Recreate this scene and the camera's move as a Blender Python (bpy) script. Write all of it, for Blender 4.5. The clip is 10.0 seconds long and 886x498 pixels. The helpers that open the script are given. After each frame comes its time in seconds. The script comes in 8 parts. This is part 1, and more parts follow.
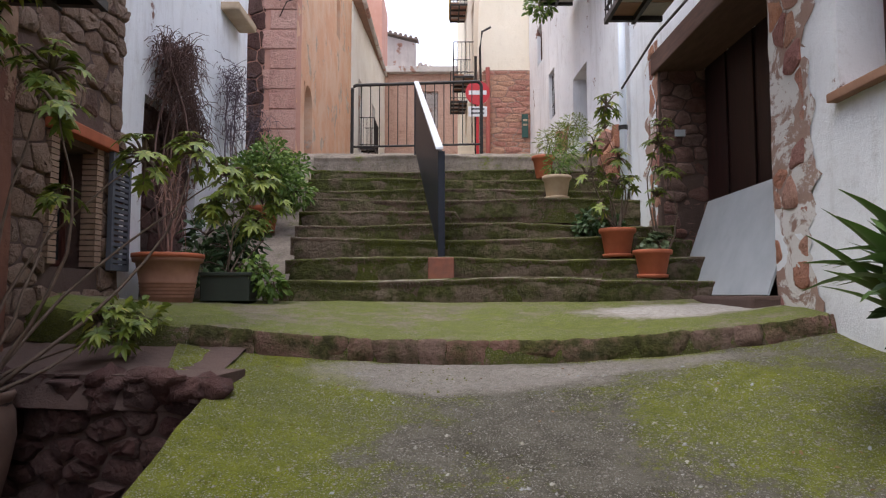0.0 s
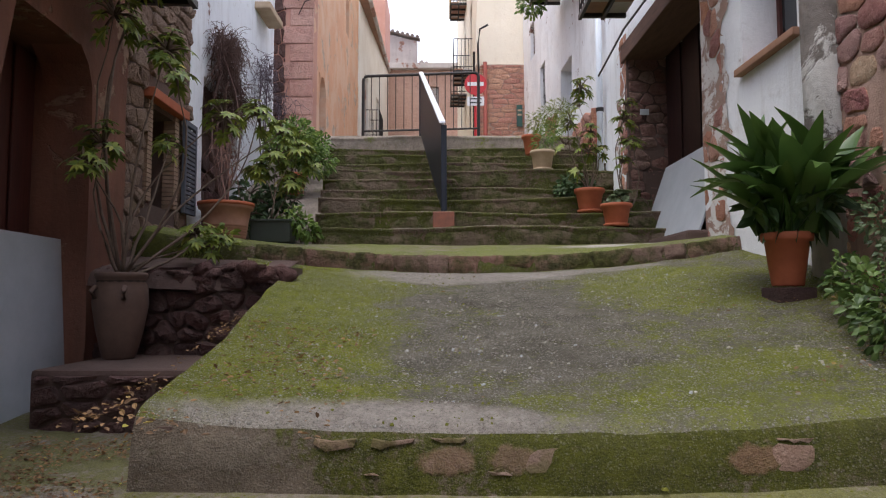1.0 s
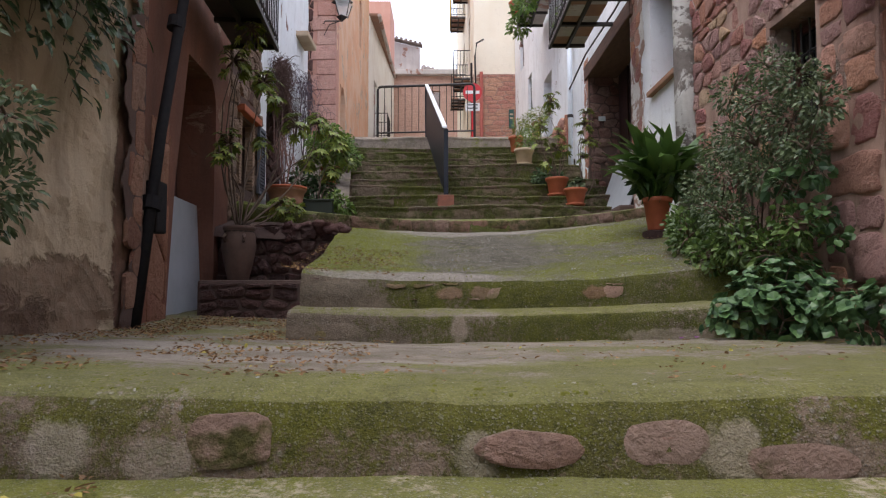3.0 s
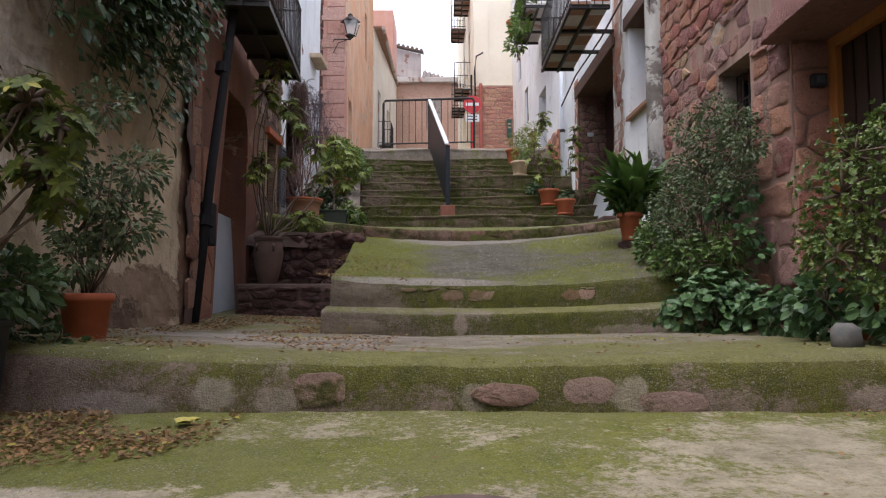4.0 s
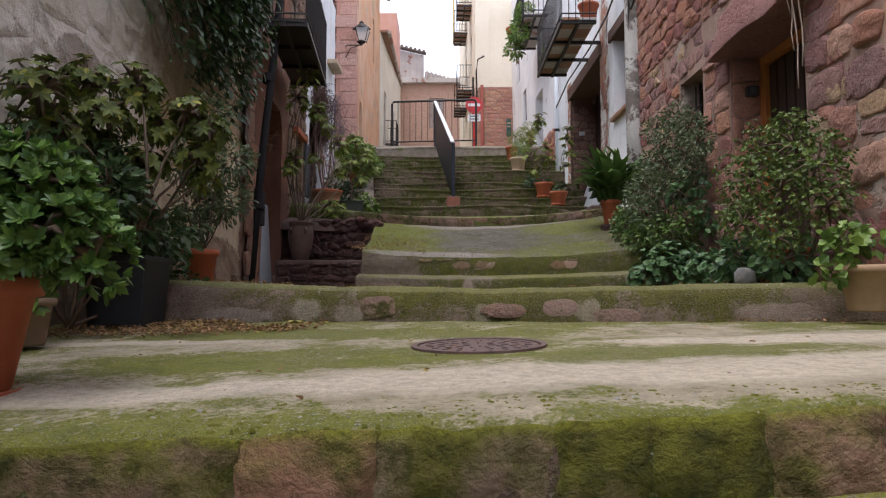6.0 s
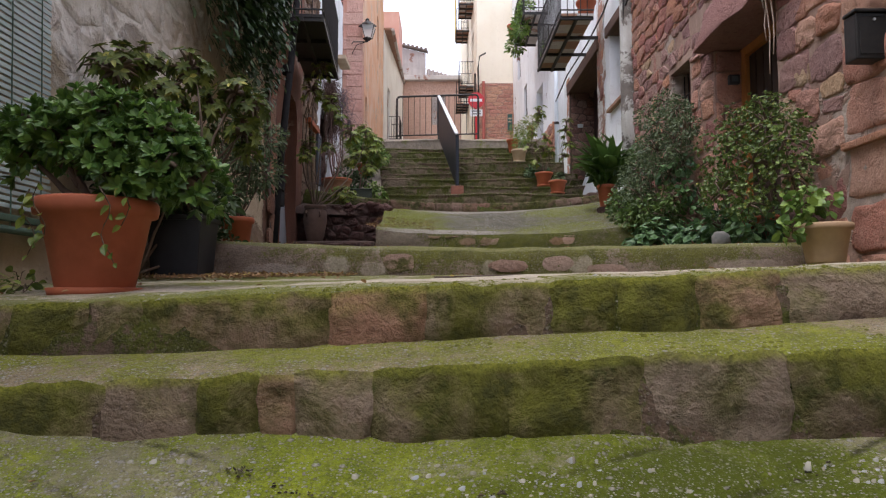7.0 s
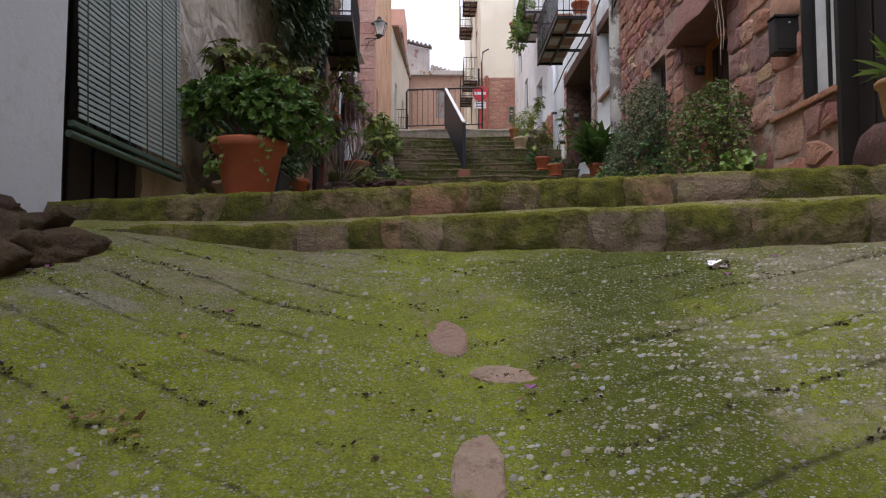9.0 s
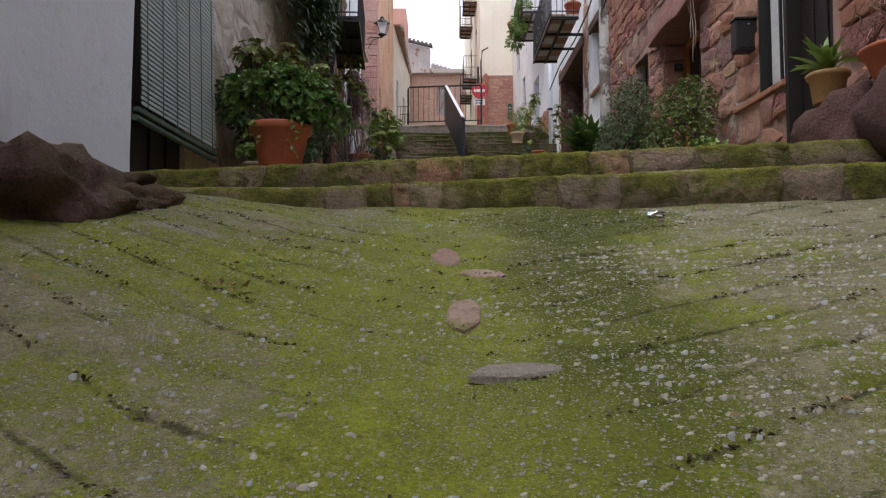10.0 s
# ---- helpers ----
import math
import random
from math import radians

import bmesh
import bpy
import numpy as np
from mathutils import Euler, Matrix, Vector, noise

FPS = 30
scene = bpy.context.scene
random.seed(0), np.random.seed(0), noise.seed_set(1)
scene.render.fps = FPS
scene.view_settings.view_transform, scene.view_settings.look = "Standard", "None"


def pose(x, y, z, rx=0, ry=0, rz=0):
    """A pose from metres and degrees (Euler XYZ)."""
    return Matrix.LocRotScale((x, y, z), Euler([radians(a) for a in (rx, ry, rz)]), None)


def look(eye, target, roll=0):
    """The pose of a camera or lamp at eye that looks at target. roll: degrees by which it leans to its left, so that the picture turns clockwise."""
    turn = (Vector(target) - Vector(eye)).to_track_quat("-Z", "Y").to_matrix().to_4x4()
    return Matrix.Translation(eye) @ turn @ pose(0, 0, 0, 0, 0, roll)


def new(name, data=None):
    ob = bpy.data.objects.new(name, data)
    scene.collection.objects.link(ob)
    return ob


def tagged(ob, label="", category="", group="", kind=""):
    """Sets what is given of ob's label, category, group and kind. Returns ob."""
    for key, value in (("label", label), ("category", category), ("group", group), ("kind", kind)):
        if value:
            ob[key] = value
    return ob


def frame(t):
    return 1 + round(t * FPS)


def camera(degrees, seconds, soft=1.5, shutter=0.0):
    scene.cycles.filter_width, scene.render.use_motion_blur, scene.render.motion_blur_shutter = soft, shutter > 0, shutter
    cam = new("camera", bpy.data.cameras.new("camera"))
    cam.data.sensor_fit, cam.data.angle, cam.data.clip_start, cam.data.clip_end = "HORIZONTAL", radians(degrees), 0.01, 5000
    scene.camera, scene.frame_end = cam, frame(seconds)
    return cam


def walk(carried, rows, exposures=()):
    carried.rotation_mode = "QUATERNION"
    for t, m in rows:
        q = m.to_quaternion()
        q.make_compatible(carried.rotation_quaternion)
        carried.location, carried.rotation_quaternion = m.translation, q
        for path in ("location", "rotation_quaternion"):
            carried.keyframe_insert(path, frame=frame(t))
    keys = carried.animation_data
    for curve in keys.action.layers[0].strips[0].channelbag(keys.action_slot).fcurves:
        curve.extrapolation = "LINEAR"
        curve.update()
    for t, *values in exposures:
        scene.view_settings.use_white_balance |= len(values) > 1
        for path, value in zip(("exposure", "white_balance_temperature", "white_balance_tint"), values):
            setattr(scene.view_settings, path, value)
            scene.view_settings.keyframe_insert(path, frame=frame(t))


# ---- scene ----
cam = camera(67.2, 10.0, 1.2)
METRES, DEEP, EYE, TILT, LEAN, TURN = 8.0, 9.9, 3.0, 4.0, 0.0, 0.0
ROWS = [
    (0.0, 0.0, 0.0, 0.0, 0.0, 0.0, -0.0),
    (0.5, -0.0017, -0.0703, -0.0342, -0.0, -0.02, 0.0),
    (1.0, -0.0033, -0.1451, -0.0665, 0.01, -0.03, 0.04),
    (1.5, -0.0035, -0.2126, -0.094, 0.04, -0.1, 0.02),
    (2.0, -0.0045, -0.2835, -0.122, 0.03, -0.08, 0.04),
    (2.5, -0.0056, -0.346, -0.1237, 0.04, -0.05, 0.05),
    (4.0, -0.0115, -0.5166, -0.1059, 0.08, -0.05, 0.05),
    (4.5, -0.0141, -0.5593, -0.1032, 0.06, -0.07, 0.05),
    (5.0, -0.018, -0.5975, -0.1022, 0.06, -0.12, 0.05),
    (5.5, -0.0216, -0.6254, -0.1154, 0.06, -0.18, 0.02),
    (7.0, -0.0368, -0.7158, -0.1659, 0.1, -0.29, 0.03),
    (7.5, -0.0429, -0.7478, -0.1786, 0.13, -0.37, 0.0),
    (8.0, -0.0507, -0.7845, -0.1929, 0.16, -0.47, -0.01),
    (8.5, -0.0565, -0.8195, -0.2055, 0.17, -0.55, -0.02),
    (9.0, -0.0573, -0.8602, -0.2194, 0.2, -0.64, -0.02),
    (9.5, -0.0568, -0.8981, -0.2326, 0.23, -0.74, -0.02),
    (10.0, -0.0562, -0.9393, -0.2478, 0.26, -0.77, -0.03),
]
walk(cam, [(t, pose(0, 0, EYE, TILT, LEAN, TURN) @ pose(METRES * x, DEEP * y, METRES * z, 90 + 0.81 * pitch, roll, 0.81 * yaw)) for t, x, y, z, yaw, pitch, roll in ROWS],
     [(0.0, 0.76), (4.0, 0.76), (4.5, 0.74), (5.0, 0.66), (5.5, 0.66), (7.0, 0.82), (7.5, 0.76), (8.0, 0.64), (8.5, 0.52), (10.0, 0.50)])

# ---- light ----
world = bpy.data.worlds.new("overcast_sky")
scene.world = world
world.use_nodes = True
wn, wl = world.node_tree.nodes, world.node_tree.links
wn.clear()
sky = wn.new("ShaderNodeTexSky")
sky.sky_type, sky.sun_disc = "NISHITA", False
sky.sun_elevation, sky.sun_rotation = radians(73), radians(-133)
sky.air_density, sky.dust_density = 1.0, 4.0
veil = wn.new("ShaderNodeMix")
veil.data_type = "RGBA"
veil.inputs[0].default_value = 0.72
veil.inputs[7].default_value = (9.0, 9.3, 10.9, 1)
wl.new(sky.outputs[0], veil.inputs[6])
background = wn.new("ShaderNodeBackground")
background.inputs[1].default_value = 0.13
wl.new(veil.outputs[2], background.inputs[0])
wl.new(background.outputs[0], wn.new("ShaderNodeOutputWorld").inputs[0])
sun_data = bpy.data.lights.new("sun", "SUN")
sun_data.energy, sun_data.angle, sun_data.color = 1.35, radians(36), (1.0, 0.97, 0.93)
sun = new("sun", sun_data)
sun.matrix_world = look((-6.5, -4, 30), (0, 2, 2))


# ---- materials ----
class Nodes:
    def __init__(self, name):
        self.mat = bpy.data.materials.new(name)
        self.mat.use_nodes = True
        self.n, self.l = self.mat.node_tree.nodes, self.mat.node_tree.links
        self.bsdf = self.n["Principled BSDF"]
        self.at = None

    def where(self, local=False):
        if self.at is None:
            self.at = self.n.new("ShaderNodeTexCoord").outputs["Object"] if local else self.n.new("ShaderNodeNewGeometry").outputs["Position"]
        return self.at

    def stretched(self, stretch, turn=(0, 0, 0)):
        m = self.n.new("ShaderNodeMapping")
        m.inputs["Scale"].default_value = stretch
        m.inputs["Rotation"].default_value = turn
        self.l.new(self.at, m.inputs["Vector"])
        return m.outputs[0]

    def noise(self, scale, detail=4, rough=0.6, stretch=None, distort=0.0):
        t = self.n.new("ShaderNodeTexNoise")
        t.inputs["Scale"].default_value, t.inputs["Detail"].default_value = scale, detail
        t.inputs["Roughness"].default_value, t.inputs["Distortion"].default_value = rough, distort
        self.l.new(self.stretched(stretch) if stretch else self.at, t.inputs["Vector"])
        return t.outputs["Fac"]

    def cells(self, scale, feature="F1", stretch=None, out="Distance"):
        t = self.n.new("ShaderNodeTexVoronoi")
        t.feature = feature
        t.inputs["Scale"].default_value = scale
        self.l.new(self.stretched(stretch) if stretch else self.at, t.inputs["Vector"])
        return t.outputs[out]

    def ramp(self, value, lo, hi, a=0.0, b=1.0):
        r = self.n.new("ShaderNodeMapRange")
        r.inputs[1].default_value, r.inputs[2].default_value = lo, hi
        r.inputs[3].default_value, r.inputs[4].default_value = a, b
        self.l.new(value, r.inputs[0])
        return r.outputs[0]

    def math(self, op, a, b=0.5):
        m = self.n.new("ShaderNodeMath")
        m.operation = op
        for k, v in enumerate((a, b)):
            if isinstance(v, (int, float)):
                m.inputs[k].default_value = v
            else:
                self.l.new(v, m.inputs[k])
        return m.outputs[0]

    def mix(self, fac, a, b):
        m = self.n.new("ShaderNodeMix")
        m.data_type = "RGBA"
        for k, v in ((0, fac), (6, a), (7, b)):
            if isinstance(v, tuple):
                m.inputs[k].default_value = (*v, 1)
            elif isinstance(v, (int, float)):
                m.inputs[k].default_value = v
            else:
                self.l.new(v, m.inputs[k])
        return m.outputs[2]

    def random(self):
        return self.n.new("ShaderNodeObjectInfo").outputs["Random"]

    def island(self):
        return self.n.new("ShaderNodeNewGeometry").outputs["Random Per Island"]

    def done(self, colour, rough=0.85, metal=0.0, bump=None, strength=0.4, distance=0.01, spec=0.35):
        b = self.bsdf
        if isinstance(colour, tuple):
            b.inputs["Base Color"].default_value = (*colour, 1)
        else:
            self.l.new(colour, b.inputs["Base Color"])
        if isinstance(rough, (int, float)):
            b.inputs["Roughness"].default_value = rough
        else:
            self.l.new(rough, b.inputs["Roughness"])
        b.inputs["Metallic"].default_value = metal
        b.inputs["Specular IOR Level"].default_value = spec
        if bump is not None:
            n = self.n.new("ShaderNodeBump")
            n.inputs["Strength"].default_value, n.inputs["Distance"].default_value = strength, distance
            self.l.new(bump, n.inputs["Height"])
            self.l.new(n.outputs[0], b.inputs["Normal"])
        return self.mat


def speckled_ground(name, bare, dark, moss_lo, moss_hi, pebbles=0.5, moss_a=(0.20, 0.225, 0.035), moss_b=(0.085, 0.10, 0.02), bands=(), pale=(), spots=(), grooves=False, soft=(0.25, 0.85), worn_tone=(0.42, 0.39, 0.35), lush=(), sandy=0.0, inlays=()):
    """Old concrete with small pebbles in it, grown over with moss in uneven patches.
    bands: (axis, from, to, amount): where moss thickens towards a riser or a wall; pale: the same for bare worn concrete.
    spots: (x, y, rx, ry, moss, worn): ragged patches of more or less moss, or of worn concrete.
    inlays: (x, z, rx, rz, tone, share): ragged patches of bare mortar or stone on an upright face."""
    m = Nodes(name)
    m.where()
    axes = m.n.new("ShaderNodeSeparateXYZ")
    m.l.new(m.at, axes.inputs[0])
    big, mid, fine = m.noise(0.9, 5, 0.65, distort=0.6), m.noise(5, 6, 0.7), m.noise(60, 4, 0.7)
    rag = m.ramp(m.noise(3.4, 6, 0.7, distort=0.4), 0.25, 0.75, -0.6, 0.6)
    c = m.mix(m.ramp(mid, 0.35, 0.68), bare, dark)
    c = m.mix(m.ramp(m.noise(2.2, 5, 0.7), 0.52, 0.72, 0, 0.55), c, tuple(1.25 * v for v in bare))
    c = m.mix(m.ramp(m.noise(3.1, 6, 0.75, distort=0.8), 0.56, 0.66, 0, 0.45), c, tuple(0.6 * v for v in dark))
    c = m.mix(m.ramp(m.noise(38, 5, 0.8), 0.46, 0.68, 0, 0.5), c, tuple(0.6 * v for v in dark))
    h = m.math("ADD", m.math("MULTIPLY", fine, 0.6), mid)
    green = m.mix(m.ramp(m.noise(9, 6, 0.75), 0.36, 0.64), moss_a, moss_b)
    green = m.mix(m.ramp(m.noise(1.4, 5, 0.7), 0.42, 0.68, 0, 0.8), green, tuple(0.8 * a + 0.2 * b for a, b in zip(moss_b, bare)))
    green = m.mix(m.ramp(m.noise(120, 3, 0.8), 0.42, 0.7, 0, 0.6), green, tuple(1.4 * v for v in moss_a))
    green = m.mix(m.ramp(m.noise(70, 3, 0.8), 0.5, 0.72, 0, 0.5), green, tuple(0.5 * v for v in moss_b))
    cover = m.math("ADD", m.ramp(big, moss_lo, moss_hi), m.ramp(m.noise(34, 5, 0.8), 0.3, 0.7, -0.55, 0.55))
    cover = m.math("ADD", cover, m.ramp(mid, 0.3, 0.7, -0.4, 0.4))
    for axis, a, b, amount in bands:
        cover = m.math("ADD", cover, m.ramp(axes.outputs[axis], a, b, 0, amount))
    patches = []
    for x, y, rx, ry, moss, worn in spots:
        dx = m.math("POWER", m.math("MULTIPLY", m.math("SUBTRACT", axes.outputs[0], x), 1 / rx), 2)
        dy = m.math("POWER", m.math("MULTIPLY", m.math("SUBTRACT", axes.outputs[1], y), 1 / ry), 2)
        inside = m.ramp(m.math("ADD", m.math("ADD", dx, dy), rag), 1.25, 0.45)
        if moss:
            cover = m.math("ADD", cover, m.math("MULTIPLY", inside, moss))
        if worn:
            patches.append(m.math("MULTIPLY", inside, worn))
    for x, y, rx, ry, share in lush:
        dx = m.math("POWER", m.math("MULTIPLY", m.math("SUBTRACT", axes.outputs[0], x), 1 / rx), 2)
        dy = m.math("POWER", m.math("MULTIPLY", m.math("SUBTRACT", axes.outputs[1], y), 1 / ry), 2)
        inside = m.ramp(m.math("ADD", m.math("ADD", dx, dy), rag), 1.3, 0.3, 0, share)
        green = m.mix(inside, green, (0.075, 0.095, 0.006))
    cover = m.ramp(cover, *soft)
    c = m.mix(cover, c, green)
    for axis, a, b, amount in pale:
        patches.append(m.math("MULTIPLY", m.ramp(axes.outputs[axis], a, b, 0, amount), m.ramp(m.noise(4.5, 6, 0.75), 0.38, 0.58)))
    if patches:
        grit = m.mix(m.ramp(m.noise(26, 5, 0.75), 0.4, 0.66), worn_tone, tuple(0.62 * v for v in worn_tone))
        for w in patches:
            c = m.mix(w, c, grit)
    for scale, lo, share in ((31, 0.28, 0.66), (64, 0.33, 0.5), (120, 0.36, 0.42)):
        stone = m.cells(scale, "F1")
        tint = m.cells(scale, "F1", out="Color")
        grey = m.mix(m.ramp(tint, share, 1.0), (0.30, 0.27, 0.235), (0.50, 0.48, 0.45))
        here = m.math("MULTIPLY", m.ramp(stone, lo, lo - 0.12), m.ramp(tint, share, share + 0.03))
        here = m.math("MULTIPLY", here, m.ramp(m.noise(2.3, 4), 0.36, 0.6, 0.15 * pebbles, pebbles))
        c = m.mix(here, c, grey)
        h = m.math("ADD", h, m.math("MULTIPLY", here, 0.7))
    c = m.mix(m.ramp(m.noise(24, 3, 0.8), 0.64, 0.72, 0, 0.6), c, (0.06, 0.05, 0.034))
    for x, z, rx, rz, tone, share in inlays:
        dx = m.math("POWER", m.math("MULTIPLY", m.math("SUBTRACT", axes.outputs[0], x), 1 / rx), 2)
        dz = m.math("POWER", m.math("MULTIPLY", m.math("SUBTRACT", axes.outputs[2], z), 1 / rz), 2)
        here = m.ramp(m.math("ADD", m.math("ADD", dx, dz), m.ramp(m.noise(11, 6, 0.75), 0.25, 0.75, -0.8, 0.8)), 1.2, 0.6, 0, share)
        c = m.mix(here, c, m.mix(m.ramp(m.noise(20, 5, 0.75), 0.35, 0.7), tone, tuple(0.6 * v for v in tone)))
        h = m.math("ADD", h, m.math("MULTIPLY", here, 0.5))
    if sandy:
        sand, soil = m.noise(150, 2, 0.9), m.noise(85, 3, 0.85)
        c = m.mix(m.ramp(soil, 0.54, 0.64, 0, 0.62 * sandy), c, (0.055, 0.046, 0.024))
        c = m.mix(m.ramp(sand, 0.60, 0.66, 0, 0.6 * sandy), c, (0.42, 0.39, 0.33))
        h = m.math("ADD", h, m.math("MULTIPLY", m.math("SUBTRACT", sand, soil), 0.9 * sandy))
    if grooves:
        d = m.math("ABSOLUTE", m.math("ADD", axes.outputs[0], 0.38))
        g = m.math("MULTIPLY", m.math("SUBTRACT", axes.outputs[1], m.math("MULTIPLY", d, 0.48)), 4.15)
        g = m.math("ADD", g, m.ramp(m.noise(2.5, 3), 0.3, 0.7, 0.47, 0.55))
        near = m.math("PINGPONG", g, 0.5)
        dirt = m.math("MULTIPLY", m.ramp(near, 0.06, 0.015, 0, 0.75), m.ramp(d, 0.25, 0.45))
        dirt = m.math("MULTIPLY", dirt, m.math("MULTIPLY", m.ramp(m.noise(13, 5, 0.8), 0.42, 0.56), m.ramp(m.noise(2.1, 4), 0.40, 0.58, 0.15, 1)))
        c = m.mix(dirt, c, (0.045, 0.042, 0.016))
        h = m.math("SUBTRACT", h, m.math("MULTIPLY", dirt, 1.2))
    return m.done(c, 0.92, bump=h, strength=0.9, distance=0.024, spec=0.2)


def plaster(name, base, second, stain, stain_lo=0.55, stain_hi=0.72, peel=None, peel_lo=0.62, streak=0.35, bump=0.5, flake=None, run=(2.2, 2.2, 0.35), zones=(), lumps=None):
    """Lime plaster: two tones, rain streaks, and where it has come off the wall beneath."""
    m = Nodes(name)
    m.where()
    c = m.mix(m.ramp(m.noise(0.8, 5, 0.6), 0.35, 0.65), base, second)
    c = m.mix(m.ramp(m.noise(1.3, 6, 0.7, run, 0.3), stain_lo, stain_hi, 0, streak), c, stain)
    c = m.mix(m.ramp(m.noise(7, 6, 0.75), 0.55, 0.75, 0, 0.35), c, stain)
    h = m.math("ADD", m.noise(18, 6, 0.7), m.math("MULTIPLY", m.noise(90, 3), 0.3))
    if flake:
        f = m.ramp(m.noise(2.4, 7, 0.72, distort=0.5), 0.50, 0.54)
        c = m.mix(f, c, flake)
        h = m.math("ADD", h, m.math("MULTIPLY", f, 0.8))
    if peel:
        edge = m.noise(1.15, 7, 0.68, distort=0.4)
        p = m.ramp(edge, peel_lo, peel_lo + 0.025)
        under = m.mix(m.ramp(m.noise(6, 5), 0.35, 0.65), peel, tuple(v * 0.55 for v in peel))
        c = m.mix(p, c, under)
        h = m.math("SUBTRACT", h, m.math("MULTIPLY", p, 1.2))
    if zones or lumps:
        axes = m.n.new("ShaderNodeSeparateXYZ")
        m.l.new(m.at, axes.inputs[0])
        rag = m.ramp(m.noise(3.6, 7, 0.72, distort=0.5), 0.25, 0.75, -0.7, 0.7)

    def within(y, z, ry, rz, soft):
        dy = m.math("POWER", m.math("MULTIPLY", m.math("SUBTRACT", axes.outputs[1], y), 1 / ry), 2)
        dz = m.math("POWER", m.math("MULTIPLY", m.math("SUBTRACT", axes.outputs[2], z), 1 / rz), 2)
        return m.ramp(m.math("ADD", m.math("ADD", dy, dz), rag), 1.0, 1.0 - soft)

    if lumps:
        # rubble under thick whitewash: rounded stones with dirty joints
        here = within(*lumps, 0.5)
        joint = m.math("ADD", m.cells(3.4, "DISTANCE_TO_EDGE"), m.ramp(m.noise(5, 6, 0.7), 0.3, 0.7, -0.09, 0.09))
        c = m.mix(m.math("MULTIPLY", here, 0.85), c, m.mix(m.ramp(m.noise(8, 6, 0.75), 0.4, 0.7), (0.80, 0.77, 0.72), (0.60, 0.56, 0.49)))
        dirty = m.math("MULTIPLY", m.ramp(joint, 0.09, -0.03, 0, 0.5), m.math("MULTIPLY", here, m.ramp(m.noise(2.6, 4), 0.4, 0.6)))
        c = m.mix(dirty, c, (0.13, 0.105, 0.08))
        h = m.math("ADD", h, m.math("MULTIPLY", here, m.ramp(joint, -0.05, 0.2, 0, 1.8)))
    for y, z, ry, rz, tone, share in zones:
        k = m.math("MULTIPLY", within(y, z, ry, rz, 0.25), share)
        c = m.mix(k, c, m.mix(m.ramp(m.noise(9, 6, 0.75), 0.35, 0.65), tone, tuple(0.55 * v for v in tone)))
        h = m.math("SUBTRACT", h, k)
    return m.done(c, 0.9, bump=h, strength=bump, distance=0.015, spec=0.25)


def stone(name, colours, moss=0.0, green_a=(0.09, 0.10, 0.02), green_b=(0.036, 0.043, 0.012), moss_at=0.36, soft=(0.3, 0.8), crest=0.0):
    """Sandstone: each block has its own tint, bedding streaks, pale lichen and dark pits."""
    m = Nodes(name)
    m.where()
    r = m.math("FRACT", m.math("ADD", m.random(), m.island()), 0)
    c = m.mix(m.ramp(r, 0.0, 0.45), colours[0], colours[1])
    c = m.mix(m.ramp(r, 0.5, 0.8), c, colours[2])
    shade = m.ramp(m.math("FRACT", m.math("MULTIPLY", r, 7.31), 0), 0, 1, 0, 0.75)
    c = m.mix(shade, c, colours[3])
    bed = m.noise(4, 6, 0.7, (1, 1, 1.25), 0.5)
    blot = m.noise(3.2, 6, 0.65)
    c = m.mix(m.ramp(bed, 0.42, 0.72, 0, 0.4), c, colours[3])
    c = m.mix(m.ramp(blot, 0.55, 0.78, 0, 0.55), c, tuple(0.45 * v for v in colours[0]))
    c = m.mix(m.ramp(m.noise(11, 6, 0.8), 0.56, 0.70, 0, 0.55), c, tuple(0.4 * v for v in colours[2]))
    c = m.mix(m.ramp(m.noise(17, 5, 0.75), 0.60, 0.76, 0, 0.5), c, tuple(min(0.6, 1.45 * v + 0.05) for v in colours[3]))
    c = m.mix(m.ramp(m.noise(27, 7, 0.85), 0.54, 0.64, 0, 0.55), c, tuple(0.3 * v for v in colours[2]))
    c = m.mix(m.ramp(m.noise(42, 5, 0.85), 0.56, 0.68, 0, 0.4), c, tuple(min(0.6, 1.3 * v + 0.04) for v in colours[3]))
    if moss:
        green = m.mix(m.ramp(m.noise(14, 5, 0.7), 0.35, 0.65), green_a, green_b)
        cover = m.math("ADD", m.ramp(m.noise(1.9, 5, 0.65, distort=0.6), moss_at, moss_at + 0.22), m.ramp(m.noise(7, 6, 0.7), 0.3, 0.7, -0.6, 0.6))
        if crest:
            face = m.n.new("ShaderNodeSeparateXYZ")
            m.l.new(m.n.new("ShaderNodeNewGeometry").outputs["Normal"], face.inputs[0])
            cover = m.math("ADD", cover, m.ramp(face.outputs[2], 0.1, 0.7, 0, crest))
        c = m.mix(m.ramp(cover, *soft, 0, moss), c, green)
        if crest:
            lit = m.math("MULTIPLY", m.ramp(face.outputs[2], 0.25, 0.85, 0, 0.85), m.ramp(m.noise(9, 5, 0.7), 0.3, 0.55))
            c = m.mix(lit, c, m.mix(m.ramp(m.noise(70, 3, 0.8), 0.4, 0.65), (0.25, 0.255, 0.032), (0.11, 0.115, 0.02)))
    h = m.math("ADD", m.math("MULTIPLY", bed, 1.3), m.math("ADD", m.noise(13, 7, 0.75), m.math("MULTIPLY", m.noise(55, 3), 0.25)))
    return m.done(c, 0.9, bump=h, strength=1.0, distance=0.045, spec=0.2)


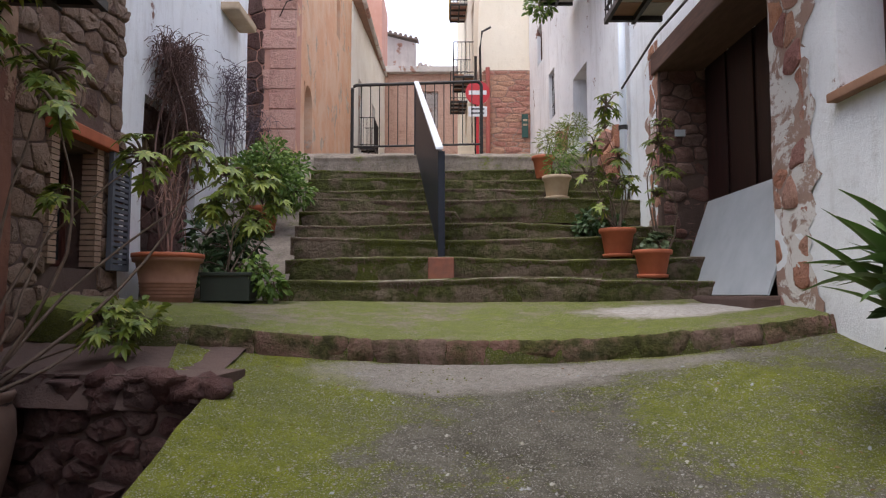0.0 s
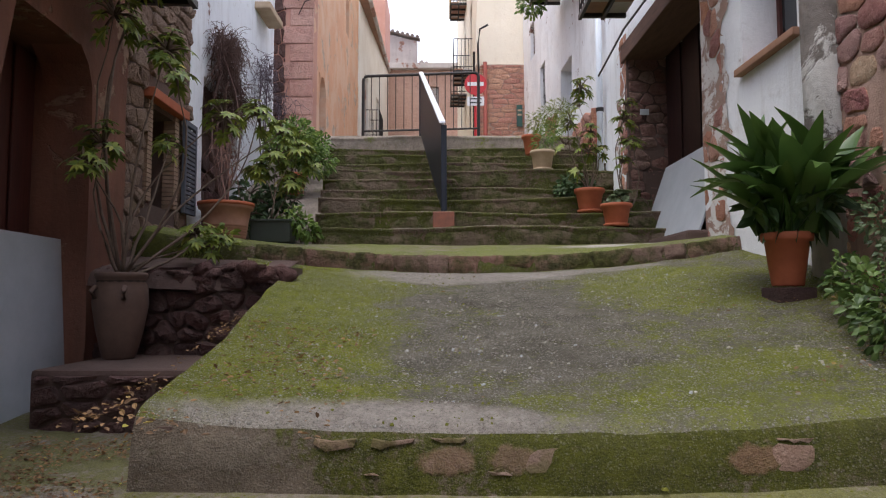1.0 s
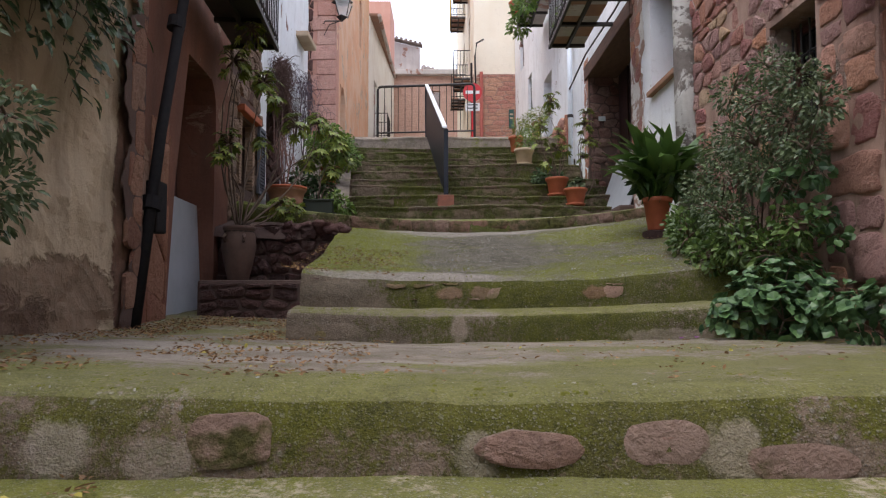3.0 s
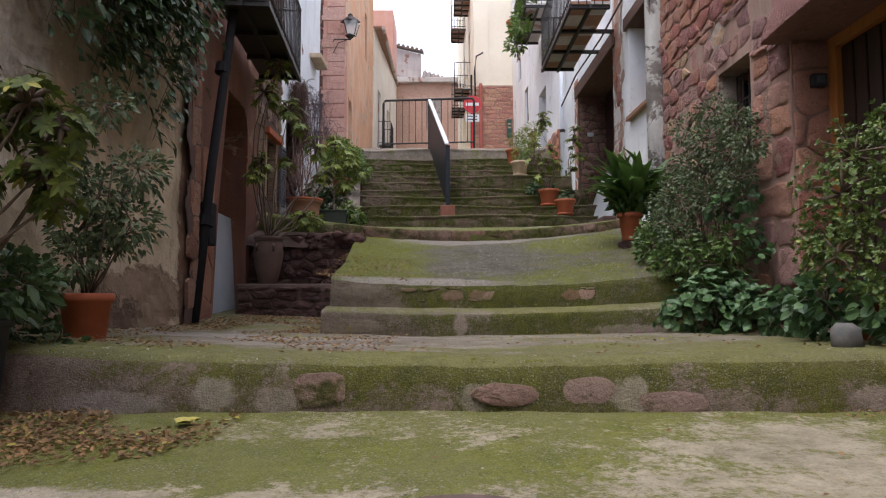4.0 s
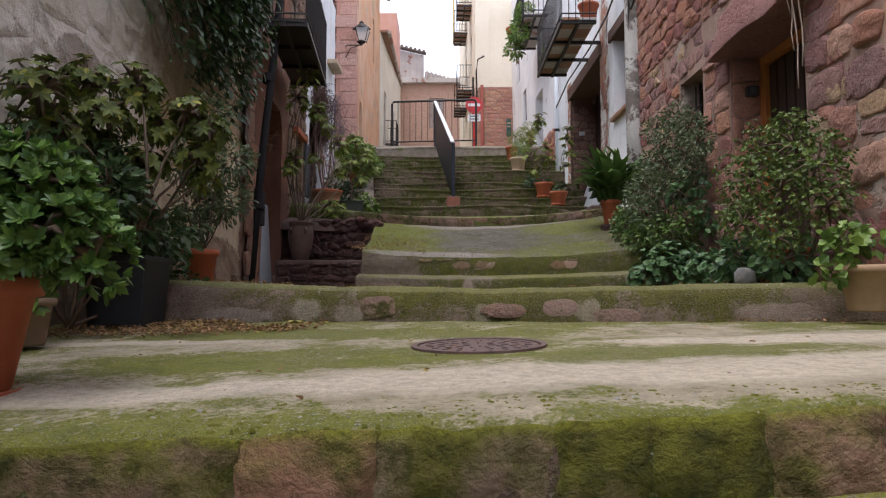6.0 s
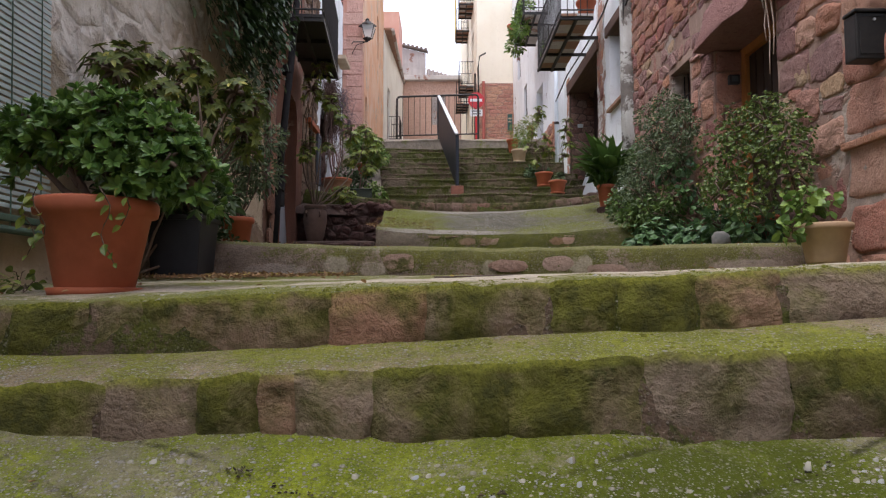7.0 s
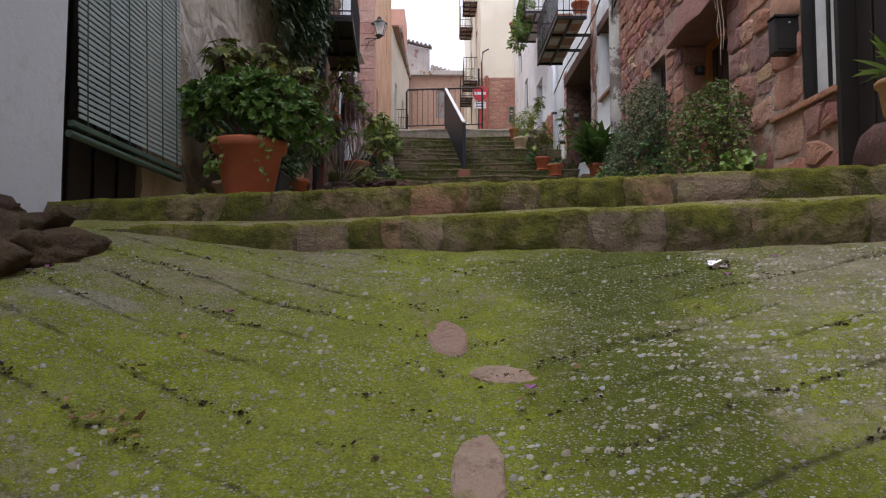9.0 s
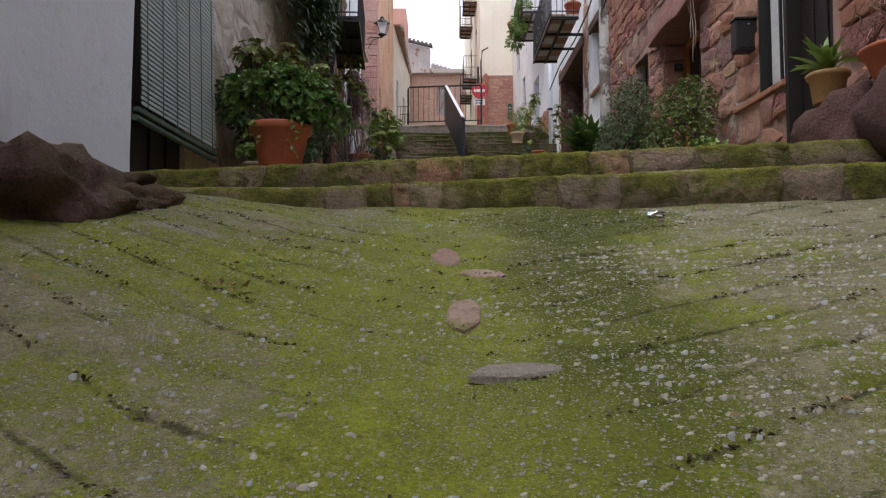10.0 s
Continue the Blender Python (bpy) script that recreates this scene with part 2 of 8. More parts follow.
def plain(name, base, second, scale=12, rough=0.6, metal=0.0, bump=0.2, spec=0.4, local=True, stretch=None):
    m = Nodes(name)
    m.where(local)
    f = m.noise(scale, 5, 0.65, stretch)
    c = m.mix(m.ramp(f, 0.35, 0.65), base, second)
    return m.done(c, rough, metal, bump=f, strength=bump, distance=0.006, spec=spec)


def foliage(name, young, old, pale=0.0, gloss=0.42, gain=1.7):
    """Leaves: every leaf its own tint, old and young, and some light passing through."""
    young, old = tuple(min(0.5, gain * v) for v in young), tuple(min(0.5, gain * v) for v in old)
    m = Nodes(name)
    m.where(True)
    r = m.island()
    c = m.mix(m.ramp(r, 0.05, 0.95), old, young)
    c = m.mix(m.ramp(m.noise(2.6, 3), 0.45, 0.75, 0, 0.6), c, old)
    if pale:
        c = m.mix(m.ramp(r, 1 - pale, 1.0), c, (0.42, 0.38, 0.08))
    mat = m.done(c, gloss, bump=m.noise(40, 2), strength=0.15, distance=0.004, spec=0.4)
    thin = m.n.new("ShaderNodeBsdfTranslucent")
    m.l.new(c, thin.inputs[0])
    both = m.n.new("ShaderNodeMixShader")
    both.inputs[0].default_value = 0.22
    m.l.new(m.bsdf.outputs[0], both.inputs[1])
    m.l.new(thin.outputs[0], both.inputs[2])
    m.l.new(both.outputs[0], m.n["Material Output"].inputs[0])
    return mat


GROUND = speckled_ground("mossy_pebble_concrete", (0.315, 0.29, 0.17), (0.155, 0.142, 0.08), 0.28, 0.62, 1.4, (0.26, 0.30, 0.02), (0.11, 0.14, 0.01), bands=((0, 0.4, 1.6, -0.3), (0, -1.3, -2.0, -0.1)), spots=((-1.15, -6.7, 0.8, 0.7, 0.4, 0), (-1.6, -6.3, 0.2, 0.08, -0.4, 0.5), (-0.55, -7.2, 0.28, 2.6, 0.6, 0), (-1.1, -6.05, 0.7, 0.4, -0.32, 0), (-0.1, -6.8, 0.35, 1.6, 0.5, 0), (0.3, -5.75, 0.5, 0.45, 0.7, 0), (1.25, -6.0, 0.7, 0.5, -0.4, 0.1), (-1.45, -7.7, 0.7, 0.7, -0.25, 0), (1.3, -7.0, 0.75, 0.7, -0.25, 0), (-0.5, -7.6, 0.35, 0.8, 0.5, 0)), lush=((0.05, -6.7, 0.3, 1.0, 0.85), (0.25, -7.7, 0.55, 0.5, 0.6), (0.3, -5.7, 0.6, 0.5, 0.95)), grooves=True, sandy=0.7)
MOSSY = speckled_ground("thick_moss_on_stone", (0.38, 0.30, 0.20), (0.20, 0.155, 0.105), 0.28, 0.56, 1.6, (0.27, 0.285, 0.035), (0.12, 0.13, 0.02), sandy=0.7)
TERRACE = speckled_ground("worn_concrete", (0.48, 0.41, 0.305), (0.28, 0.24, 0.17), 0.40, 0.68, 0.6, (0.185, 0.19, 0.04), (0.10, 0.108, 0.026), soft=(0.3, 0.72), bands=((1, -2.75, -2.25, 0.6), (1, -4.8, -4.97, 0.8), (0, -0.6, -1.6, 0.25)), spots=((-0.7, -2.9, 1.2, 0.28, 0.8, 0), (-1.7, -3.2, 0.7, 0.1, -0.6, 0.6), (0.7, -4.42, 1.7, 0.26, -0.7, 0.8), (1.3, -3.55, 0.9, 0.2, -0.7, 0.85), (-1.0, -4.5, 0.7, 0.14, -0.5, 0.7), (-0.8, -3.85, 0.9, 0.3, 0.8, 0), (0.6, -3.95, 0.7, 0.12, 0.4, 0), (1.9, -2.9, 0.7, 0.4, 0.5, 0)), worn_tone=(0.66, 0.57, 0.46), sandy=0.35)
UPPER = speckled_ground("leaf_strewn_concrete", (0.265, 0.225, 0.185), (0.14, 0.117, 0.095), 0.40, 0.70, 0.3, (0.17, 0.165, 0.06), (0.095, 0.094, 0.034), soft=(0.3, 0.72), bands=((1, -1.45, -2.1, 0.75), (0, -0.3, 1.2, 0.3), (1, 0.6, 0.8, 0.35)), spots=((-1.3, -0.3, 0.9, 0.35, -0.4, 0.6), (0.3, 0.2, 1.4, 0.22, -0.2, 0.2), (-0.6, -1.1, 1.0, 0.16, -0.3, 0.5), (0.9, -1.3, 1.2, 0.3, 0.5, 0)), worn_tone=(0.38, 0.34, 0.30))
PAVED = speckled_ground("dusty_concrete", (0.33, 0.275, 0.235), (0.18, 0.15, 0.125), 0.56, 0.72, 0.25, bands=((1, -1.9, -2.12, 0.55), (0, -0.3, 1.2, 0.2)))
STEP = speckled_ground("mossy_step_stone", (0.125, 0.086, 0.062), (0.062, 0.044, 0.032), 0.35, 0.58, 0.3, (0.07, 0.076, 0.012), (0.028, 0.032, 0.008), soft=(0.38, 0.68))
RISER = speckled_ground("patched_step_riser", (0.25, 0.185, 0.145), (0.13, 0.095, 0.072), 0.33, 0.60, 0.4, (0.125, 0.125, 0.02), (0.048, 0.05, 0.012), soft=(0.3, 0.75), bands=((2, 1.38, 1.46, 0.4), (0, -1.1, -1.7, -1.3), (0, 1.5, 1.9, -0.6)), inlays=((-1.07, 1.38, 0.09, 0.08, (0.50, 0.43, 0.36), 0.6), (-0.80, 1.35, 0.1, 0.06, (0.46, 0.39, 0.32), 0.5), (-1.5, 1.34, 0.22, 0.05, (0.42, 0.36, 0.32), 0.6), (0.03, 1.35, 0.06, 0.06, (0.46, 0.39, 0.32), 0.5), (0.71, 1.37, 0.09, 0.08, (0.50, 0.42, 0.34), 0.6), (1.9, 1.36, 0.3, 0.06, (0.42, 0.33, 0.28), 0.6)), sandy=0.5)
LOW_RISER = speckled_ground("mossy_low_riser", (0.19, 0.15, 0.112), (0.10, 0.08, 0.06), 0.28, 0.52, 0.3, (0.095, 0.10, 0.014), (0.036, 0.04, 0.009), soft=(0.3, 0.7), bands=((0, -0.2, -0.8, -0.9),), inlays=((0.05, 1.55, 0.07, 0.1, (0.42, 0.34, 0.28), 0.6), (-0.9, 1.53, 0.3, 0.06, (0.30, 0.235, 0.185), 0.5), (1.5, 1.5, 0.35, 0.05, (0.40, 0.33, 0.27), 0.5), (-0.85, 1.82, 0.3, 0.06, (0.24, 0.20, 0.155), 0.5), (-0.02, 1.79, 0.1, 0.05, (0.33, 0.20, 0.15), 0.6), (0.22, 1.80, 0.08, 0.05, (0.31, 0.19, 0.15), 0.6), (1.05, 1.80, 0.09, 0.05, (0.33, 0.18, 0.13), 0.6)), sandy=0.4)
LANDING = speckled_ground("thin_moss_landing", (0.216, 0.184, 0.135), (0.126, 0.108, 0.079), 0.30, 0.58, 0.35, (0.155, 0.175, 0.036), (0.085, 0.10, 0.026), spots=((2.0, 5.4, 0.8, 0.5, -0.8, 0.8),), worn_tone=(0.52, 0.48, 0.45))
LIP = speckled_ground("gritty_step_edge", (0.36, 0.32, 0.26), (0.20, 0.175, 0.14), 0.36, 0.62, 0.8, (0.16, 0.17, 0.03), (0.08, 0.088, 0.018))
RAMP = speckled_ground("mossy_gravel_ramp", (0.19, 0.172, 0.14), (0.07, 0.063, 0.046), 0.36, 0.64, 2.4, (0.215, 0.235, 0.022), (0.085, 0.10, 0.012), bands=((0, -0.2, -0.7, 0.9), (0, 0.9, 1.7, 0.3)), spots=((0.1, 4.05, 0.95, 0.32, -0.9, 0.75), (1.2, 4.15, 0.8, 0.14, -0.5, 0.6), (0.35, 2.4, 0.7, 1.3, -0.5, 0), (-0.3, 1.05, 0.7, 0.2, -0.6, 0.9)), pale=((1, 1.15, 1.0, 0.3),), worn_tone=(0.46, 0.41, 0.37), sandy=0.9)
WHITE = plaster("whitewashed_plaster", (0.84, 0.86, 0.89), (0.74, 0.76, 0.80), (0.36, 0.34, 0.32), 0.52, 0.74, (0.28, 0.16, 0.13), 0.645, 0.45)
WHITE_CLEAN = plaster("bluish_white_plaster", (0.75, 0.80, 0.87), (0.69, 0.74, 0.81), (0.42, 0.41, 0.39), 0.6, 0.8, bump=0.25)
# low zones: brown bare wall, also darkened for the shade behind the plants
CREAM = plaster("weathered_cream_plaster", (0.56, 0.46, 0.33), (0.45, 0.355, 0.245), (0.20, 0.15, 0.105), 0.48, 0.66, (0.26, 0.165, 0.115), 0.66, 0.6, 1.0, zones=((0.98, 2.2, 0.2, 1.4, (0.19, 0.10, 0.07), 0.9), (0.2, 1.75, 0.8, 0.28, (0.21, 0.13, 0.09), 0.7), (-1.5, 1.5, 1.6, 0.5, (0.20, 0.13, 0.095), 0.8), (-2.2, 2.9, 0.3, 0.2, (0.2, 0.14, 0.1), 0.6)), lumps=(-2.6, 3.4, 1.7, 1.15))
RED_PLASTER = plaster("reddish_plaster", (0.245, 0.11, 0.073), (0.175, 0.078, 0.054), (0.11, 0.06, 0.045), 0.44, 0.64, (0.35, 0.22, 0.155), 0.57, 0.6, 0.8)
ORANGE = plaster("ochre_orange_plaster", (0.72, 0.42, 0.27), (0.64, 0.36, 0.23), (0.74, 0.60, 0.47), 0.42, 0.6, (0.68, 0.54, 0.43), 0.58, 0.5, run=(0.9, 0.9, 0.8))
YELLOW = plaster("pale_yellow_plaster", (0.88, 0.81, 0.68), (0.84, 0.76, 0.62), (0.62, 0.54, 0.44), 0.6, 0.8, run=(1.2, 1.2, 0.5))
PINK = plaster("pinkish_plaster", (0.58, 0.32, 0.26), (0.52, 0.27, 0.21), (0.66, 0.50, 0.42), 0.5, 0.7)
GREY_PLASTER = plaster("grey_weathered_plaster", (0.56, 0.52, 0.50), (0.44, 0.40, 0.39), (0.26, 0.23, 0.22), 0.45, 0.66, (0.42, 0.25, 0.2), 0.58)
RED_STONE = stone("red_sandstone", ((0.34, 0.115, 0.095), (0.50, 0.235, 0.135), (0.28, 0.105, 0.105), (0.49, 0.295, 0.24)))
# rubble colour lowered to include the shadow under balcony and plants
SHADED_STONE = stone("shaded_red_rubble", ((0.082, 0.038, 0.036), (0.115, 0.055, 0.05), (0.06, 0.034, 0.033), (0.15, 0.095, 0.083)))
EDGE_STONE = stone("mossy_edge_stone", ((0.21, 0.15, 0.10), (0.26, 0.175, 0.12), (0.18, 0.135, 0.092), (0.27, 0.205, 0.14)), moss=0.94, green_a=(0.135, 0.14, 0.017), green_b=(0.046, 0.05, 0.01), moss_at=0.36, soft=(0.0, 0.85), crest=0.55)
ORANGE_EDGE = stone("orange_edge_stone", ((0.33, 0.17, 0.11), (0.37, 0.195, 0.13), (0.30, 0.165, 0.11), (0.34, 0.23, 0.165)), moss=0.92, green_a=(0.115, 0.12, 0.017), green_b=(0.045, 0.048, 0.01), moss_at=0.47, soft=(0.0, 0.85), crest=0.2)
BARE_EDGE = stone("bare_grey_brown_edge_stone", ((0.225, 0.16, 0.115), (0.27, 0.185, 0.13), (0.19, 0.142, 0.105), (0.32, 0.25, 0.195)), moss=0.94, green_a=(0.135, 0.14, 0.017), green_b=(0.046, 0.05, 0.01), moss_at=0.45, soft=(0.0, 0.85), crest=0.25)
WET_STONE = stone("wet_dark_rock", ((0.085, 0.045, 0.037), (0.125, 0.066, 0.052), (0.065, 0.038, 0.033), (0.16, 0.10, 0.085)), moss=0.4)
MORTAR = plaster("red_earth_mortar", (0.47, 0.33, 0.27), (0.36, 0.225, 0.18), (0.17, 0.105, 0.085), 0.42, 0.64, (0.52, 0.42, 0.36), 0.56, 0.6, 1.0)
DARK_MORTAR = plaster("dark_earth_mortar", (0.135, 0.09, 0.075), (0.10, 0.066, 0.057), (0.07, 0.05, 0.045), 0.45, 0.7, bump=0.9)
TERRACOTTA = plain("terracotta", (0.44, 0.125, 0.06), (0.34, 0.095, 0.045), 6, 0.65, spec=0.35)
BUFF_CLAY = plain("buff_clay", (0.52, 0.40, 0.28), (0.42, 0.31, 0.21), 6, 0.75)
# jar clay: brown, with the shadow of its corner put into the tone
OLD_CLAY = plain("old_brown_clay", (0.13, 0.08, 0.058), (0.09, 0.055, 0.042), 6, 0.75)
BLACK_PLASTIC = plain("black_plastic", (0.018, 0.019, 0.022), (0.025, 0.026, 0.03), 8, 0.5)
IRON = plain("dark_painted_iron", (0.022, 0.021, 0.022), (0.035, 0.03, 0.028), 20, 0.5, 0.3)
PIPE_BLACK = plain("dull_black_pipe_paint", (0.014, 0.014, 0.017), (0.022, 0.02, 0.021), 20, 0.8, 0.0, spec=0.15)
RAIL_PAINT = plain("blue_black_rail_paint", (0.012, 0.016, 0.028), (0.009, 0.012, 0.02), 15, 0.42, 0.0, spec=0.3)
ALUMINIUM = plain("worn_bright_metal", (0.72, 0.72, 0.74), (0.6, 0.6, 0.62), 15, 0.35, 0.6)
DARK_WOOD = plain("dark_red_door_wood", (0.085, 0.024, 0.018), (0.055, 0.017, 0.013), 4, 0.55, stretch=(6, 6, 0.6))
ORANGE_WOOD = plain("varnished_orange_wood", (0.42, 0.17, 0.05), (0.33, 0.12, 0.035), 5, 0.45, stretch=(6, 6, 0.6))
BEAM_WOOD = plain("old_beam_wood", (0.14, 0.075, 0.055), (0.09, 0.05, 0.04), 5, 0.8, stretch=(3, 0.6, 6))
BOARD = plain("pale_grey_board", (0.44, 0.47, 0.50), (0.38, 0.41, 0.44), 3, 0.5)
SOIL = plain("potting_soil", (0.045, 0.032, 0.024), (0.03, 0.02, 0.015), 30, 0.95, bump=0.8)
TILE = plain("floor_tile_clay", (0.36, 0.20, 0.13), (0.28, 0.15, 0.10), 6, 0.7)
ROOF_CLAY = plain("clay_roof_tile", (0.34, 0.20, 0.14), (0.25, 0.16, 0.12), 5, 0.85)
BARK = plain("plant_bark", (0.17, 0.12, 0.09), (0.11, 0.08, 0.06), 20, 0.85, bump=0.6)
TWIG = plain("dry_twig", (0.33, 0.185, 0.15), (0.22, 0.125, 0.105), 20, 0.9)
GLASS = plain("window_glass", (0.03, 0.035, 0.04), (0.025, 0.03, 0.035), 2, 0.08, spec=0.6, bump=0.02)
LEAF_YELLOW = foliage("yellow_green_leaf", (0.155, 0.185, 0.026), (0.055, 0.085, 0.015), 0.06)
# low gain paints in the shade that the umbrella plant stands in
LEAF_OLIVE = foliage("shaded_olive_leaf", (0.12, 0.145, 0.024), (0.045, 0.065, 0.014), 0.04, 0.6, gain=1.3)
LEAF_GREEN = foliage("mid_green_leaf", (0.125, 0.185, 0.035), (0.045, 0.085, 0.02))
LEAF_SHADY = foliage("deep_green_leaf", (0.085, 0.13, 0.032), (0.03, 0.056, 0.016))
LEAF_DARK = foliage("dark_green_leaf", (0.05, 0.085, 0.03), (0.02, 0.04, 0.016))
LEAF_BLUE = foliage("blue_green_leaf", (0.075, 0.135, 0.05), (0.028, 0.06, 0.028))
LEAF_FLESHY = foliage("fleshy_green_leaf", (0.10, 0.17, 0.035), (0.035, 0.075, 0.02), 0.0, 0.34)
LEAF_JADE = foliage("jade_leaf", (0.11, 0.15, 0.036), (0.042, 0.07, 0.02), 0.05, 0.4)
LEAF_GREY = foliage("grey_green_leaf", (0.095, 0.125, 0.06), (0.035, 0.052, 0.026))
LEAF_BLADE = foliage("glossy_blade_leaf", (0.062, 0.108, 0.02), (0.016, 0.04, 0.012), 0.03, 0.3, 1.6)
DRY_LEAF = foliage("dry_fallen_leaf", (0.22, 0.13, 0.06), (0.10, 0.06, 0.035), 0.06, 0.8)


# ---- builders ----
def mesh(name, verts, faces, material, parent=None, label="", smooth=False, kind=""):
    me = bpy.data.meshes.new(name)
    me.from_pydata(verts, [], faces)
    me.materials.append(material)
    if smooth:
        me.shade_smooth()
    ob = new(name, me)
    if parent:
        ob.parent = parent
    if label or kind:
        tagged(ob, label, kind=kind)
    return ob


def part(name, bm, material, parent, label="", smooth=False):
    """Links a bmesh as one mesh object under a thing or a part."""
    me = bpy.data.meshes.new(name)
    bm.to_mesh(me)
    bm.free()
    me.materials.append(material)
    if smooth:
        me.shade_smooth()
    ob = new(name, me)
    ob.parent = parent
    if label:
        tagged(ob, label)
    return ob


def thing(name, at, label, category, group="", turn=0.0, kind=""):
    ob = new(name)
    ob.empty_display_size = 0.1
    ob.matrix_basis = pose(*at, 0, 0, turn)
    return tagged(ob, label, category, group, kind)


def box(bm, x0, x1, y0, y1, z0, z1, bevel=0.0, m=None):
    ret = bmesh.ops.create_cube(bm, size=1)
    vs = ret["verts"]
    bmesh.ops.scale(bm, vec=(x1 - x0, y1 - y0, z1 - z0), verts=vs)
    bmesh.ops.translate(bm, vec=((x0 + x1) / 2, (y0 + y1) / 2, (z0 + z1) / 2), verts=vs)
    if bevel:
        es = list({e for v in vs for e in v.link_edges})
        out = bmesh.ops.bevel(bm, geom=es, offset=bevel, segments=2, affect="EDGES", profile=0.6)
        vs = list({v for f in out["faces"] for v in f.verts} | {v for v in vs if v.is_valid})
    if m is not None:
        bmesh.ops.transform(bm, matrix=m, verts=vs)
    return vs


def boxed(x0, x1, y0, y1, z0, z1, bevel=0.004):
    bm = bmesh.new()
    box(bm, x0, x1, y0, y1, z0, z1, bevel)
    return bm


def lathe(profile, sides=28, wobble=0.0):
    """A turned body from (radius, height) pairs."""
    bm = bmesh.new()
    rings = []
    for r, z in profile:
        rings.append([bm.verts.new(((r + wobble * math.sin(3 * a + 9 * z)) * math.cos(a), r * math.sin(a), z)) for a in (2 * math.pi * k / sides for k in range(sides))])
    for a, b in zip(rings, rings[1:]):
        for k in range(sides):
            bm.faces.new((a[k], a[(k + 1) % sides], b[(k + 1) % sides], b[k]))
    bm.faces.new(list(reversed(rings[0])))
    bm.faces.new(rings[-1])
    return bm


def tube(bm, points, radii, sides=6):
    """A tapered tube along points, added to bm."""
    pts = [Vector(p) for p in points]
    if isinstance(radii, (int, float)):
        radii = [radii] * len(pts)
    rings = []
    for k, (p, r) in enumerate(zip(pts, radii)):
        d = (pts[min(k + 1, len(pts) - 1)] - pts[max(k - 1, 0)]).normalized()
        u = d.orthogonal().normalized() if abs(d.z) > 0.9 else d.cross(Vector((0, 0, 1))).normalized()
        v = d.cross(u)
        rings.append([bm.verts.new(p + r * (math.cos(a) * u + math.sin(a) * v)) for a in (2 * math.pi * j / sides for j in range(sides))])
    for a, b in zip(rings, rings[1:]):
        for j in range(sides):
            bm.faces.new((a[j], a[(j + 1) % sides], b[(j + 1) % sides], b[j]))
    bm.faces.new(list(reversed(rings[0])))
    bm.faces.new(rings[-1])
    return bm


def tubes(lines, radius, sides=6):
    bm = bmesh.new()
    for l in lines:
        tube(bm, l, radius, sides)
    return bm


def uneven(x, y, z, size=1.0, amp=0.02):
    p = Vector((x, y, z)) * size
    return amp * (noise.noise(p) + 0.5 * noise.noise(p * 2.3) + 0.3 * noise.noise(p * 5.1))


def strip(name, profile, left, right, cross, material, label, rough=0.012, step=0.06, category="", parent=None, smooth=True, riser=None, cell=0.07, rounds=2):
    """Ground that follows a (y, z) profile, rounded at its corners, from left(y) to right(y), with cross(x, y) added to its height."""
    pts = []
    for (ya, za), (yb, zb) in zip(profile, profile[1:]):
        n = max(1, int(math.hypot(yb - ya, zb - za) / step))
        pts += [(ya + (yb - ya) * k / n, za + (zb - za) * k / n) for k in range(n)]
    pts.append(profile[-1])
    for _ in range(rounds):
        pts = [pts[0]] + [((a[0] + 2 * b[0] + c[0]) / 4, (a[1] + 2 * b[1] + c[1]) / 4) for a, b, c in zip(pts, pts[1:], pts[2:])] + [pts[-1]]
    width = max(right(y) - left(y) for y, z in profile)
    nx = int(width / cell)
    verts, faces = [], []
    for y, z in pts:
        l, r = left(y), right(y)
        for i in range(nx + 1):
            x = l + (r - l) * i / nx
            dy, dz = uneven(x, y * 0.3, z * 0.3 + 7, 1.1, rough * 2.2), uneven(x, y, z, 2.3, rough)
            verts.append((x, y + dy, z + dz + cross(x, y)))
    for j in range(len(pts) - 1):
        for i in range(nx):
            a = j * (nx + 1) + i
            faces.append((a, a + 1, a + nx + 2, a + nx + 1))
    ob = mesh(name, verts, faces, material, parent, smooth=smooth)
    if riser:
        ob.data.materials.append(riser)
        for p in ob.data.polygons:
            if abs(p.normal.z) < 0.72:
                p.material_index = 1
    return tagged(ob, label, category, kind="structure")


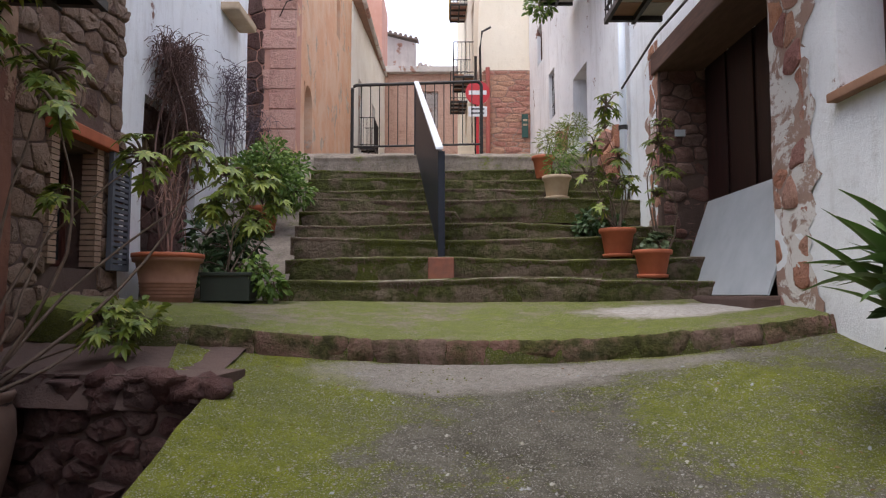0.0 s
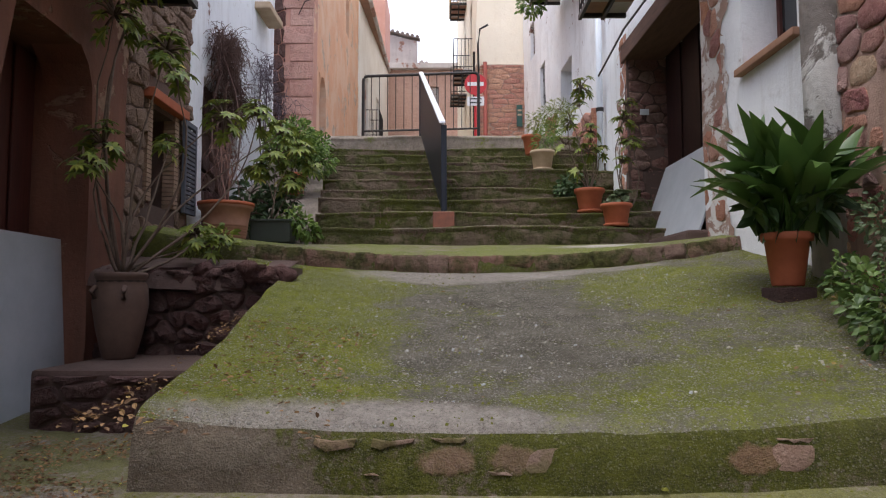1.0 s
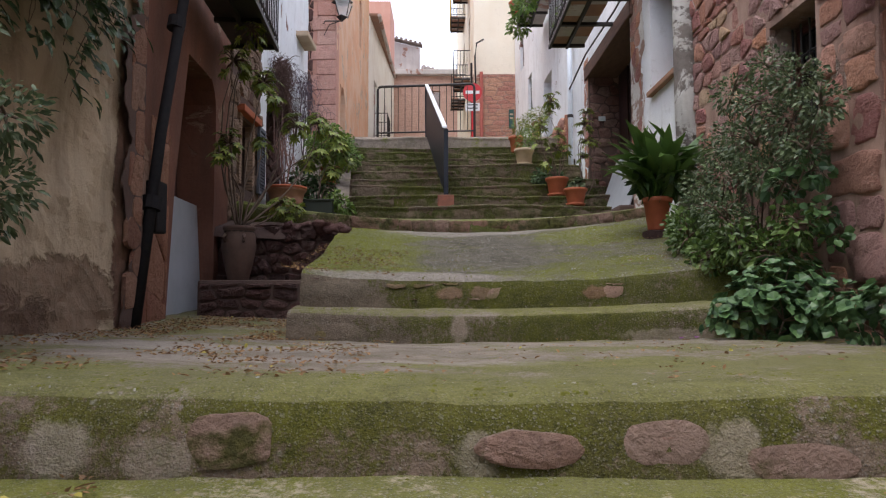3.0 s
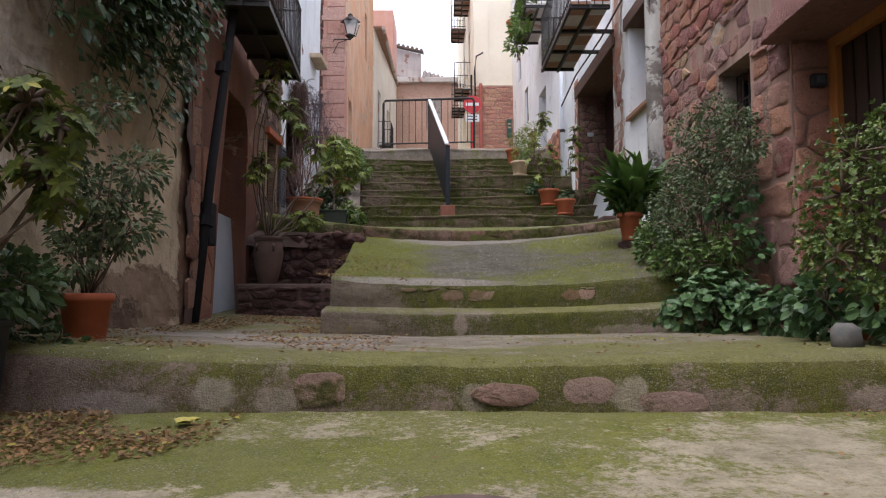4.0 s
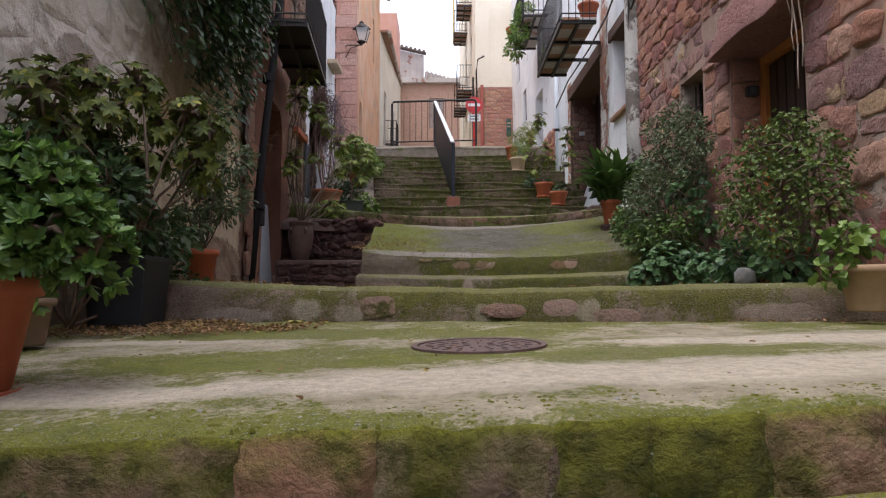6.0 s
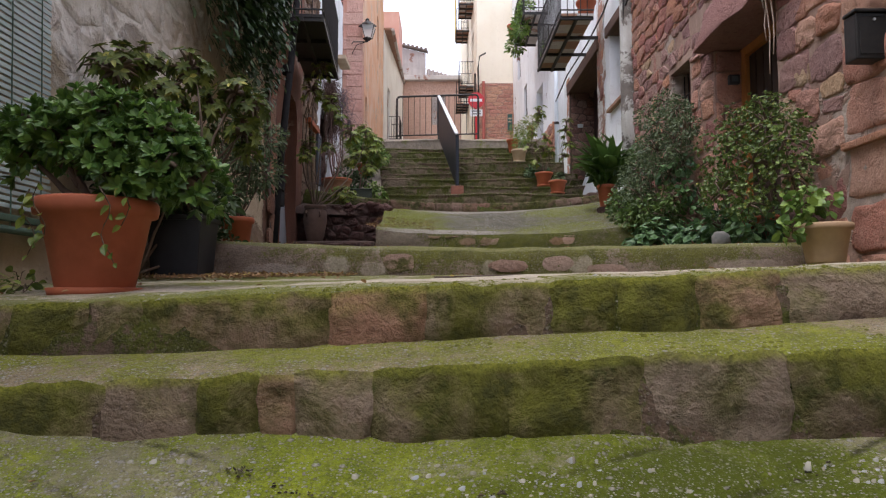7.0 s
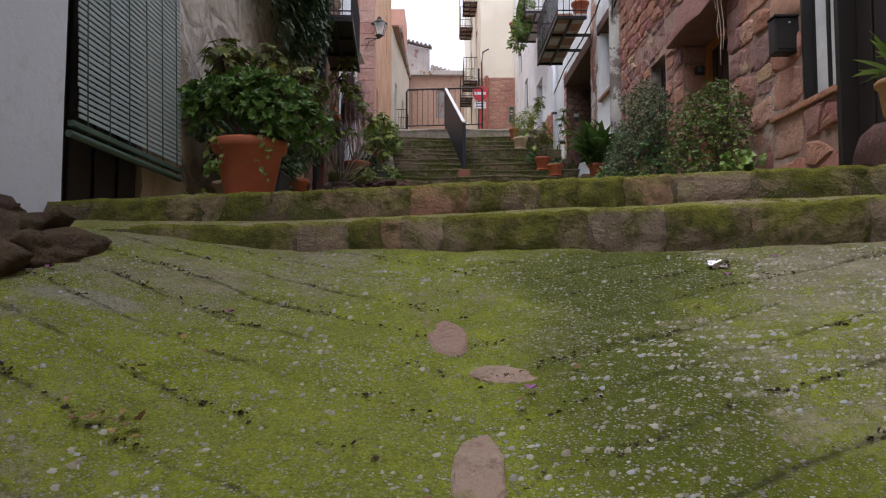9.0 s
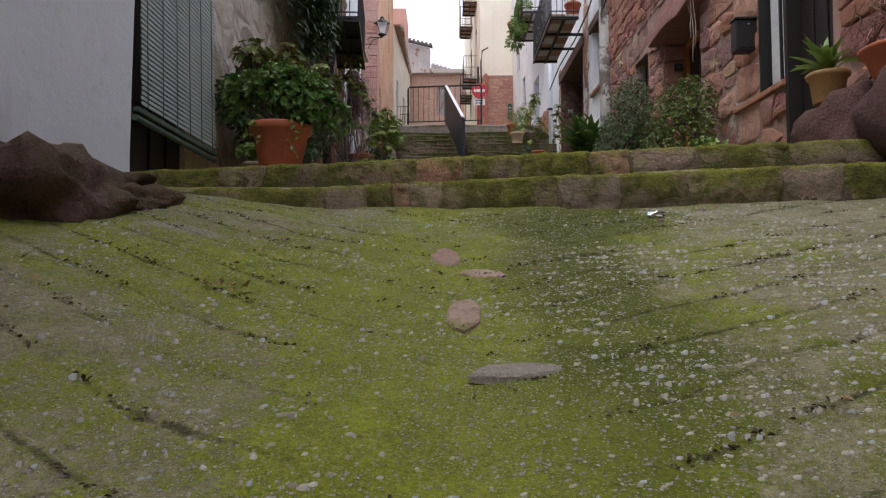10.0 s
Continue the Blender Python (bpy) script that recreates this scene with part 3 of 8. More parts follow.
def wall(name, p0, p1, z0, z1, side, material, label, openings=(), thick=0.45, rough=0.02, step=0.22, top=None, batter=0.0, grain=0.9):
    """A wall with real openings from p0 to p1 in the plan; side +1: its face looks to the left of that line. openings: (u0, u1, z0, z1)."""
    a, b = Vector((*p0, 0)), Vector((*p1, 0))
    d = (b - a).normalized()
    n = side * Vector((-d.y, d.x, 0))
    length = (b - a).length

    def breaks(lo, hi, marks):
        s = sorted({round(v, 4) for v in (lo, hi, *marks) if lo <= v <= hi})
        out = []
        for p, q in zip(s, s[1:]):
            k = max(1, round((q - p) / step))
            out += [p + (q - p) * i / k for i in range(k)]
        return out + [s[-1]]

    us = breaks(0, length, [v for o in openings for v in o[:2]])
    zs = breaks(z0, z1, [v for o in openings for v in o[2:4]])
    verts, faces, ids = [], [], {}

    def vert(i, j, back):
        if (i, j, back) not in ids:
            u, z = us[i], zs[j]
            if top and j == len(zs) - 1:
                z = top(u)
            p = a + d * u
            off = -thick if back else uneven(p.x, p.y, z, grain, rough) + batter * (z1 - z)
            p = p + n * off
            ids[i, j, back] = len(verts)
            verts.append((p.x, p.y, z))
        return ids[i, j, back]

    def solid(i, j):
        if not (0 <= i < len(us) - 1 and 0 <= j < len(zs) - 1):
            return None
        u, z = (us[i] + us[i + 1]) / 2, (zs[j] + zs[j + 1]) / 2
        return not any(o[0] < u < o[1] and o[2] < z < o[3] for o in openings)

    def face(*ix):
        faces.append(ix if side > 0 else tuple(reversed(ix)))

    for i in range(len(us) - 1):
        for j in range(len(zs) - 1):
            if not solid(i, j):
                continue
            face(vert(i, j, 0), vert(i, j + 1, 0), vert(i + 1, j + 1, 0), vert(i + 1, j, 0))
            face(vert(i, j, 1), vert(i + 1, j, 1), vert(i + 1, j + 1, 1), vert(i, j + 1, 1))
            if not solid(i - 1, j):
                face(vert(i, j, 0), vert(i, j, 1), vert(i, j + 1, 1), vert(i, j + 1, 0))
            if not solid(i + 1, j):
                face(vert(i + 1, j, 0), vert(i + 1, j + 1, 0), vert(i + 1, j + 1, 1), vert(i + 1, j, 1))
            if not solid(i, j - 1):
                face(vert(i, j, 0), vert(i + 1, j, 0), vert(i + 1, j, 1), vert(i, j, 1))
            if not solid(i, j + 1):
                face(vert(i, j + 1, 0), vert(i, j + 1, 1), vert(i + 1, j + 1, 1), vert(i + 1, j + 1, 0))
    return tagged(mesh(name, verts, faces, material), label, kind="structure")


def frame_of(p0, p1, side):
    """Maps (along, out, up) of a wall to the world."""
    a, b = Vector((*p0, 0)), Vector((*p1, 0))
    d = (b - a).normalized()
    n = side * Vector((-d.y, d.x, 0))
    return Matrix(((d.x, n.x, 0, a.x), (d.y, n.y, 0, a.y), (0, 0, 1, 0), (0, 0, 0, 1)))


def clipped(poly, a, b, c):
    """The part of a polygon where a*x + b*y <= c."""
    out = []
    for (x0, y0), (x1, y1) in zip(poly, poly[1:] + poly[:1]):
        d0, d1 = a * x0 + b * y0 - c, a * x1 + b * y1 - c
        if d0 <= 0:
            out.append((x0, y0))
        if d0 * d1 < 0:
            t = d0 / (d0 - d1)
            out.append((x0 + t * (x1 - x0), y0 + t * (y1 - y0)))
    return out


def rubble(parent, m, u0, u1, z0, z1, rng, course=(0.16, 0.3), length=(0.22, 0.6), proud=(0.02, 0.06), material=None, skip=(), name="stone", keep=1.0, base=0.0, joint=0.012, join=False):
    """Separate angular stones that fit one another with thin joints, in the wall's (along, out, up) frame."""
    k = (course[0] + course[1]) / (length[0] + length[1])
    seeds, z = [], z0 - course[0]
    while z < z1 + course[1]:
        h = rng.uniform(*course)
        u = u0 - rng.uniform(0, length[1])
        while u < u1 + length[0]:
            w = rng.uniform(*length)
            seeds.append((u + w / 2 + rng.uniform(-0.15, 0.15) * w, z + h / 2 + rng.uniform(-0.28, 0.28) * h))
            u += w
        z += h
    reach = 2.2 * max(course[1], length[1])
    heap = ([], [])
    for su, sz in seeds:
        if rng.random() > keep:
            continue
        poly = [(max(u0, su - reach), max(z0, sz - reach)), (min(u1, su + reach), max(z0, sz - reach)), (min(u1, su + reach), min(z1, sz + reach)), (max(u0, su - reach), min(z1, sz + reach))]
        if poly[0][0] >= poly[1][0] or poly[0][1] >= poly[2][1]:
            continue
        for tu, tz in seeds:
            if (tu, tz) != (su, sz) and abs(tu - su) < reach and abs(tz - sz) < reach:
                a, b = k * k * (tu - su), tz - sz
                poly = clipped(poly, a, b, a * (su + tu) / 2 + b * (sz + tz) / 2)
                if len(poly) < 3:
                    break
        for s in skip:
            if len(poly) < 3:
                break
            gaps = ((s[0] - su, (1, 0, s[0])), (su - s[1], (-1, 0, -s[1])), (s[2] - sz, (0, 1, s[2])), (sz - s[3], (0, -1, -s[3])))
            best = max(gaps)
            if best[0] <= 0:
                poly = []
            elif not (max(p[0] for p in poly) < s[0] or min(p[0] for p in poly) > s[1] or max(p[1] for p in poly) < s[2] or min(p[1] for p in poly) > s[3]):
                poly = clipped(poly, *best[1])
        if len(poly) >= 3:
            tone = material[int(abs(73 * su + 31 * sz)) % len(material)] if isinstance(material, tuple) else material
            hewn(parent, m, poly, rng.uniform(*proud), rng, tone, name, base, joint, heap if join else None)
    if join:
        ob = mesh(name, heap[0], heap[1], material, parent, smooth=True)
        ob.data.set_sharp_from_angle(angle=radians(30))
        ob["kind"] = "stuff"


def hewn(parent, m, poly, proud, rng, material, name="stone", base=0.0, joint=0.012, heap=None):
    """One rough-hewn stone over a polygon, broken at its edges and tilted a little."""
    pts = []
    for p, q in zip(poly, poly[1:] + poly[:1]):
        d = math.hypot(q[0] - p[0], q[1] - p[1])
        if d < 0.03:
            continue
        n = 2 if d > 0.16 else 1
        for i in range(n):
            t = (i + (0.22 if n == 1 else 0.12)) / n
            pts.append((p[0] + (q[0] - p[0]) * t, p[1] + (q[1] - p[1]) * t))
        t = 0.84 if n == 1 else 0.9
        pts.append((p[0] + (q[0] - p[0]) * t, p[1] + (q[1] - p[1]) * t))
    if len(pts) < 4:
        return None
    cu, cz = sum(p[0] for p in pts) / len(pts), sum(p[1] for p in pts) / len(pts)
    size = max(max(abs(p[0] - cu) for p in pts), max(abs(p[1] - cz) for p in pts))
    if size < 0.04:
        return None
    pts = [(u + rng.uniform(-0.02, 0.02) * size, z + rng.uniform(-0.02, 0.02) * size) for u, z in pts]
    calm = min(1.0, 0.13 / size)
    tu, tz = rng.uniform(-0.35, 0.35) * proud / size, rng.uniform(-0.35, 0.35) * proud / size
    verts, faces, n = [], [], len(pts)
    for inset, out in ((joint, -0.03), (joint + 0.001, 0.45 * proud), (joint + 0.008 + 0.04 * size, 0.85 * proud), (joint + 0.45 * size, 1.0 * proud)):
        for u, z in pts:
            d = math.hypot(u - cu, z - cz)
            f = max(0.15, 1 - inset / max(d, 1e-3))
            uu, zz = cu + (u - cu) * f, cz + (z - cz) * f
            o = base + out + (0 if out < 0 else tu * (uu - cu) + tz * (zz - cz) + rng.uniform(-0.24, 0.24) * proud * calm)
            verts.append(m @ Vector((uu, o, zz)))
    verts.append(m @ Vector((cu + rng.uniform(-0.25, 0.25) * size, base + proud * (1 + calm * rng.uniform(-0.25, 0.25)), cz + rng.uniform(-0.2, 0.2) * size)))
    for r in (0, n, 2 * n):
        for k in range(n):
            faces.append((r + k, r + (k + 1) % n, r + n + (k + 1) % n, r + n + k))
    faces += [(3 * n + k, 3 * n + (k + 1) % n, 4 * n) for k in range(n)]
    if heap is not None:
        k = len(heap[0])
        heap[0].extend(verts)
        heap[1].extend(tuple(i + k for i in f) for f in faces)
        return None
    ob = mesh(name, verts, faces, material, parent, smooth=True)
    ob.data.set_sharp_from_angle(angle=radians(30))
    if parent.matrix_basis != Matrix():
        ob.matrix_parent_inverse = parent.matrix_basis.inverted()
    return ob


def rock(parent, m, cu, cz, w, h, proud, rng, material, name="stone", base=0.0, joint=0.006):
    j = lambda: rng.uniform(-0.06, 0.06)
    poly = [(cu + w * (sx + j()), cz + h * (sz + j())) for sx, sz in ((-0.5, -0.36), (-0.38, -0.5), (0.4, -0.5), (0.5, -0.38), (0.5, 0.36), (0.37, 0.5), (-0.4, 0.5), (-0.5, 0.37))]
    return hewn(parent, m, poly, proud, rng, material, name, base, joint)


# ---- ground, ramps and steps ----
def flat(x, y):
    return 0.0


def wide(v):
    return lambda y: v


def along(*pairs):
    """Piecewise linear function through (y, x) pairs."""
    ys, xs = [p[0] for p in pairs], [p[1] for p in pairs]
    return lambda y: float(np.interp(y, ys, xs))


def bank(x, y):
    """The ramp's rise towards the rocks at its edge, growing downhill."""
    return 0.07 * max(0.0, -1.1 - x) * (1 + 0.9 * min(2.2, max(0.0, -5.33 - y)))


def valley(x, y):
    """Lower ramp: two slabs that fall towards a middle gutter, scored with slanting grooves."""
    d = abs(x + 0.38)
    g = (y - 0.48 * d) * 4.15 + 0.51 + 0.10 * noise.noise((x * 1.6, y * 1.6, 8))
    cut = -0.024 * max(0.0, min(1.0, 0.42 + 1.9 * noise.noise((x * 1.9, y * 1.9, 15)))) * max(0.0, 1 - 8 * abs(g - round(g))) * min(1.0, max(0.0, d - 0.22) * 5) * (0.7 + 0.6 * noise.noise((x * 2.5, y * 2.5, 3)))
    fill = 0.05 * max(0.0, 1 - d / 0.9) * max(0.0, min(1.0, (y + 6.1) / 0.7))
    return 0.04 * d + fill + bank(x, y) + cut - 0.012 * max(0.0, 1 - d / 0.2)


def dish(x, y):
    return 0.036 * (x - 0.2) ** 2


def lower_slope(x, y):
    return 0.045 * (x + 0.3) * max(0.0, min(1.0, (-2.2 - y) / 2.8))


strip("lower_street", [(-15, -2.05), (-10.0, -0.62)], wide(-3.0), wide(3.4), lambda x, y: 0.055 * abs(x + 0.38) - 0.03, GROUND, "mossy concrete lane below the ramp", step=0.2, cell=0.2)
ground = tagged(mesh("ground", [(-400, -400, -3.2), (400, -400, -3.2), (400, 600, -3.2), (-400, 600, -3.2)], [(0, 1, 2, 3)], PAVED), "dusty earth under the stepped village lane", kind="structure")
strip("lower_ramp", [(-10.2, -0.62), (-7.04, 0.29), (-6.37, 0.50), (-5.33, 0.80), (-5.1, 0.80)], wide(-2.6), wide(3.0), valley, GROUND, "mossy pebbled concrete ramp scored with slanting grooves", rough=0.012, step=0.028, cell=0.028)
strip("step_1", [(-5.37, 0.55), (-5.345, 0.80), (-5.29, 0.985), (-5.02, 1.045), (-4.9, 1.04)], wide(-2.75), wide(3.0), lambda x, y: 0.046 * max(-0.9, x + 0.4), MOSSY, "uneven mossy stone step at the head of the lower ramp", rough=0.014, step=0.035, riser=STEP)
terrace_lower = strip("terrace_lower", [(-5.04, 0.9), (-5.02, 1.05), (-4.985, 1.205), (-4.7, 1.225), (-3.8, 1.257), (-3.3, 1.266), (-2.2, 1.305), (-2.0, 1.31)], wide(-2.9), wide(3.2), lower_slope, TERRACE, "worn concrete terrace with moss and pale scuffs", rough=0.012, step=0.045, riser=STEP)
for v in terrace_lower.data.vertices:
    # even seat for the manhole cover
    far = math.hypot(v.co.x + 0.06, v.co.y + 3.55)
    k = max(0.0, min(1.0, (0.5 - far) / 0.15))
    v.co.z += k * (1.262 + 0.021 * (v.co.x + 0.06) + 0.03 * (v.co.y + 3.55) - v.co.z)
strip("terrace_upper", [(-2.2, 1.2), (-2.19, 1.31), (-2.14, 1.50), (-2.0, 1.515), (-0.6, 1.48), (0.7, 1.45), (3.6, 1.53)], wide(-2.9), wide(3.0), lambda x, y: 0.02 * abs(x) + (0.03 * max(0, -x - 1.2)), UPPER, "dusty concrete terrace strewn with dry leaves", rough=0.012, step=0.05, riser=RISER)
ramp_left = along((0.6, -1.13), (0.95, -1.11), (2.0, -1.13), (3.0, -1.2), (3.42, -1.22), (3.6, -1.5), (4.3, -1.7))
strip("step_2", [(0.63, 1.3), (0.645, 1.45), (0.68, 1.648), (0.96, 1.685), (1.1, 1.68)], wide(-1.14), wide(2.7), lambda x, y: 0.015 * x * x, UPPER, "mossy stone step below the gravel ramp", step=0.035, riser=LOW_RISER)
strip("gravel_ramp", [(0.93, 1.55), (0.95, 1.70), (0.985, 1.895), (1.2, 1.945), (2.0, 2.09), (3.2, 2.36), (4.3, 2.56), (4.5, 2.57)], ramp_left, wide(2.7), dish, RAMP, "mossy concrete ramp with exposed gravel in the middle", rough=0.014, step=0.05, riser=LOW_RISER)
strip("landing", [(4.3, 2.45), (4.32, 2.57), (4.36, 2.70), (4.6, 2.735), (5.4, 2.84), (6.22, 2.945), (6.35, 2.95)], wide(-2.9), wide(2.75), lambda x, y: 0.032 * (x - 0.2) ** 2 * max(0.15, min(1, (6.2 - y) / 1.5)), LANDING, "mossy concrete landing with a red stone edge", rough=0.01, step=0.05, riser=STEP)
tops = (3.155, 3.375, 3.61, 3.808, 4.015, 4.225, 4.42, 4.635, 4.84, 5.16)
before = 2.95
for k, z in enumerate(tops):
    y = 6.2 + 0.44 * k
    last = k == len(tops) - 1
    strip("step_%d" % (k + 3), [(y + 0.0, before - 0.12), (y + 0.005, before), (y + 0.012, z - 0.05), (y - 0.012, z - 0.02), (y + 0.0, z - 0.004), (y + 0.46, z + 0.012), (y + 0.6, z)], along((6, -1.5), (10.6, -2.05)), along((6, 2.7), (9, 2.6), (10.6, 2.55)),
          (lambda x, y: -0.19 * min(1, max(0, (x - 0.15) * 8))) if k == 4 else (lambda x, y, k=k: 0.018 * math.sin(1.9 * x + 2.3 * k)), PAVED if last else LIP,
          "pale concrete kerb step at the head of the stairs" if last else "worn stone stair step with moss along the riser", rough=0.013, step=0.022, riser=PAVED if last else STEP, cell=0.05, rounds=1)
    before = z
strip("upper_street", [(10.55, 4.9), (10.57, 5.17), (10.6, 5.30), (11.9, 5.52), (20, 6.6), (45, 9.6)], wide(-6), wide(6), flat, PAVED, "dusty concrete street beyond the top of the stairs", step=0.25)

strip("wall_top_bed", [(3.5, 2.40), (3.54, 2.52), (3.8, 2.56), (4.5, 2.70)], wide(-2.75), wide(-1.27), lambda x, y: 0.03 * (-1.3 - x), DARK_MORTAR, "dusty earth on top of the rubble wall", step=0.06)
# planting beds beside the stairs, on both sides of the treads
strip("planting_bed_left", [(6.15, 2.8), (6.2, 3.0), (6.6, 3.2), (8.4, 4.05), (10.5, 5.05)], wide(-3.0), along((6, -1.45), (10.6, -2.0)), flat, PAVED, "stepped earth and concrete strip beside the stairs", step=0.1)


# ---- walls of the lane ----



PALE_CREAM = plaster("pale_cream_plaster", (0.84, 0.83, 0.80), (0.75, 0.73, 0.69), (0.55, 0.48, 0.42), 0.5, 0.75, run=(1.2, 1.2, 0.6))
# right side, from the foot of the lane upwards
wall_r1 = wall("wall_east_1", (2.62, -14), (2.62, -2.75), -2.5, 6.5, 1, MORTAR, "red stone house wall with orange plaster patches", [(10.74, 11.26, 2.25, 4.4), (10.05, 10.70, 1.2, 4.4)], thick=0.5)
wall_r2 = wall("wall_east_2", (2.62, -2.75), (2.56, 3.0), 0.8, 7.2, 1, MORTAR, "rubble wall of red sandstone in earth mortar", [(1.45, 2.76, 1.3, 3.78), (3.4, 4.05, 2.9, 3.92)], thick=0.6)
wall_r3 = wall("wall_east_3", (2.55, 3.0), (2.5, 9.0), 1.5, 8.4, 1, WHITE, "whitewashed house wall with flaking patches of red stone", [(0.32, 1.2, 4.28, 5.6), (2.05, 4.6, 2.6, 5.62)], thick=0.55)
wall_r4 = wall("wall_east_4", (2.5, 9.0), (2.2, 16.6), 3.5, 11.8, 1, WHITE, "whitewashed house wall with small windows", [(2.0, 3.0, 4.6, 6.95), (4.55, 5.15, 6.75, 7.75), (5.9, 6.5, 8.4, 9.3)], thick=0.5)
# left side
wall("wall_west_1", (-2.66, -14), (-2.50, -4.85), -2.5, 6.5, -1, WHITE_CLEAN, "bluish white rendered house wall", thick=0.5, rough=0.008)
wall_l2 = wall("wall_west_2", (-2.633, -4.90), (-2.412, 1.12), 0.5, 6.8, -1, CREAM, "cream plaster wall with cracks and exposed stone", [(0.06, 1.17, 0.9, 3.9)], thick=0.5, rough=0.034, step=0.06, grain=2.6)
wall_l3 = wall("wall_west_3", (-2.466, 1.12), (-2.68, 4.1), 1.0, 7.0, -1, RED_PLASTER, "reddish plastered house wall round a recessed door", [(0.80, 2.36, 1.56, 4.16)], thick=0.5, step=0.12)
wall_l4 = wall("wall_west_4", (-2.7, 4.1), (-2.72, 5.55), 2.0, 7.4, -1, DARK_MORTAR, "rough rubble wall with a shuttered window", [(0.48, 1.05, 3.2, 4.1)], thick=0.5)
wall("wall_west_5", (-2.72, 5.55), (-2.85, 9.5), 2.5, 8.4, -1, WHITE, "whitewashed wall with a bricked-up niche of bare stone", [(0.45, 1.85, 2.9, 4.85)], thick=0.5)
wall_l6f = wall("wall_west_6", (-4.2, 11.55), (-2.62, 11.55), 4.5, 13.5, -1, PINK, "end wall of the ochre house with red quoins", thick=0.5)
wall_l6 = wall("wall_west_7", (-2.62, 11.57), (-2.75, 19.5), 4.8, 13.2, -1, ORANGE, "faded ochre-orange house wall", [(0.9, 1.7, 5.0, 7.1), (4.9, 5.5, 9.6, 11.2)], thick=0.5)
wall("wall_west_8", (-2.72, 19.5), (-2.4, 27.5), 5.5, 12.0, -1, PALE_CREAM, "pale plastered house wall beyond the ochre house", [(1.2, 2.0, 7.6, 9.9), (4.0, 4.8, 7.6, 9.9)], thick=0.5, top=lambda u: 11.85 + 0.035 * u)
# across the head of the lane
FAR_BRICK = stone("weathered_far_brick", ((0.50, 0.26, 0.20), (0.56, 0.31, 0.24), (0.44, 0.22, 0.18), (0.60, 0.42, 0.35)))
wall_n1 = wall("wall_north_1", (-3.2, 27.2), (0.9, 27.2), 6.0, 12.24, -1, FAR_BRICK, "low pink brick house closing the street", [(2.25, 3.0, 9.9, 11.48)], thick=0.5)
wall_n2 = wall("wall_north_2", (0.88, 16.6), (4.5, 16.6), 5.2, 8.72, -1, MORTAR, "red stone base of the pale yellow corner house", thick=0.5)
wall("wall_north_3", (0.92, 16.65), (4.5, 16.65), 8.72, 19, -1, YELLOW, "pale yellow plastered corner house", thick=0.5)
wall("wall_north_4", (0.6, 27.4), (0.9, 16.6), 5.5, 19, -1, YELLOW, "pale yellow street front with balconies", [(1.5, 2.3, 9.6, 11.8), (5.4, 6.2, 9.3, 11.5), (8.4, 9.2, 9.1, 11.3), (5.4, 6.2, 12.5, 14.7), (8.4, 9.2, 12.5, 14.7)], thick=0.5)
# closes the lane behind the camera
wall("wall_south", (-3.2, -14.0), (3.2, -14.0), -2.5, 5.5, 1, CREAM, "plain plastered wall at the foot of the lane")
# house bodies behind the fronts keep the sky out of the openings
for nm, x0, x1, y0, y1, z1 in (("east", 3.1, 8, -14, 9, 8.3), ("east", 3.0, 8, 9, 16.4, 11.7), ("west", -8, -3.2, -14, 9.4, 8.3), ("west", -8, -4.25, 9.4, 27, 12.9), ("north", 1.5, 9, 17.2, 28, 18.9)):
    ob = part("house_body", boxed(x0, x1, y0, y1, -2.5, z1, 0), ROOF_CLAY, None)
    tagged(ob, "clay-roofed mass of the houses along the lane", kind="structure")


# ---- rails and fence ----
def handrail():
    h = thing("stair_handrail", (0, 0, 0), "dark blue metal handrail panel with a bright worn top", "handrail")
    near, far = Vector((-0.02, 6.74, 3.38)), Vector((-0.43, 10.5, 5.33))
    up = Vector((0, 0, 1.09))
    upf = Vector((0, 0, 1.08))
    bm = bmesh.new()
    d = (far - near).normalized()
    s = Vector((0.016, 0, 0))
    vs = [bm.verts.new(p) for p in (near - s, near + s, near + up + s, near + up - s, far - s, far + s, far + upf + s, far + upf - s)]
    for f in ((0, 1, 2, 3), (5, 4, 7, 6), (1, 5, 6, 2), (4, 0, 3, 7), (3, 2, 6, 7), (4, 5, 1, 0)):
        bm.faces.new([vs[k] for k in f])
    part("panel", bm, RAIL_PAINT, h)
    part("post", boxed(-0.05, 0.02, 6.71, 6.77, 3.30, 4.47), RAIL_PAINT, h)
    part("post", boxed(-0.46, -0.40, 10.45, 10.51, 5.1, 6.4), RAIL_PAINT, h)
    bm = bmesh.new()
    a, b = near + up + Vector((-0.015, -0.08, 0.005)), far + upf + Vector((0, 0.02, 0.005))
    s, t = Vector((0.038, 0, 0)), Vector((0, 0, 0.03))
    vs = [bm.verts.new(p) for p in (a - s, a + s, a + s + t, a - s + t, b - s, b + s, b + s + t, b - s + t)]
    for f in ((0, 1, 2, 3), (5, 4, 7, 6), (1, 5, 6, 2), (4, 0, 3, 7), (3, 2, 6, 7), (4, 5, 1, 0)):
        bm.faces.new([vs[k] for k in f])
    bmesh.ops.bevel(bm, geom=bm.edges[:], offset=0.006, segments=2, affect="EDGES")
    part("top_rail", bm, ALUMINIUM, h, "bright worn metal cap")
    f = thing("brick_footing", (-0.03, 6.6, 3.155), "red brick block footing of the handrail post", "brick")
    part("block", boxed(-0.12, 0.14, 0.0, 0.2, 0, 0.225, 0.014), plain("old_brick", (0.27, 0.10, 0.065), (0.18, 0.08, 0.06), 9, 0.85, bump=0.6), f)


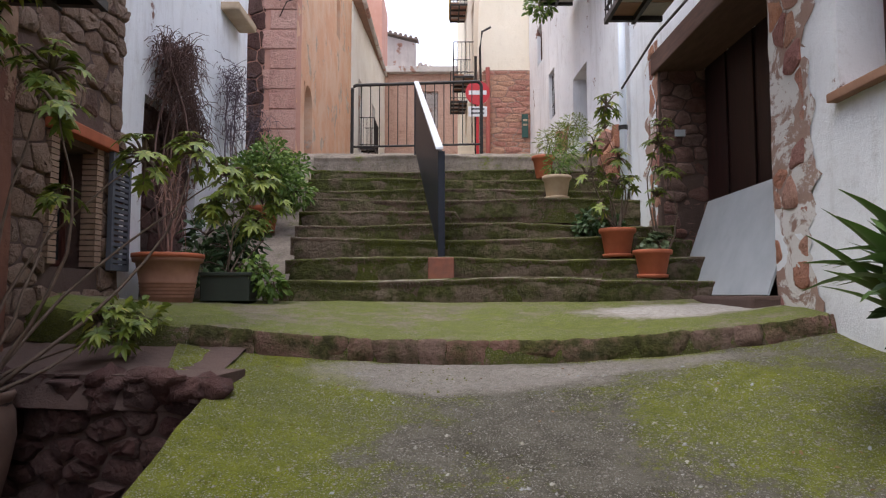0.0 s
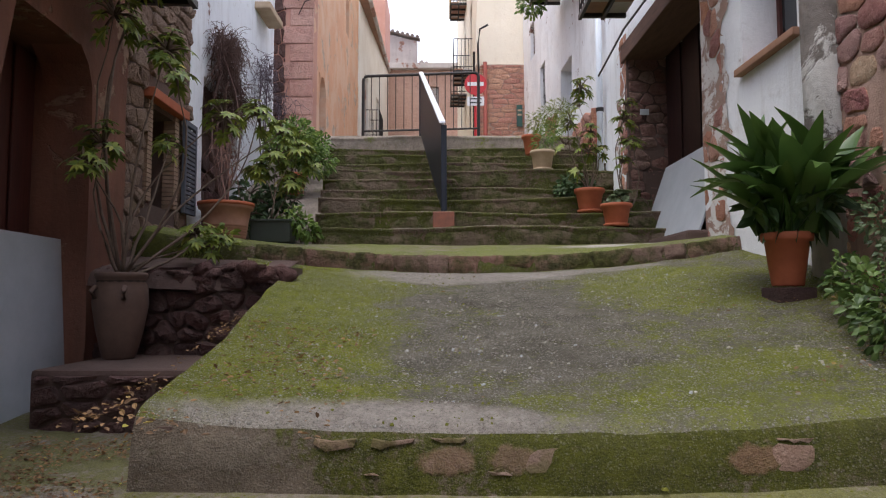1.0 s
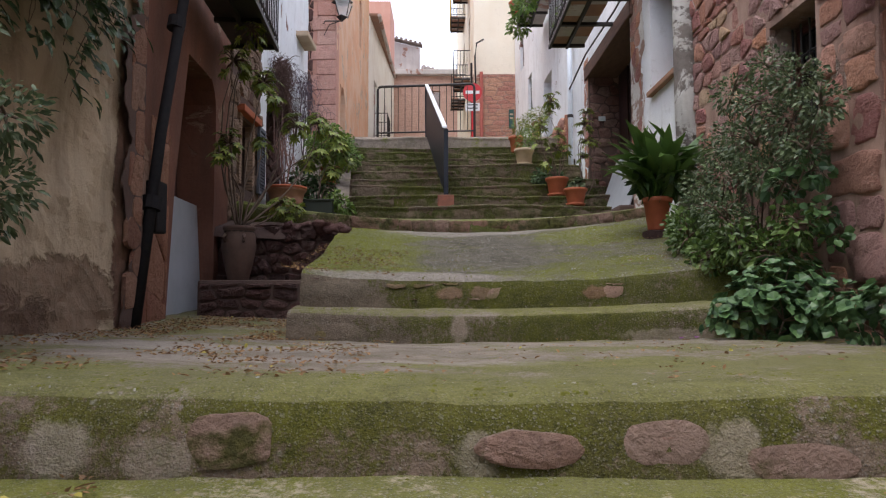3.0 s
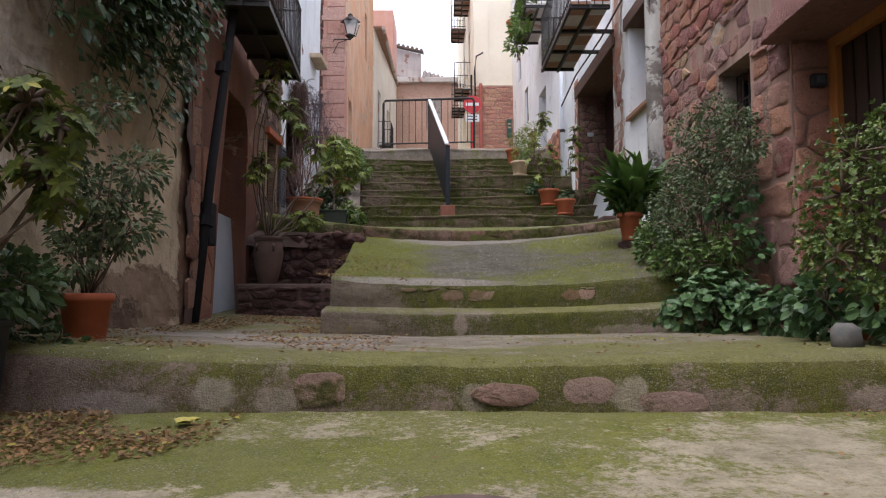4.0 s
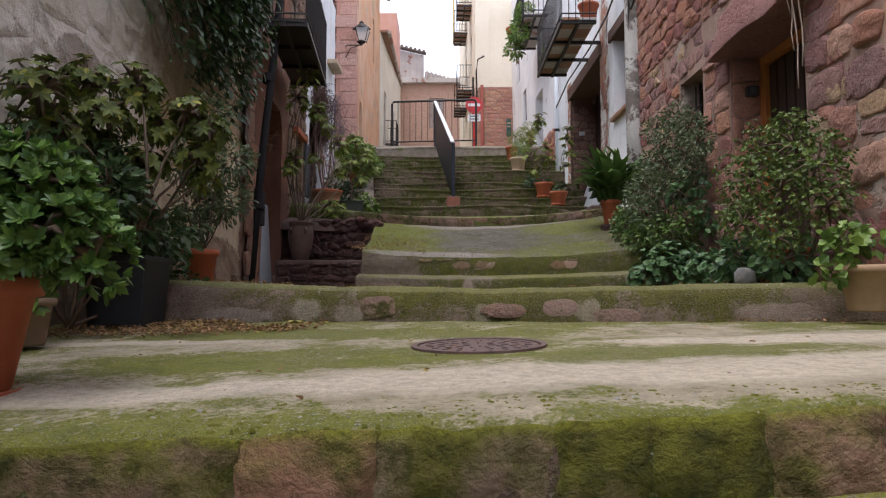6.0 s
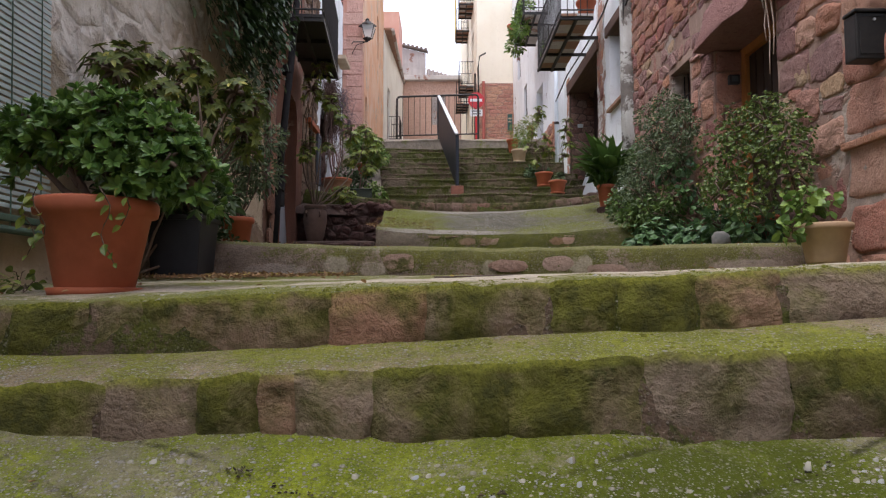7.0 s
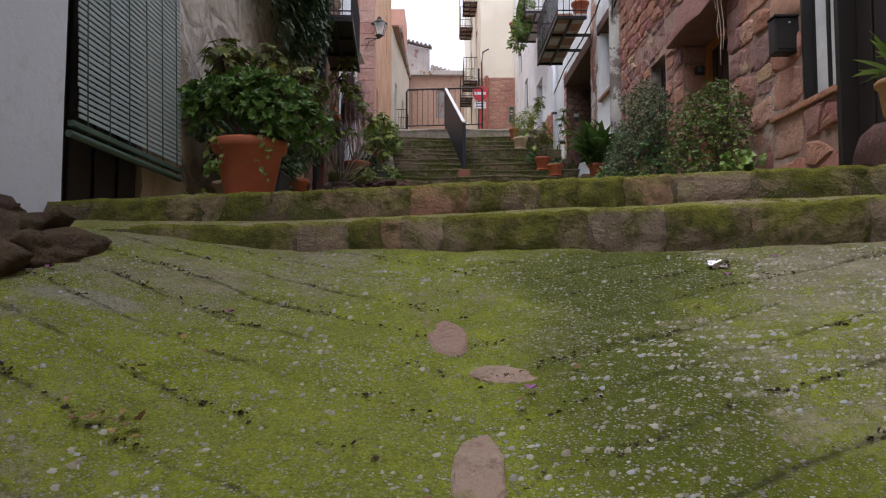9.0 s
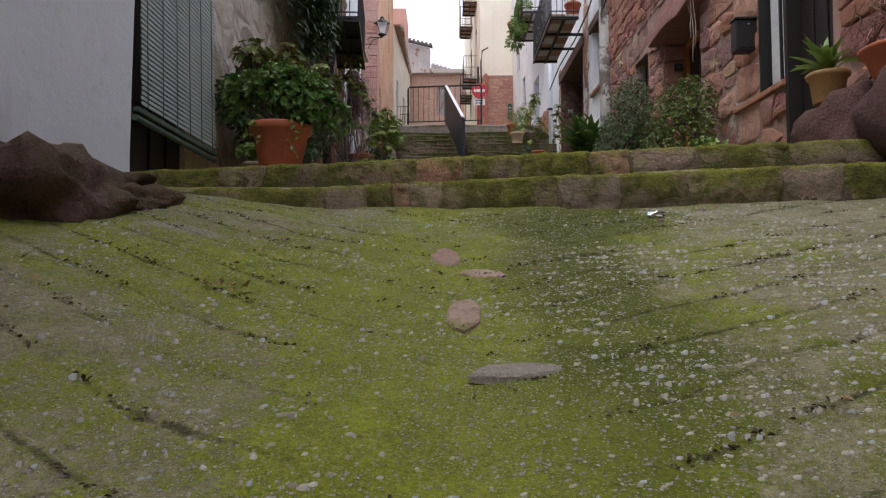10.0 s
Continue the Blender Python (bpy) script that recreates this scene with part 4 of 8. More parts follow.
def fence():
    f = thing("street_fence", (0, 0, 0), "black tubular steel barrier across the top of the stairs", "fence")
    l, r = Vector((-1.64, 11.85, 5.5)), Vector((0.68, 11.62, 5.5))
    d = (r - l).normalized()
    zt, zb = 1.3, 0.17
    arc = lambda c, s: [c + d * (s * 0.09 * (1 - math.cos(a))) + Vector((0, 0, -0.09 * (1 - math.sin(a)))) for a in (0, 0.4, 0.8, 1.2, math.pi / 2)]
    line = [l, *[l + Vector((0, 0, zt - 0.09)) + d * (0.09 * (1 - math.cos(a))) + Vector((0, 0, 0.09 * math.sin(a))) for a in (0, 0.4, 0.8, 1.2, 1.57)],
            *[r + Vector((0, 0, zt - 0.09)) - d * (0.09 * (1 - math.cos(a))) + Vector((0, 0, 0.09 * math.sin(a))) for a in (1.57, 1.2, 0.8, 0.4, 0)], r]
    part("frame_tube", tubes([line], 0.03, 8), IRON, f)
    part("lower_rail", tubes([[l + Vector((0, 0, zb)), r + Vector((0, 0, zb))]], 0.02, 8), IRON, f)
    n = 14
    for k in range(1, n):
        p = l.lerp(r, k / n)
        part("bar", tubes([[p + Vector((0, 0, zb)), p + Vector((0, 0, zt))]], 0.009, 6), IRON, f)


handrail()
fence()


# ---- balconies ----
def balcony(name, x_wall, x_out, y0, y1, z, label, side, high=0.95, gap=0.11, tiles=True, floor=None, reach=0.0):
    b = thing(name, (0, 0, 0), label, "balcony")
    xa, xb = min(x_wall, x_out), max(x_wall, x_out)
    for k in range(4):
        y = y0 + (y1 - y0) * (0.02 + 0.96 * k / 3)
        out = reach if k in (1, 2) else 0.0
        part("joist", boxed(xa - (out if side < 0 else 0), xb + (out if side > 0 else 0), y - 0.025, y + 0.025, z - 0.05, z, 0), IRON, b)
    for x in (x_out, (x_out + x_wall) / 2):
        part("edge_bar", boxed(x - 0.02, x + 0.02, y0, y1, z - 0.06, z, 0), IRON, b)
    nx, ny = (2, 7) if tiles else (1, 3)
    for i in range(nx):
        for j in range(ny):
            part("floor_slab", boxed(xa + (xb - xa) * (i + 0.01) / nx, xa + (xb - xa) * (i + 0.99) / nx, y0 + (y1 - y0) * (j + 0.01) / ny, y0 + (y1 - y0) * (j + 0.99) / ny, z, z + 0.04, 0),
                 floor or (GREY_PLASTER if (i + j) % 2 or not tiles else TILE), b)
    for zz in (z + 0.1, z + high):
        part("rail", tubes([[(x_wall, y0, zz), (x_out, y0, zz), (x_out, y1, zz), (x_wall, y1, zz)]], 0.014, 6), IRON, b)
    n = int(abs(y1 - y0) / gap)
    for k in range(n + 1):
        y = y0 + (y1 - y0) * k / n
        part("baluster", tubes([[(x_out, y, z), (x_out, y, z + high)]], 0.008, 5), IRON, b)
    m = int(abs(x_out - x_wall) / gap)
    for yy in (y0, y1):
        for k in range(1, m):
            x = x_wall + (x_out - x_wall) * k / m
            part("baluster", tubes([[(x, yy, z), (x, yy, z + high)]], 0.008, 5), IRON, b)
    return b


balcony("balcony", 2.24, 1.68, 4.0, 6.7, 5.85, "black iron balcony with a tiled floor on a white house", 1, reach=0.3)
over_door = balcony("balcony", -2.52, -1.98, 1.52, 3.95, 4.8, "dark iron balcony over a recessed red door", -1, tiles=False, floor=IRON)
over_door.matrix_basis = pose(-2.52, 2.7, 0, 0, 0, 4.5) @ pose(2.52, -2.7, 0)
balcony("balcony", 2.35, 1.75, 9.5, 11.8, 8.3, "iron balcony full of hanging potted plants", 1, tiles=False)
balcony("balcony", 0.85, 0.3, 18.0, 19.4, 9.05, "narrow iron balcony on the pale yellow house", 1)
balcony("balcony", 0.85, 0.3, 18.0, 19.4, 12.3, "narrow iron balcony on the pale yellow house", 1)
balcony("balcony", 0.8, 0.25, 20.9, 22.3, 9.2, "narrow iron balcony on the pale yellow house", 1)
balcony("balcony", 0.8, 0.25, 20.9, 22.3, 12.4, "narrow iron balcony on the pale yellow house", 1)
balcony("balcony", -2.6, -2.15, 20.5, 21.8, 7.6, "small iron balcony on a pale house front", -1, tiles=False)


# ---- stonework ----
rng = random.Random(11)
ORANGE_STONE = stone("orange_ashlar", ((0.42, 0.20, 0.10), (0.46, 0.24, 0.14), (0.36, 0.16, 0.10), (0.30, 0.14, 0.09)))
PALE_QUOIN = stone("pink_quoin_stone", ((0.58, 0.29, 0.24), (0.62, 0.33, 0.28), (0.52, 0.27, 0.22), (0.64, 0.42, 0.36)))


def boulder(name, at, size, seed, material, parent=None, label="", lumps=0.22, sub=3):
    bm = bmesh.new()
    bmesh.ops.create_icosphere(bm, subdivisions=sub, radius=1)
    for v in bm.verts:
        n = v.co.normalized()
        k = 1 + lumps * (noise.noise(n * 1.3 + Vector((seed, 0, 0))) + 0.5 * noise.noise(n * 3.1 + Vector((0, seed, 0))) + 0.25 * noise.noise(n * 7 + Vector((seed, seed, 0))) + 0.12 * noise.noise(n * 15 + Vector((seed, 0, seed))))
        box_like = 1 / max(abs(n.x), abs(n.y), abs(n.z)) ** 0.5
        v.co = Vector((n.x * size[0], n.y * size[1], n.z * size[2])) * k * box_like
        v.co += Vector(at)
    return part(name, bm, material, parent, label, smooth=True)


M2 = frame_of((2.62, -2.75), (2.56, 3.0), 1)
rubble(wall_r2, M2, 0.95, 5.72, 4.45, 5.9, rng, (0.10, 0.22), (0.12, 0.36), (0.006, 0.032), RED_STONE, name="upper_stones", join=True)
MAUVE_STONE = stone("mauve_sandstone", ((0.30, 0.15, 0.145), (0.36, 0.19, 0.175), (0.24, 0.115, 0.12), (0.42, 0.28, 0.25)))
OCHRE_STONE = stone("ochre_sandstone", ((0.46, 0.27, 0.15), (0.52, 0.33, 0.20), (0.40, 0.22, 0.13), (0.54, 0.40, 0.29)))
rubble(wall_r2, M2, 0.95, 5.72, 1.3, 4.45, rng, (0.08, 0.22), (0.09, 0.36), (-0.002, 0.022), (RED_STONE, MAUVE_STONE, RED_STONE, OCHRE_STONE, MAUVE_STONE), joint=0.012, keep=0.9, skip=[(1.3, 3.38, 1.2, 3.86), (1.3, 2.95, 3.7, 4.35), (3.36, 4.09, 2.85, 3.97)])
PINK_ASHLAR = stone("pink_ashlar", ((0.47, 0.20, 0.15), (0.55, 0.285, 0.18), (0.41, 0.165, 0.14), (0.55, 0.34, 0.27)))


def fieldstone(parent, m, cu, cz, w, h, proud, seed, material, tilt=0.0):
    """One bulging rough stone: a ragged rounded outline that swells out of the mortar."""
    n, rings = 24, ((1.0, -0.04), (0.99, 0.35), (0.93, 0.75), (0.8, 0.9), (0.55, 0.95), (0.28, 1.0))
    co, si = math.cos(tilt), math.sin(tilt)
    power = lambda v: math.copysign(abs(v) ** 0.5, v)
    verts = []
    for f, out in rings:
        for k in range(n):
            a = 2 * math.pi * k / n
            e = 0.98 + 0.24 * noise.noise((1.6 * math.cos(a), 1.6 * math.sin(a), seed)) + 0.10 * noise.noise((5 * math.cos(a), 5 * math.sin(a), seed))
            x, z = 0.5 * w * power(math.cos(a)) * e * f, 0.5 * h * power(math.sin(a)) * e * f
            u, v = cu + co * x - si * z, cz + si * x + co * z
            o = -0.04 if out < 0 else proud * (out + 0.8 * noise.noise((u * 5, v * 5, seed)) + 0.6 * noise.noise((u * 14, v * 14, seed)))
            verts.append(m @ Vector((u, o, v)))
    verts.append(m @ Vector((cu, proud * (1 + 0.5 * noise.noise((cu * 5, cz * 5, seed))), cz)))
    faces = [(j * n + k, j * n + (k + 1) % n, (j + 1) * n + (k + 1) % n, (j + 1) * n + k) for j in range(len(rings) - 1) for k in range(n)]
    faces += [((len(rings) - 1) * n + k, (len(rings) - 1) * n + (k + 1) % n, len(rings) * n) for k in range(n)]
    mesh("stone", verts, faces, material, parent, smooth=True)


def fieldstones(parent, m, u0, u1, z0, z1, course, length, proud, materials, seed):
    """Uneven courses of bulging stones with wide mortar between them."""
    r = random.Random(seed)
    z = z0
    while z < z1 - 0.05:
        h = min(r.uniform(*course), z1 - z)
        u = u0
        while u < u1 - 0.04:
            w = min(r.uniform(*length), u1 - u)
            if u1 - u - w < 0.1:
                w = u1 - u
            if h > 0.26 and w < 0.3 and r.random() < 0.6:
                # two small stones one over the other
                k = r.uniform(0.4, 0.6)
                fieldstone(parent, m, u + w / 2, z + h * k / 2, 0.92 * w, 0.9 * h * k, r.uniform(*proud), r.random() * 50, r.choice(materials), r.uniform(-0.15, 0.15))
                fieldstone(parent, m, u + w / 2, z + h * (k + 1) / 2, 0.92 * w, 0.9 * h * (1 - k), r.uniform(*proud), r.random() * 50, r.choice(materials), r.uniform(-0.15, 0.15))
            else:
                fieldstone(parent, m, u + w / 2, z + h / 2 + r.uniform(-0.03, 0.03), 0.96 * w, h * r.uniform(0.84, 1.02), r.uniform(*proud), r.random() * 50, r.choice(materials), r.uniform(-0.12, 0.12))
            u += w
        z += h


z = 1.15
while z < 5.6:
    # large squared blocks of the house corner
    h = rng.uniform(0.3, 0.48)
    fieldstone(wall_r2, M2, 0.26, z + h / 2, 0.51, 0.96 * h, rng.uniform(0.012, 0.03), rng.random() * 50, ORANGE_STONE if 3.2 < z < 4.2 else PINK_ASHLAR, rng.uniform(-0.03, 0.03))
    z += h
fieldstones(wall_r2, M2, 0.53, 1.44, 1.2, 3.75, (0.18, 0.4), (0.2, 0.5), (0.012, 0.034), (PINK_ASHLAR, RED_STONE, MAUVE_STONE, RED_STONE, OCHRE_STONE), 5)
fieldstones(wall_r2, M2, 0.53, 0.95, 3.75, 5.6, (0.18, 0.4), (0.2, 0.5), (0.012, 0.03), (PINK_ASHLAR, RED_STONE, MAUVE_STONE, OCHRE_STONE), 6)
fieldstones(wall_r2, M2, 2.77, 3.37, 1.3, 3.86, (0.2, 0.38), (0.26, 0.62), (0.012, 0.034), (PINK_ASHLAR, MAUVE_STONE, RED_STONE, MAUVE_STONE, PINK_ASHLAR), 9)
rock(wall_r2, M2, 1.12, 4.05, 0.6, 0.5, 0.10, rng, RED_STONE)
lintel = thing("door_lintel", (0, 0, 0), "massive dark red sandstone lintel over a wooden door", "lintel", kind="structure")
bm = bmesh.new()
box(bm, 2.38, 2.95, -1.5, 0.12, 3.76, 4.30, 0.05)
bmesh.ops.subdivide_edges(bm, edges=bm.edges[:], cuts=3, use_grid_fill=True)
for v in bm.verts:
    v.co.x += uneven(v.co.x, v.co.y, v.co.z, 2.2, 0.05) + 0.3 * (v.co.z - 3.8) * (v.co.x < 2.6)
    v.co.z += uneven(v.co.y, v.co.x, v.co.z, 2.0, 0.04) - 0.12 * max(0.0, v.co.y + 0.3) * (v.co.z > 4.0)
part("slab", bm, stone("dark_purple_sandstone", ((0.26, 0.11, 0.105), (0.30, 0.13, 0.115), (0.22, 0.095, 0.095), (0.36, 0.21, 0.19))), lintel, smooth=True)

M1 = frame_of((2.62, -14), (2.62, -2.75), 1)
rubble(wall_r1, M1, 7.6, 11.24, 0.4, 5.2, rng, (0.12, 0.26), (0.25, 0.7), (0.02, 0.05), RED_STONE, skip=[(9.95, 11.3, 2.2, 4.45), (9.95, 10.74, 1.1, 4.45)])

M3 = frame_of((2.55, 3.0), (2.5, 9.0), 1)


def bare_patch(parent, m, u0, u1, z0, z1, seed, material, ragged=0.12, out=0.006):
    """A patch of old mortar with a ragged outline where the plaster has come off."""
    n = int((z1 - z0) / 0.05)
    verts, faces = [], []
    for k in range(n + 1):
        z = z0 + (z1 - z0) * k / n
        r = ragged * (0.9 * noise.noise((z * 2.1, seed, 0)) + 0.6 * noise.noise((z * 7, seed, 3)) + 0.3 * noise.noise((z * 19, seed, 5)))
        for j in range(5):
            u = u0 + r + (u1 - u0 - r) * j / 4
            verts.append(m @ Vector((u, out + 0.012 * noise.noise((u * 6, z * 6, seed)), z)))
    for k in range(n):
        for j in range(4):
            a = 5 * k + j
            faces.append((a, a + 1, a + 6, a + 5))
    mesh("bare_patch", verts, faces, material, parent, smooth=True)


LIME = plaster("red_mortar_with_lime_remains", (0.40, 0.28, 0.23), (0.31, 0.20, 0.165), (0.20, 0.13, 0.11), 0.45, 0.66, flake=(0.66, 0.63, 0.61))
bare_patch(wall_r3, M3, 1.48, 2.055, 2.7, 6.6, 3.3, LIME, 0.2)
bare_patch(wall_r3, M3, 5.05, 4.595, 2.7, 6.0, 5.1, LIME, 0.2)
# bare stones round the portal
rubble(wall_r3, M3, 1.6, 2.05, 2.7, 6.6, rng, (0.10, 0.30), (0.12, 0.36), (-0.006, 0.018), RED_STONE, keep=0.72, joint=0.012, base=0.004)
rubble(wall_r3, M3, 4.6, 4.95, 2.7, 6.0, rng, (0.12, 0.34), (0.12, 0.36), (0.008, 0.025), RED_STONE, keep=0.8)
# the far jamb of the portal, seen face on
# jamb tones are lowered to hold the shade of the deep portal
JAMB_STONE = stone("shaded_jamb_stone", ((0.15, 0.07, 0.058), (0.22, 0.11, 0.09), (0.12, 0.062, 0.058), (0.28, 0.19, 0.16)))
MJ = frame_of((2.5, 7.59), (3.06, 7.59), -1)
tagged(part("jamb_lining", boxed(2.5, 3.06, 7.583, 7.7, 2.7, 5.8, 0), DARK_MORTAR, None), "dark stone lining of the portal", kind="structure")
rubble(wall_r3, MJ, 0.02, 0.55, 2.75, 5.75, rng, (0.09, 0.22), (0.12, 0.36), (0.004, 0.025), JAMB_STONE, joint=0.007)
MJ2 = frame_of((2.6, 0.0), (3.2, 0.0), -1)
rubble(wall_r2, MJ2, 0.0, 0.42, 1.35, 3.75, rng, (0.3, 0.45), (0.4, 0.5), (0.01, 0.03), RED_STONE)
# red rock foot of the upper white wall
M4 = frame_of((2.5, 9.0), (2.2, 16.6), 1)
tagged(part("rock_plinth", boxed(2.0, 2.7, 9.3, 15.5, 4.2, 4.6, 0), MORTAR, None), "red rock foot of a whitewashed house", kind="structure")
rubble(wall_r4, M4, 0.2, 6.2, 4.6, 6.2, rng, (0.2, 0.4), (0.3, 0.7), (0.03, 0.12), RED_STONE, skip=[(1.6, 3.3, 5.2, 7), (0.0, 1.7, 5.5, 7), (4.5, 6.3, 5.95, 7)])
# rubble of the walls on the other side
ML4 = frame_of((-2.7, 4.1), (-2.72, 5.55), -1)
rubble(wall_l4, ML4, 0.0, 1.45, 2.7, 7.3, rng, (0.09, 0.22), (0.12, 0.36), (0.008, 0.05), stone("brown_rubble", ((0.20, 0.125, 0.095), (0.27, 0.175, 0.125), (0.15, 0.095, 0.08), (0.32, 0.235, 0.18))), joint=0.008, keep=0.94, skip=[(0.42, 1.12, 3.1, 4.3)])
CORNER_STONE = stone("brown_corner_stone", ((0.27, 0.125, 0.085), (0.34, 0.165, 0.105), (0.22, 0.105, 0.075), (0.34, 0.22, 0.16)))
ML2 = frame_of((-2.633, -4.90), (-2.412, 1.12), -1)
bare_patch(wall_l2, ML2, 5.80, 6.02, 1.5, 6.0, 7.7, DARK_MORTAR, 0.16, 0.05)
rubble(wall_l2, ML2, 5.80, 6.02, 1.45, 6.0, rng, (0.16, 0.34), (0.2, 0.40), (0.004, 0.010), CORNER_STONE, keep=0.85, joint=0.006, base=0.05)
ML3 = frame_of((-2.466, 1.12), (-2.68, 4.1), -1)
# the slanting near jamb and the worn far corner of the door opening
for ring in (((0.79, 1.56), (0.79, 4.165), (1.34, 4.165), (1.02, 2.8), (0.86, 1.56)), ((2.37, 3.5), (2.37, 4.165), (2.14, 4.165), (2.27, 4.06), (2.34, 3.92))):
    bm = bmesh.new()
    n = len(ring)
    vs = [bm.verts.new(ML3 @ Vector((u, o, z))) for o in (0.006, -0.34) for u, z in ring]
    bm.faces.new(vs[:n])
    bm.faces.new(list(reversed(vs[n:])))
    for k in range(n):
        bm.faces.new((vs[k], vs[n + k], vs[n + (k + 1) % n], vs[(k + 1) % n]))
    bmesh.ops.recalc_face_normals(bm, faces=bm.faces[:])
    part("jamb_fill", bm, RED_PLASTER, wall_l3)
rubble(wall_l3, ML3, 0.40, 0.85, 1.55, 3.3, rng, (0.35, 0.6), (0.34, 0.5), (0.006, 0.022), stone("red_jamb_stone", ((0.33, 0.155, 0.10), (0.38, 0.19, 0.12), (0.29, 0.13, 0.09), (0.40, 0.22, 0.15))), joint=0.005)
# bare stone in the niche of the white wall
niche = wall("niche_back", (-2.85, 5.9), (-2.9, 7.5), 2.8, 5.0, -1, DARK_MORTAR, "bare stone filling of a walled-up doorway", thick=0.2)
ML5 = frame_of((-2.85, 5.9), (-2.9, 7.5), -1)
rubble(niche, ML5, 0.02, 1.5, 2.9, 4.85, rng, (0.12, 0.26), (0.14, 0.4), (0.02, 0.05), SHADED_STONE)
# quoins of the ochre house
for k in range(22):
    z = 5.2 + 0.36 * k
    me = part("quoin", boxed(-3.2 + (0.14 if k % 2 else 0.0), -2.6, 11.515, 11.6, z, z + 0.345, 0.012), PALE_QUOIN, wall_l6f)
rubble(wall_l6f, frame_of((-4.2, 11.55), (-2.62, 11.55), -1), 0.55, 1.05, 5.2, 12.5, rng, (0.2, 0.35), (0.2, 0.4), (0.02, 0.05), SHADED_STONE)
MN2 = frame_of((0.88, 16.6), (4.5, 16.6), -1)
rubble(wall_n2, MN2, 0.02, 1.45, 5.9, 8.7, rng, (0.09, 0.17), (0.2, 0.55), (0.006, 0.016), stone("brick_red_stone", ((0.46, 0.20, 0.165), (0.52, 0.25, 0.20), (0.40, 0.175, 0.15), (0.58, 0.36, 0.24))))

# retaining wall and ledge on which the tall jar stands, in rubble darkened for shade
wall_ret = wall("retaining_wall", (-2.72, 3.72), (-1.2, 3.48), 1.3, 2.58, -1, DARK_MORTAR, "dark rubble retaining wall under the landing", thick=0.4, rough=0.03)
rubble(wall_ret, frame_of((-2.72, 3.72), (-1.2, 3.48), -1), 0.0, 1.53, 1.5, 2.58, rng, (0.09, 0.22), (0.1, 0.32), (0.015, 0.08), SHADED_STONE)
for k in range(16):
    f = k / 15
    boulder("stone", (-2.68 + 1.46 * f, 3.74 - 0.22 * f + rng.uniform(-0.05, 0.06), 2.53 + rng.uniform(-0.02, 0.02)), (rng.uniform(0.06, 0.11), rng.uniform(0.08, 0.15), rng.uniform(0.035, 0.08)), 2.3 * k, SHADED_STONE, wall_ret, lumps=0.6, sub=2)
side_a, side_b = (-1.10, 0.98), (-1.20, 3.46)
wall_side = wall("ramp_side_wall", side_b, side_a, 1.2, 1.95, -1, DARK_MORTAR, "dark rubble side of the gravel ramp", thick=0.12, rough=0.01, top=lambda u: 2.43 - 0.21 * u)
rubble(wall_side, frame_of(side_b, side_a, -1), 0.0, 2.4, 1.45, 2.3, rng, (0.16, 0.28), (0.2, 0.42), (0.01, 0.02), SHADED_STONE, skip=[(0.6, 2.5, 2.2, 3), (1.2, 2.5, 2.08, 3), (1.8, 2.5, 1.95, 3)])
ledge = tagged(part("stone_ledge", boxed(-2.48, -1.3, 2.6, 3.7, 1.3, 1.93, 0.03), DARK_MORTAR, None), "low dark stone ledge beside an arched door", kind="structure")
rubble(ledge, frame_of((-2.48, 2.6), (-1.3, 2.6), -1), 0.02, 1.16, 1.5, 1.9, rng, (0.08, 0.16), (0.12, 0.34), (0.02, 0.05), SHADED_STONE)

# rock wall at the edge of the lower ramp
rocks = thing("edge_rocks", (0, 0, 0), "rough dark red boulders along the lower ramp", "rocks", kind="structure")
for k, (x, y, z, sx, sy, sz) in enumerate(((-2.12, -5.78, 0.84, 0.34, 0.36, 0.17), (-2.15, -6.32, 0.72, 0.38, 0.45, 0.30), (-2.28, -7.0, 0.62, 0.36, 0.48, 0.40), (-2.3, -7.8, 0.42, 0.40, 0.5, 0.44), (-2.3, -8.7, 0.2, 0.42, 0.55, 0.46), (-1.86, -5.90, 0.80, 0.18, 0.24, 0.12), (-2.5, -5.9, 0.90, 0.3, 0.8, 0.2), (-2.0, -7.35, 0.36, 0.2, 0.26, 0.16))):
    boulder("boulder", (x - (0.24 if y < -6.9 else 0.12), y, z - (0.08 if y < -6.9 else 0.05)), (sx, sy, sz), 3.7 * k, WET_STONE, rocks, lumps=0.42, sub=4)
seat = thing("stone_bench", (0, 0, 0), "red boulders forming a seat beside a dark door", "bench", kind="structure")
for k, (x, y, z, sx, sy, sz) in enumerate(((2.42, -4.5, 1.42, 0.30, 0.42, 0.34), (2.5, -5.25, 1.40, 0.32, 0.5, 0.32), (2.55, -6.2, 1.2, 0.34, 0.6, 0.45))):
    boulder("boulder", (x, y, z), (sx, sy, sz), 5.1 * k + 1, SHADED_STONE, seat, lumps=0.35)

# stones set into the risers of the broad steps, and slabs in the gutter
SET_STONE = stone("pinkish_set_stone", ((0.28, 0.18, 0.135), (0.34, 0.21, 0.16), (0.25, 0.165, 0.13), (0.36, 0.26, 0.21)), moss=0.6, green_a=(0.17, 0.175, 0.022), green_b=(0.075, 0.08, 0.014))


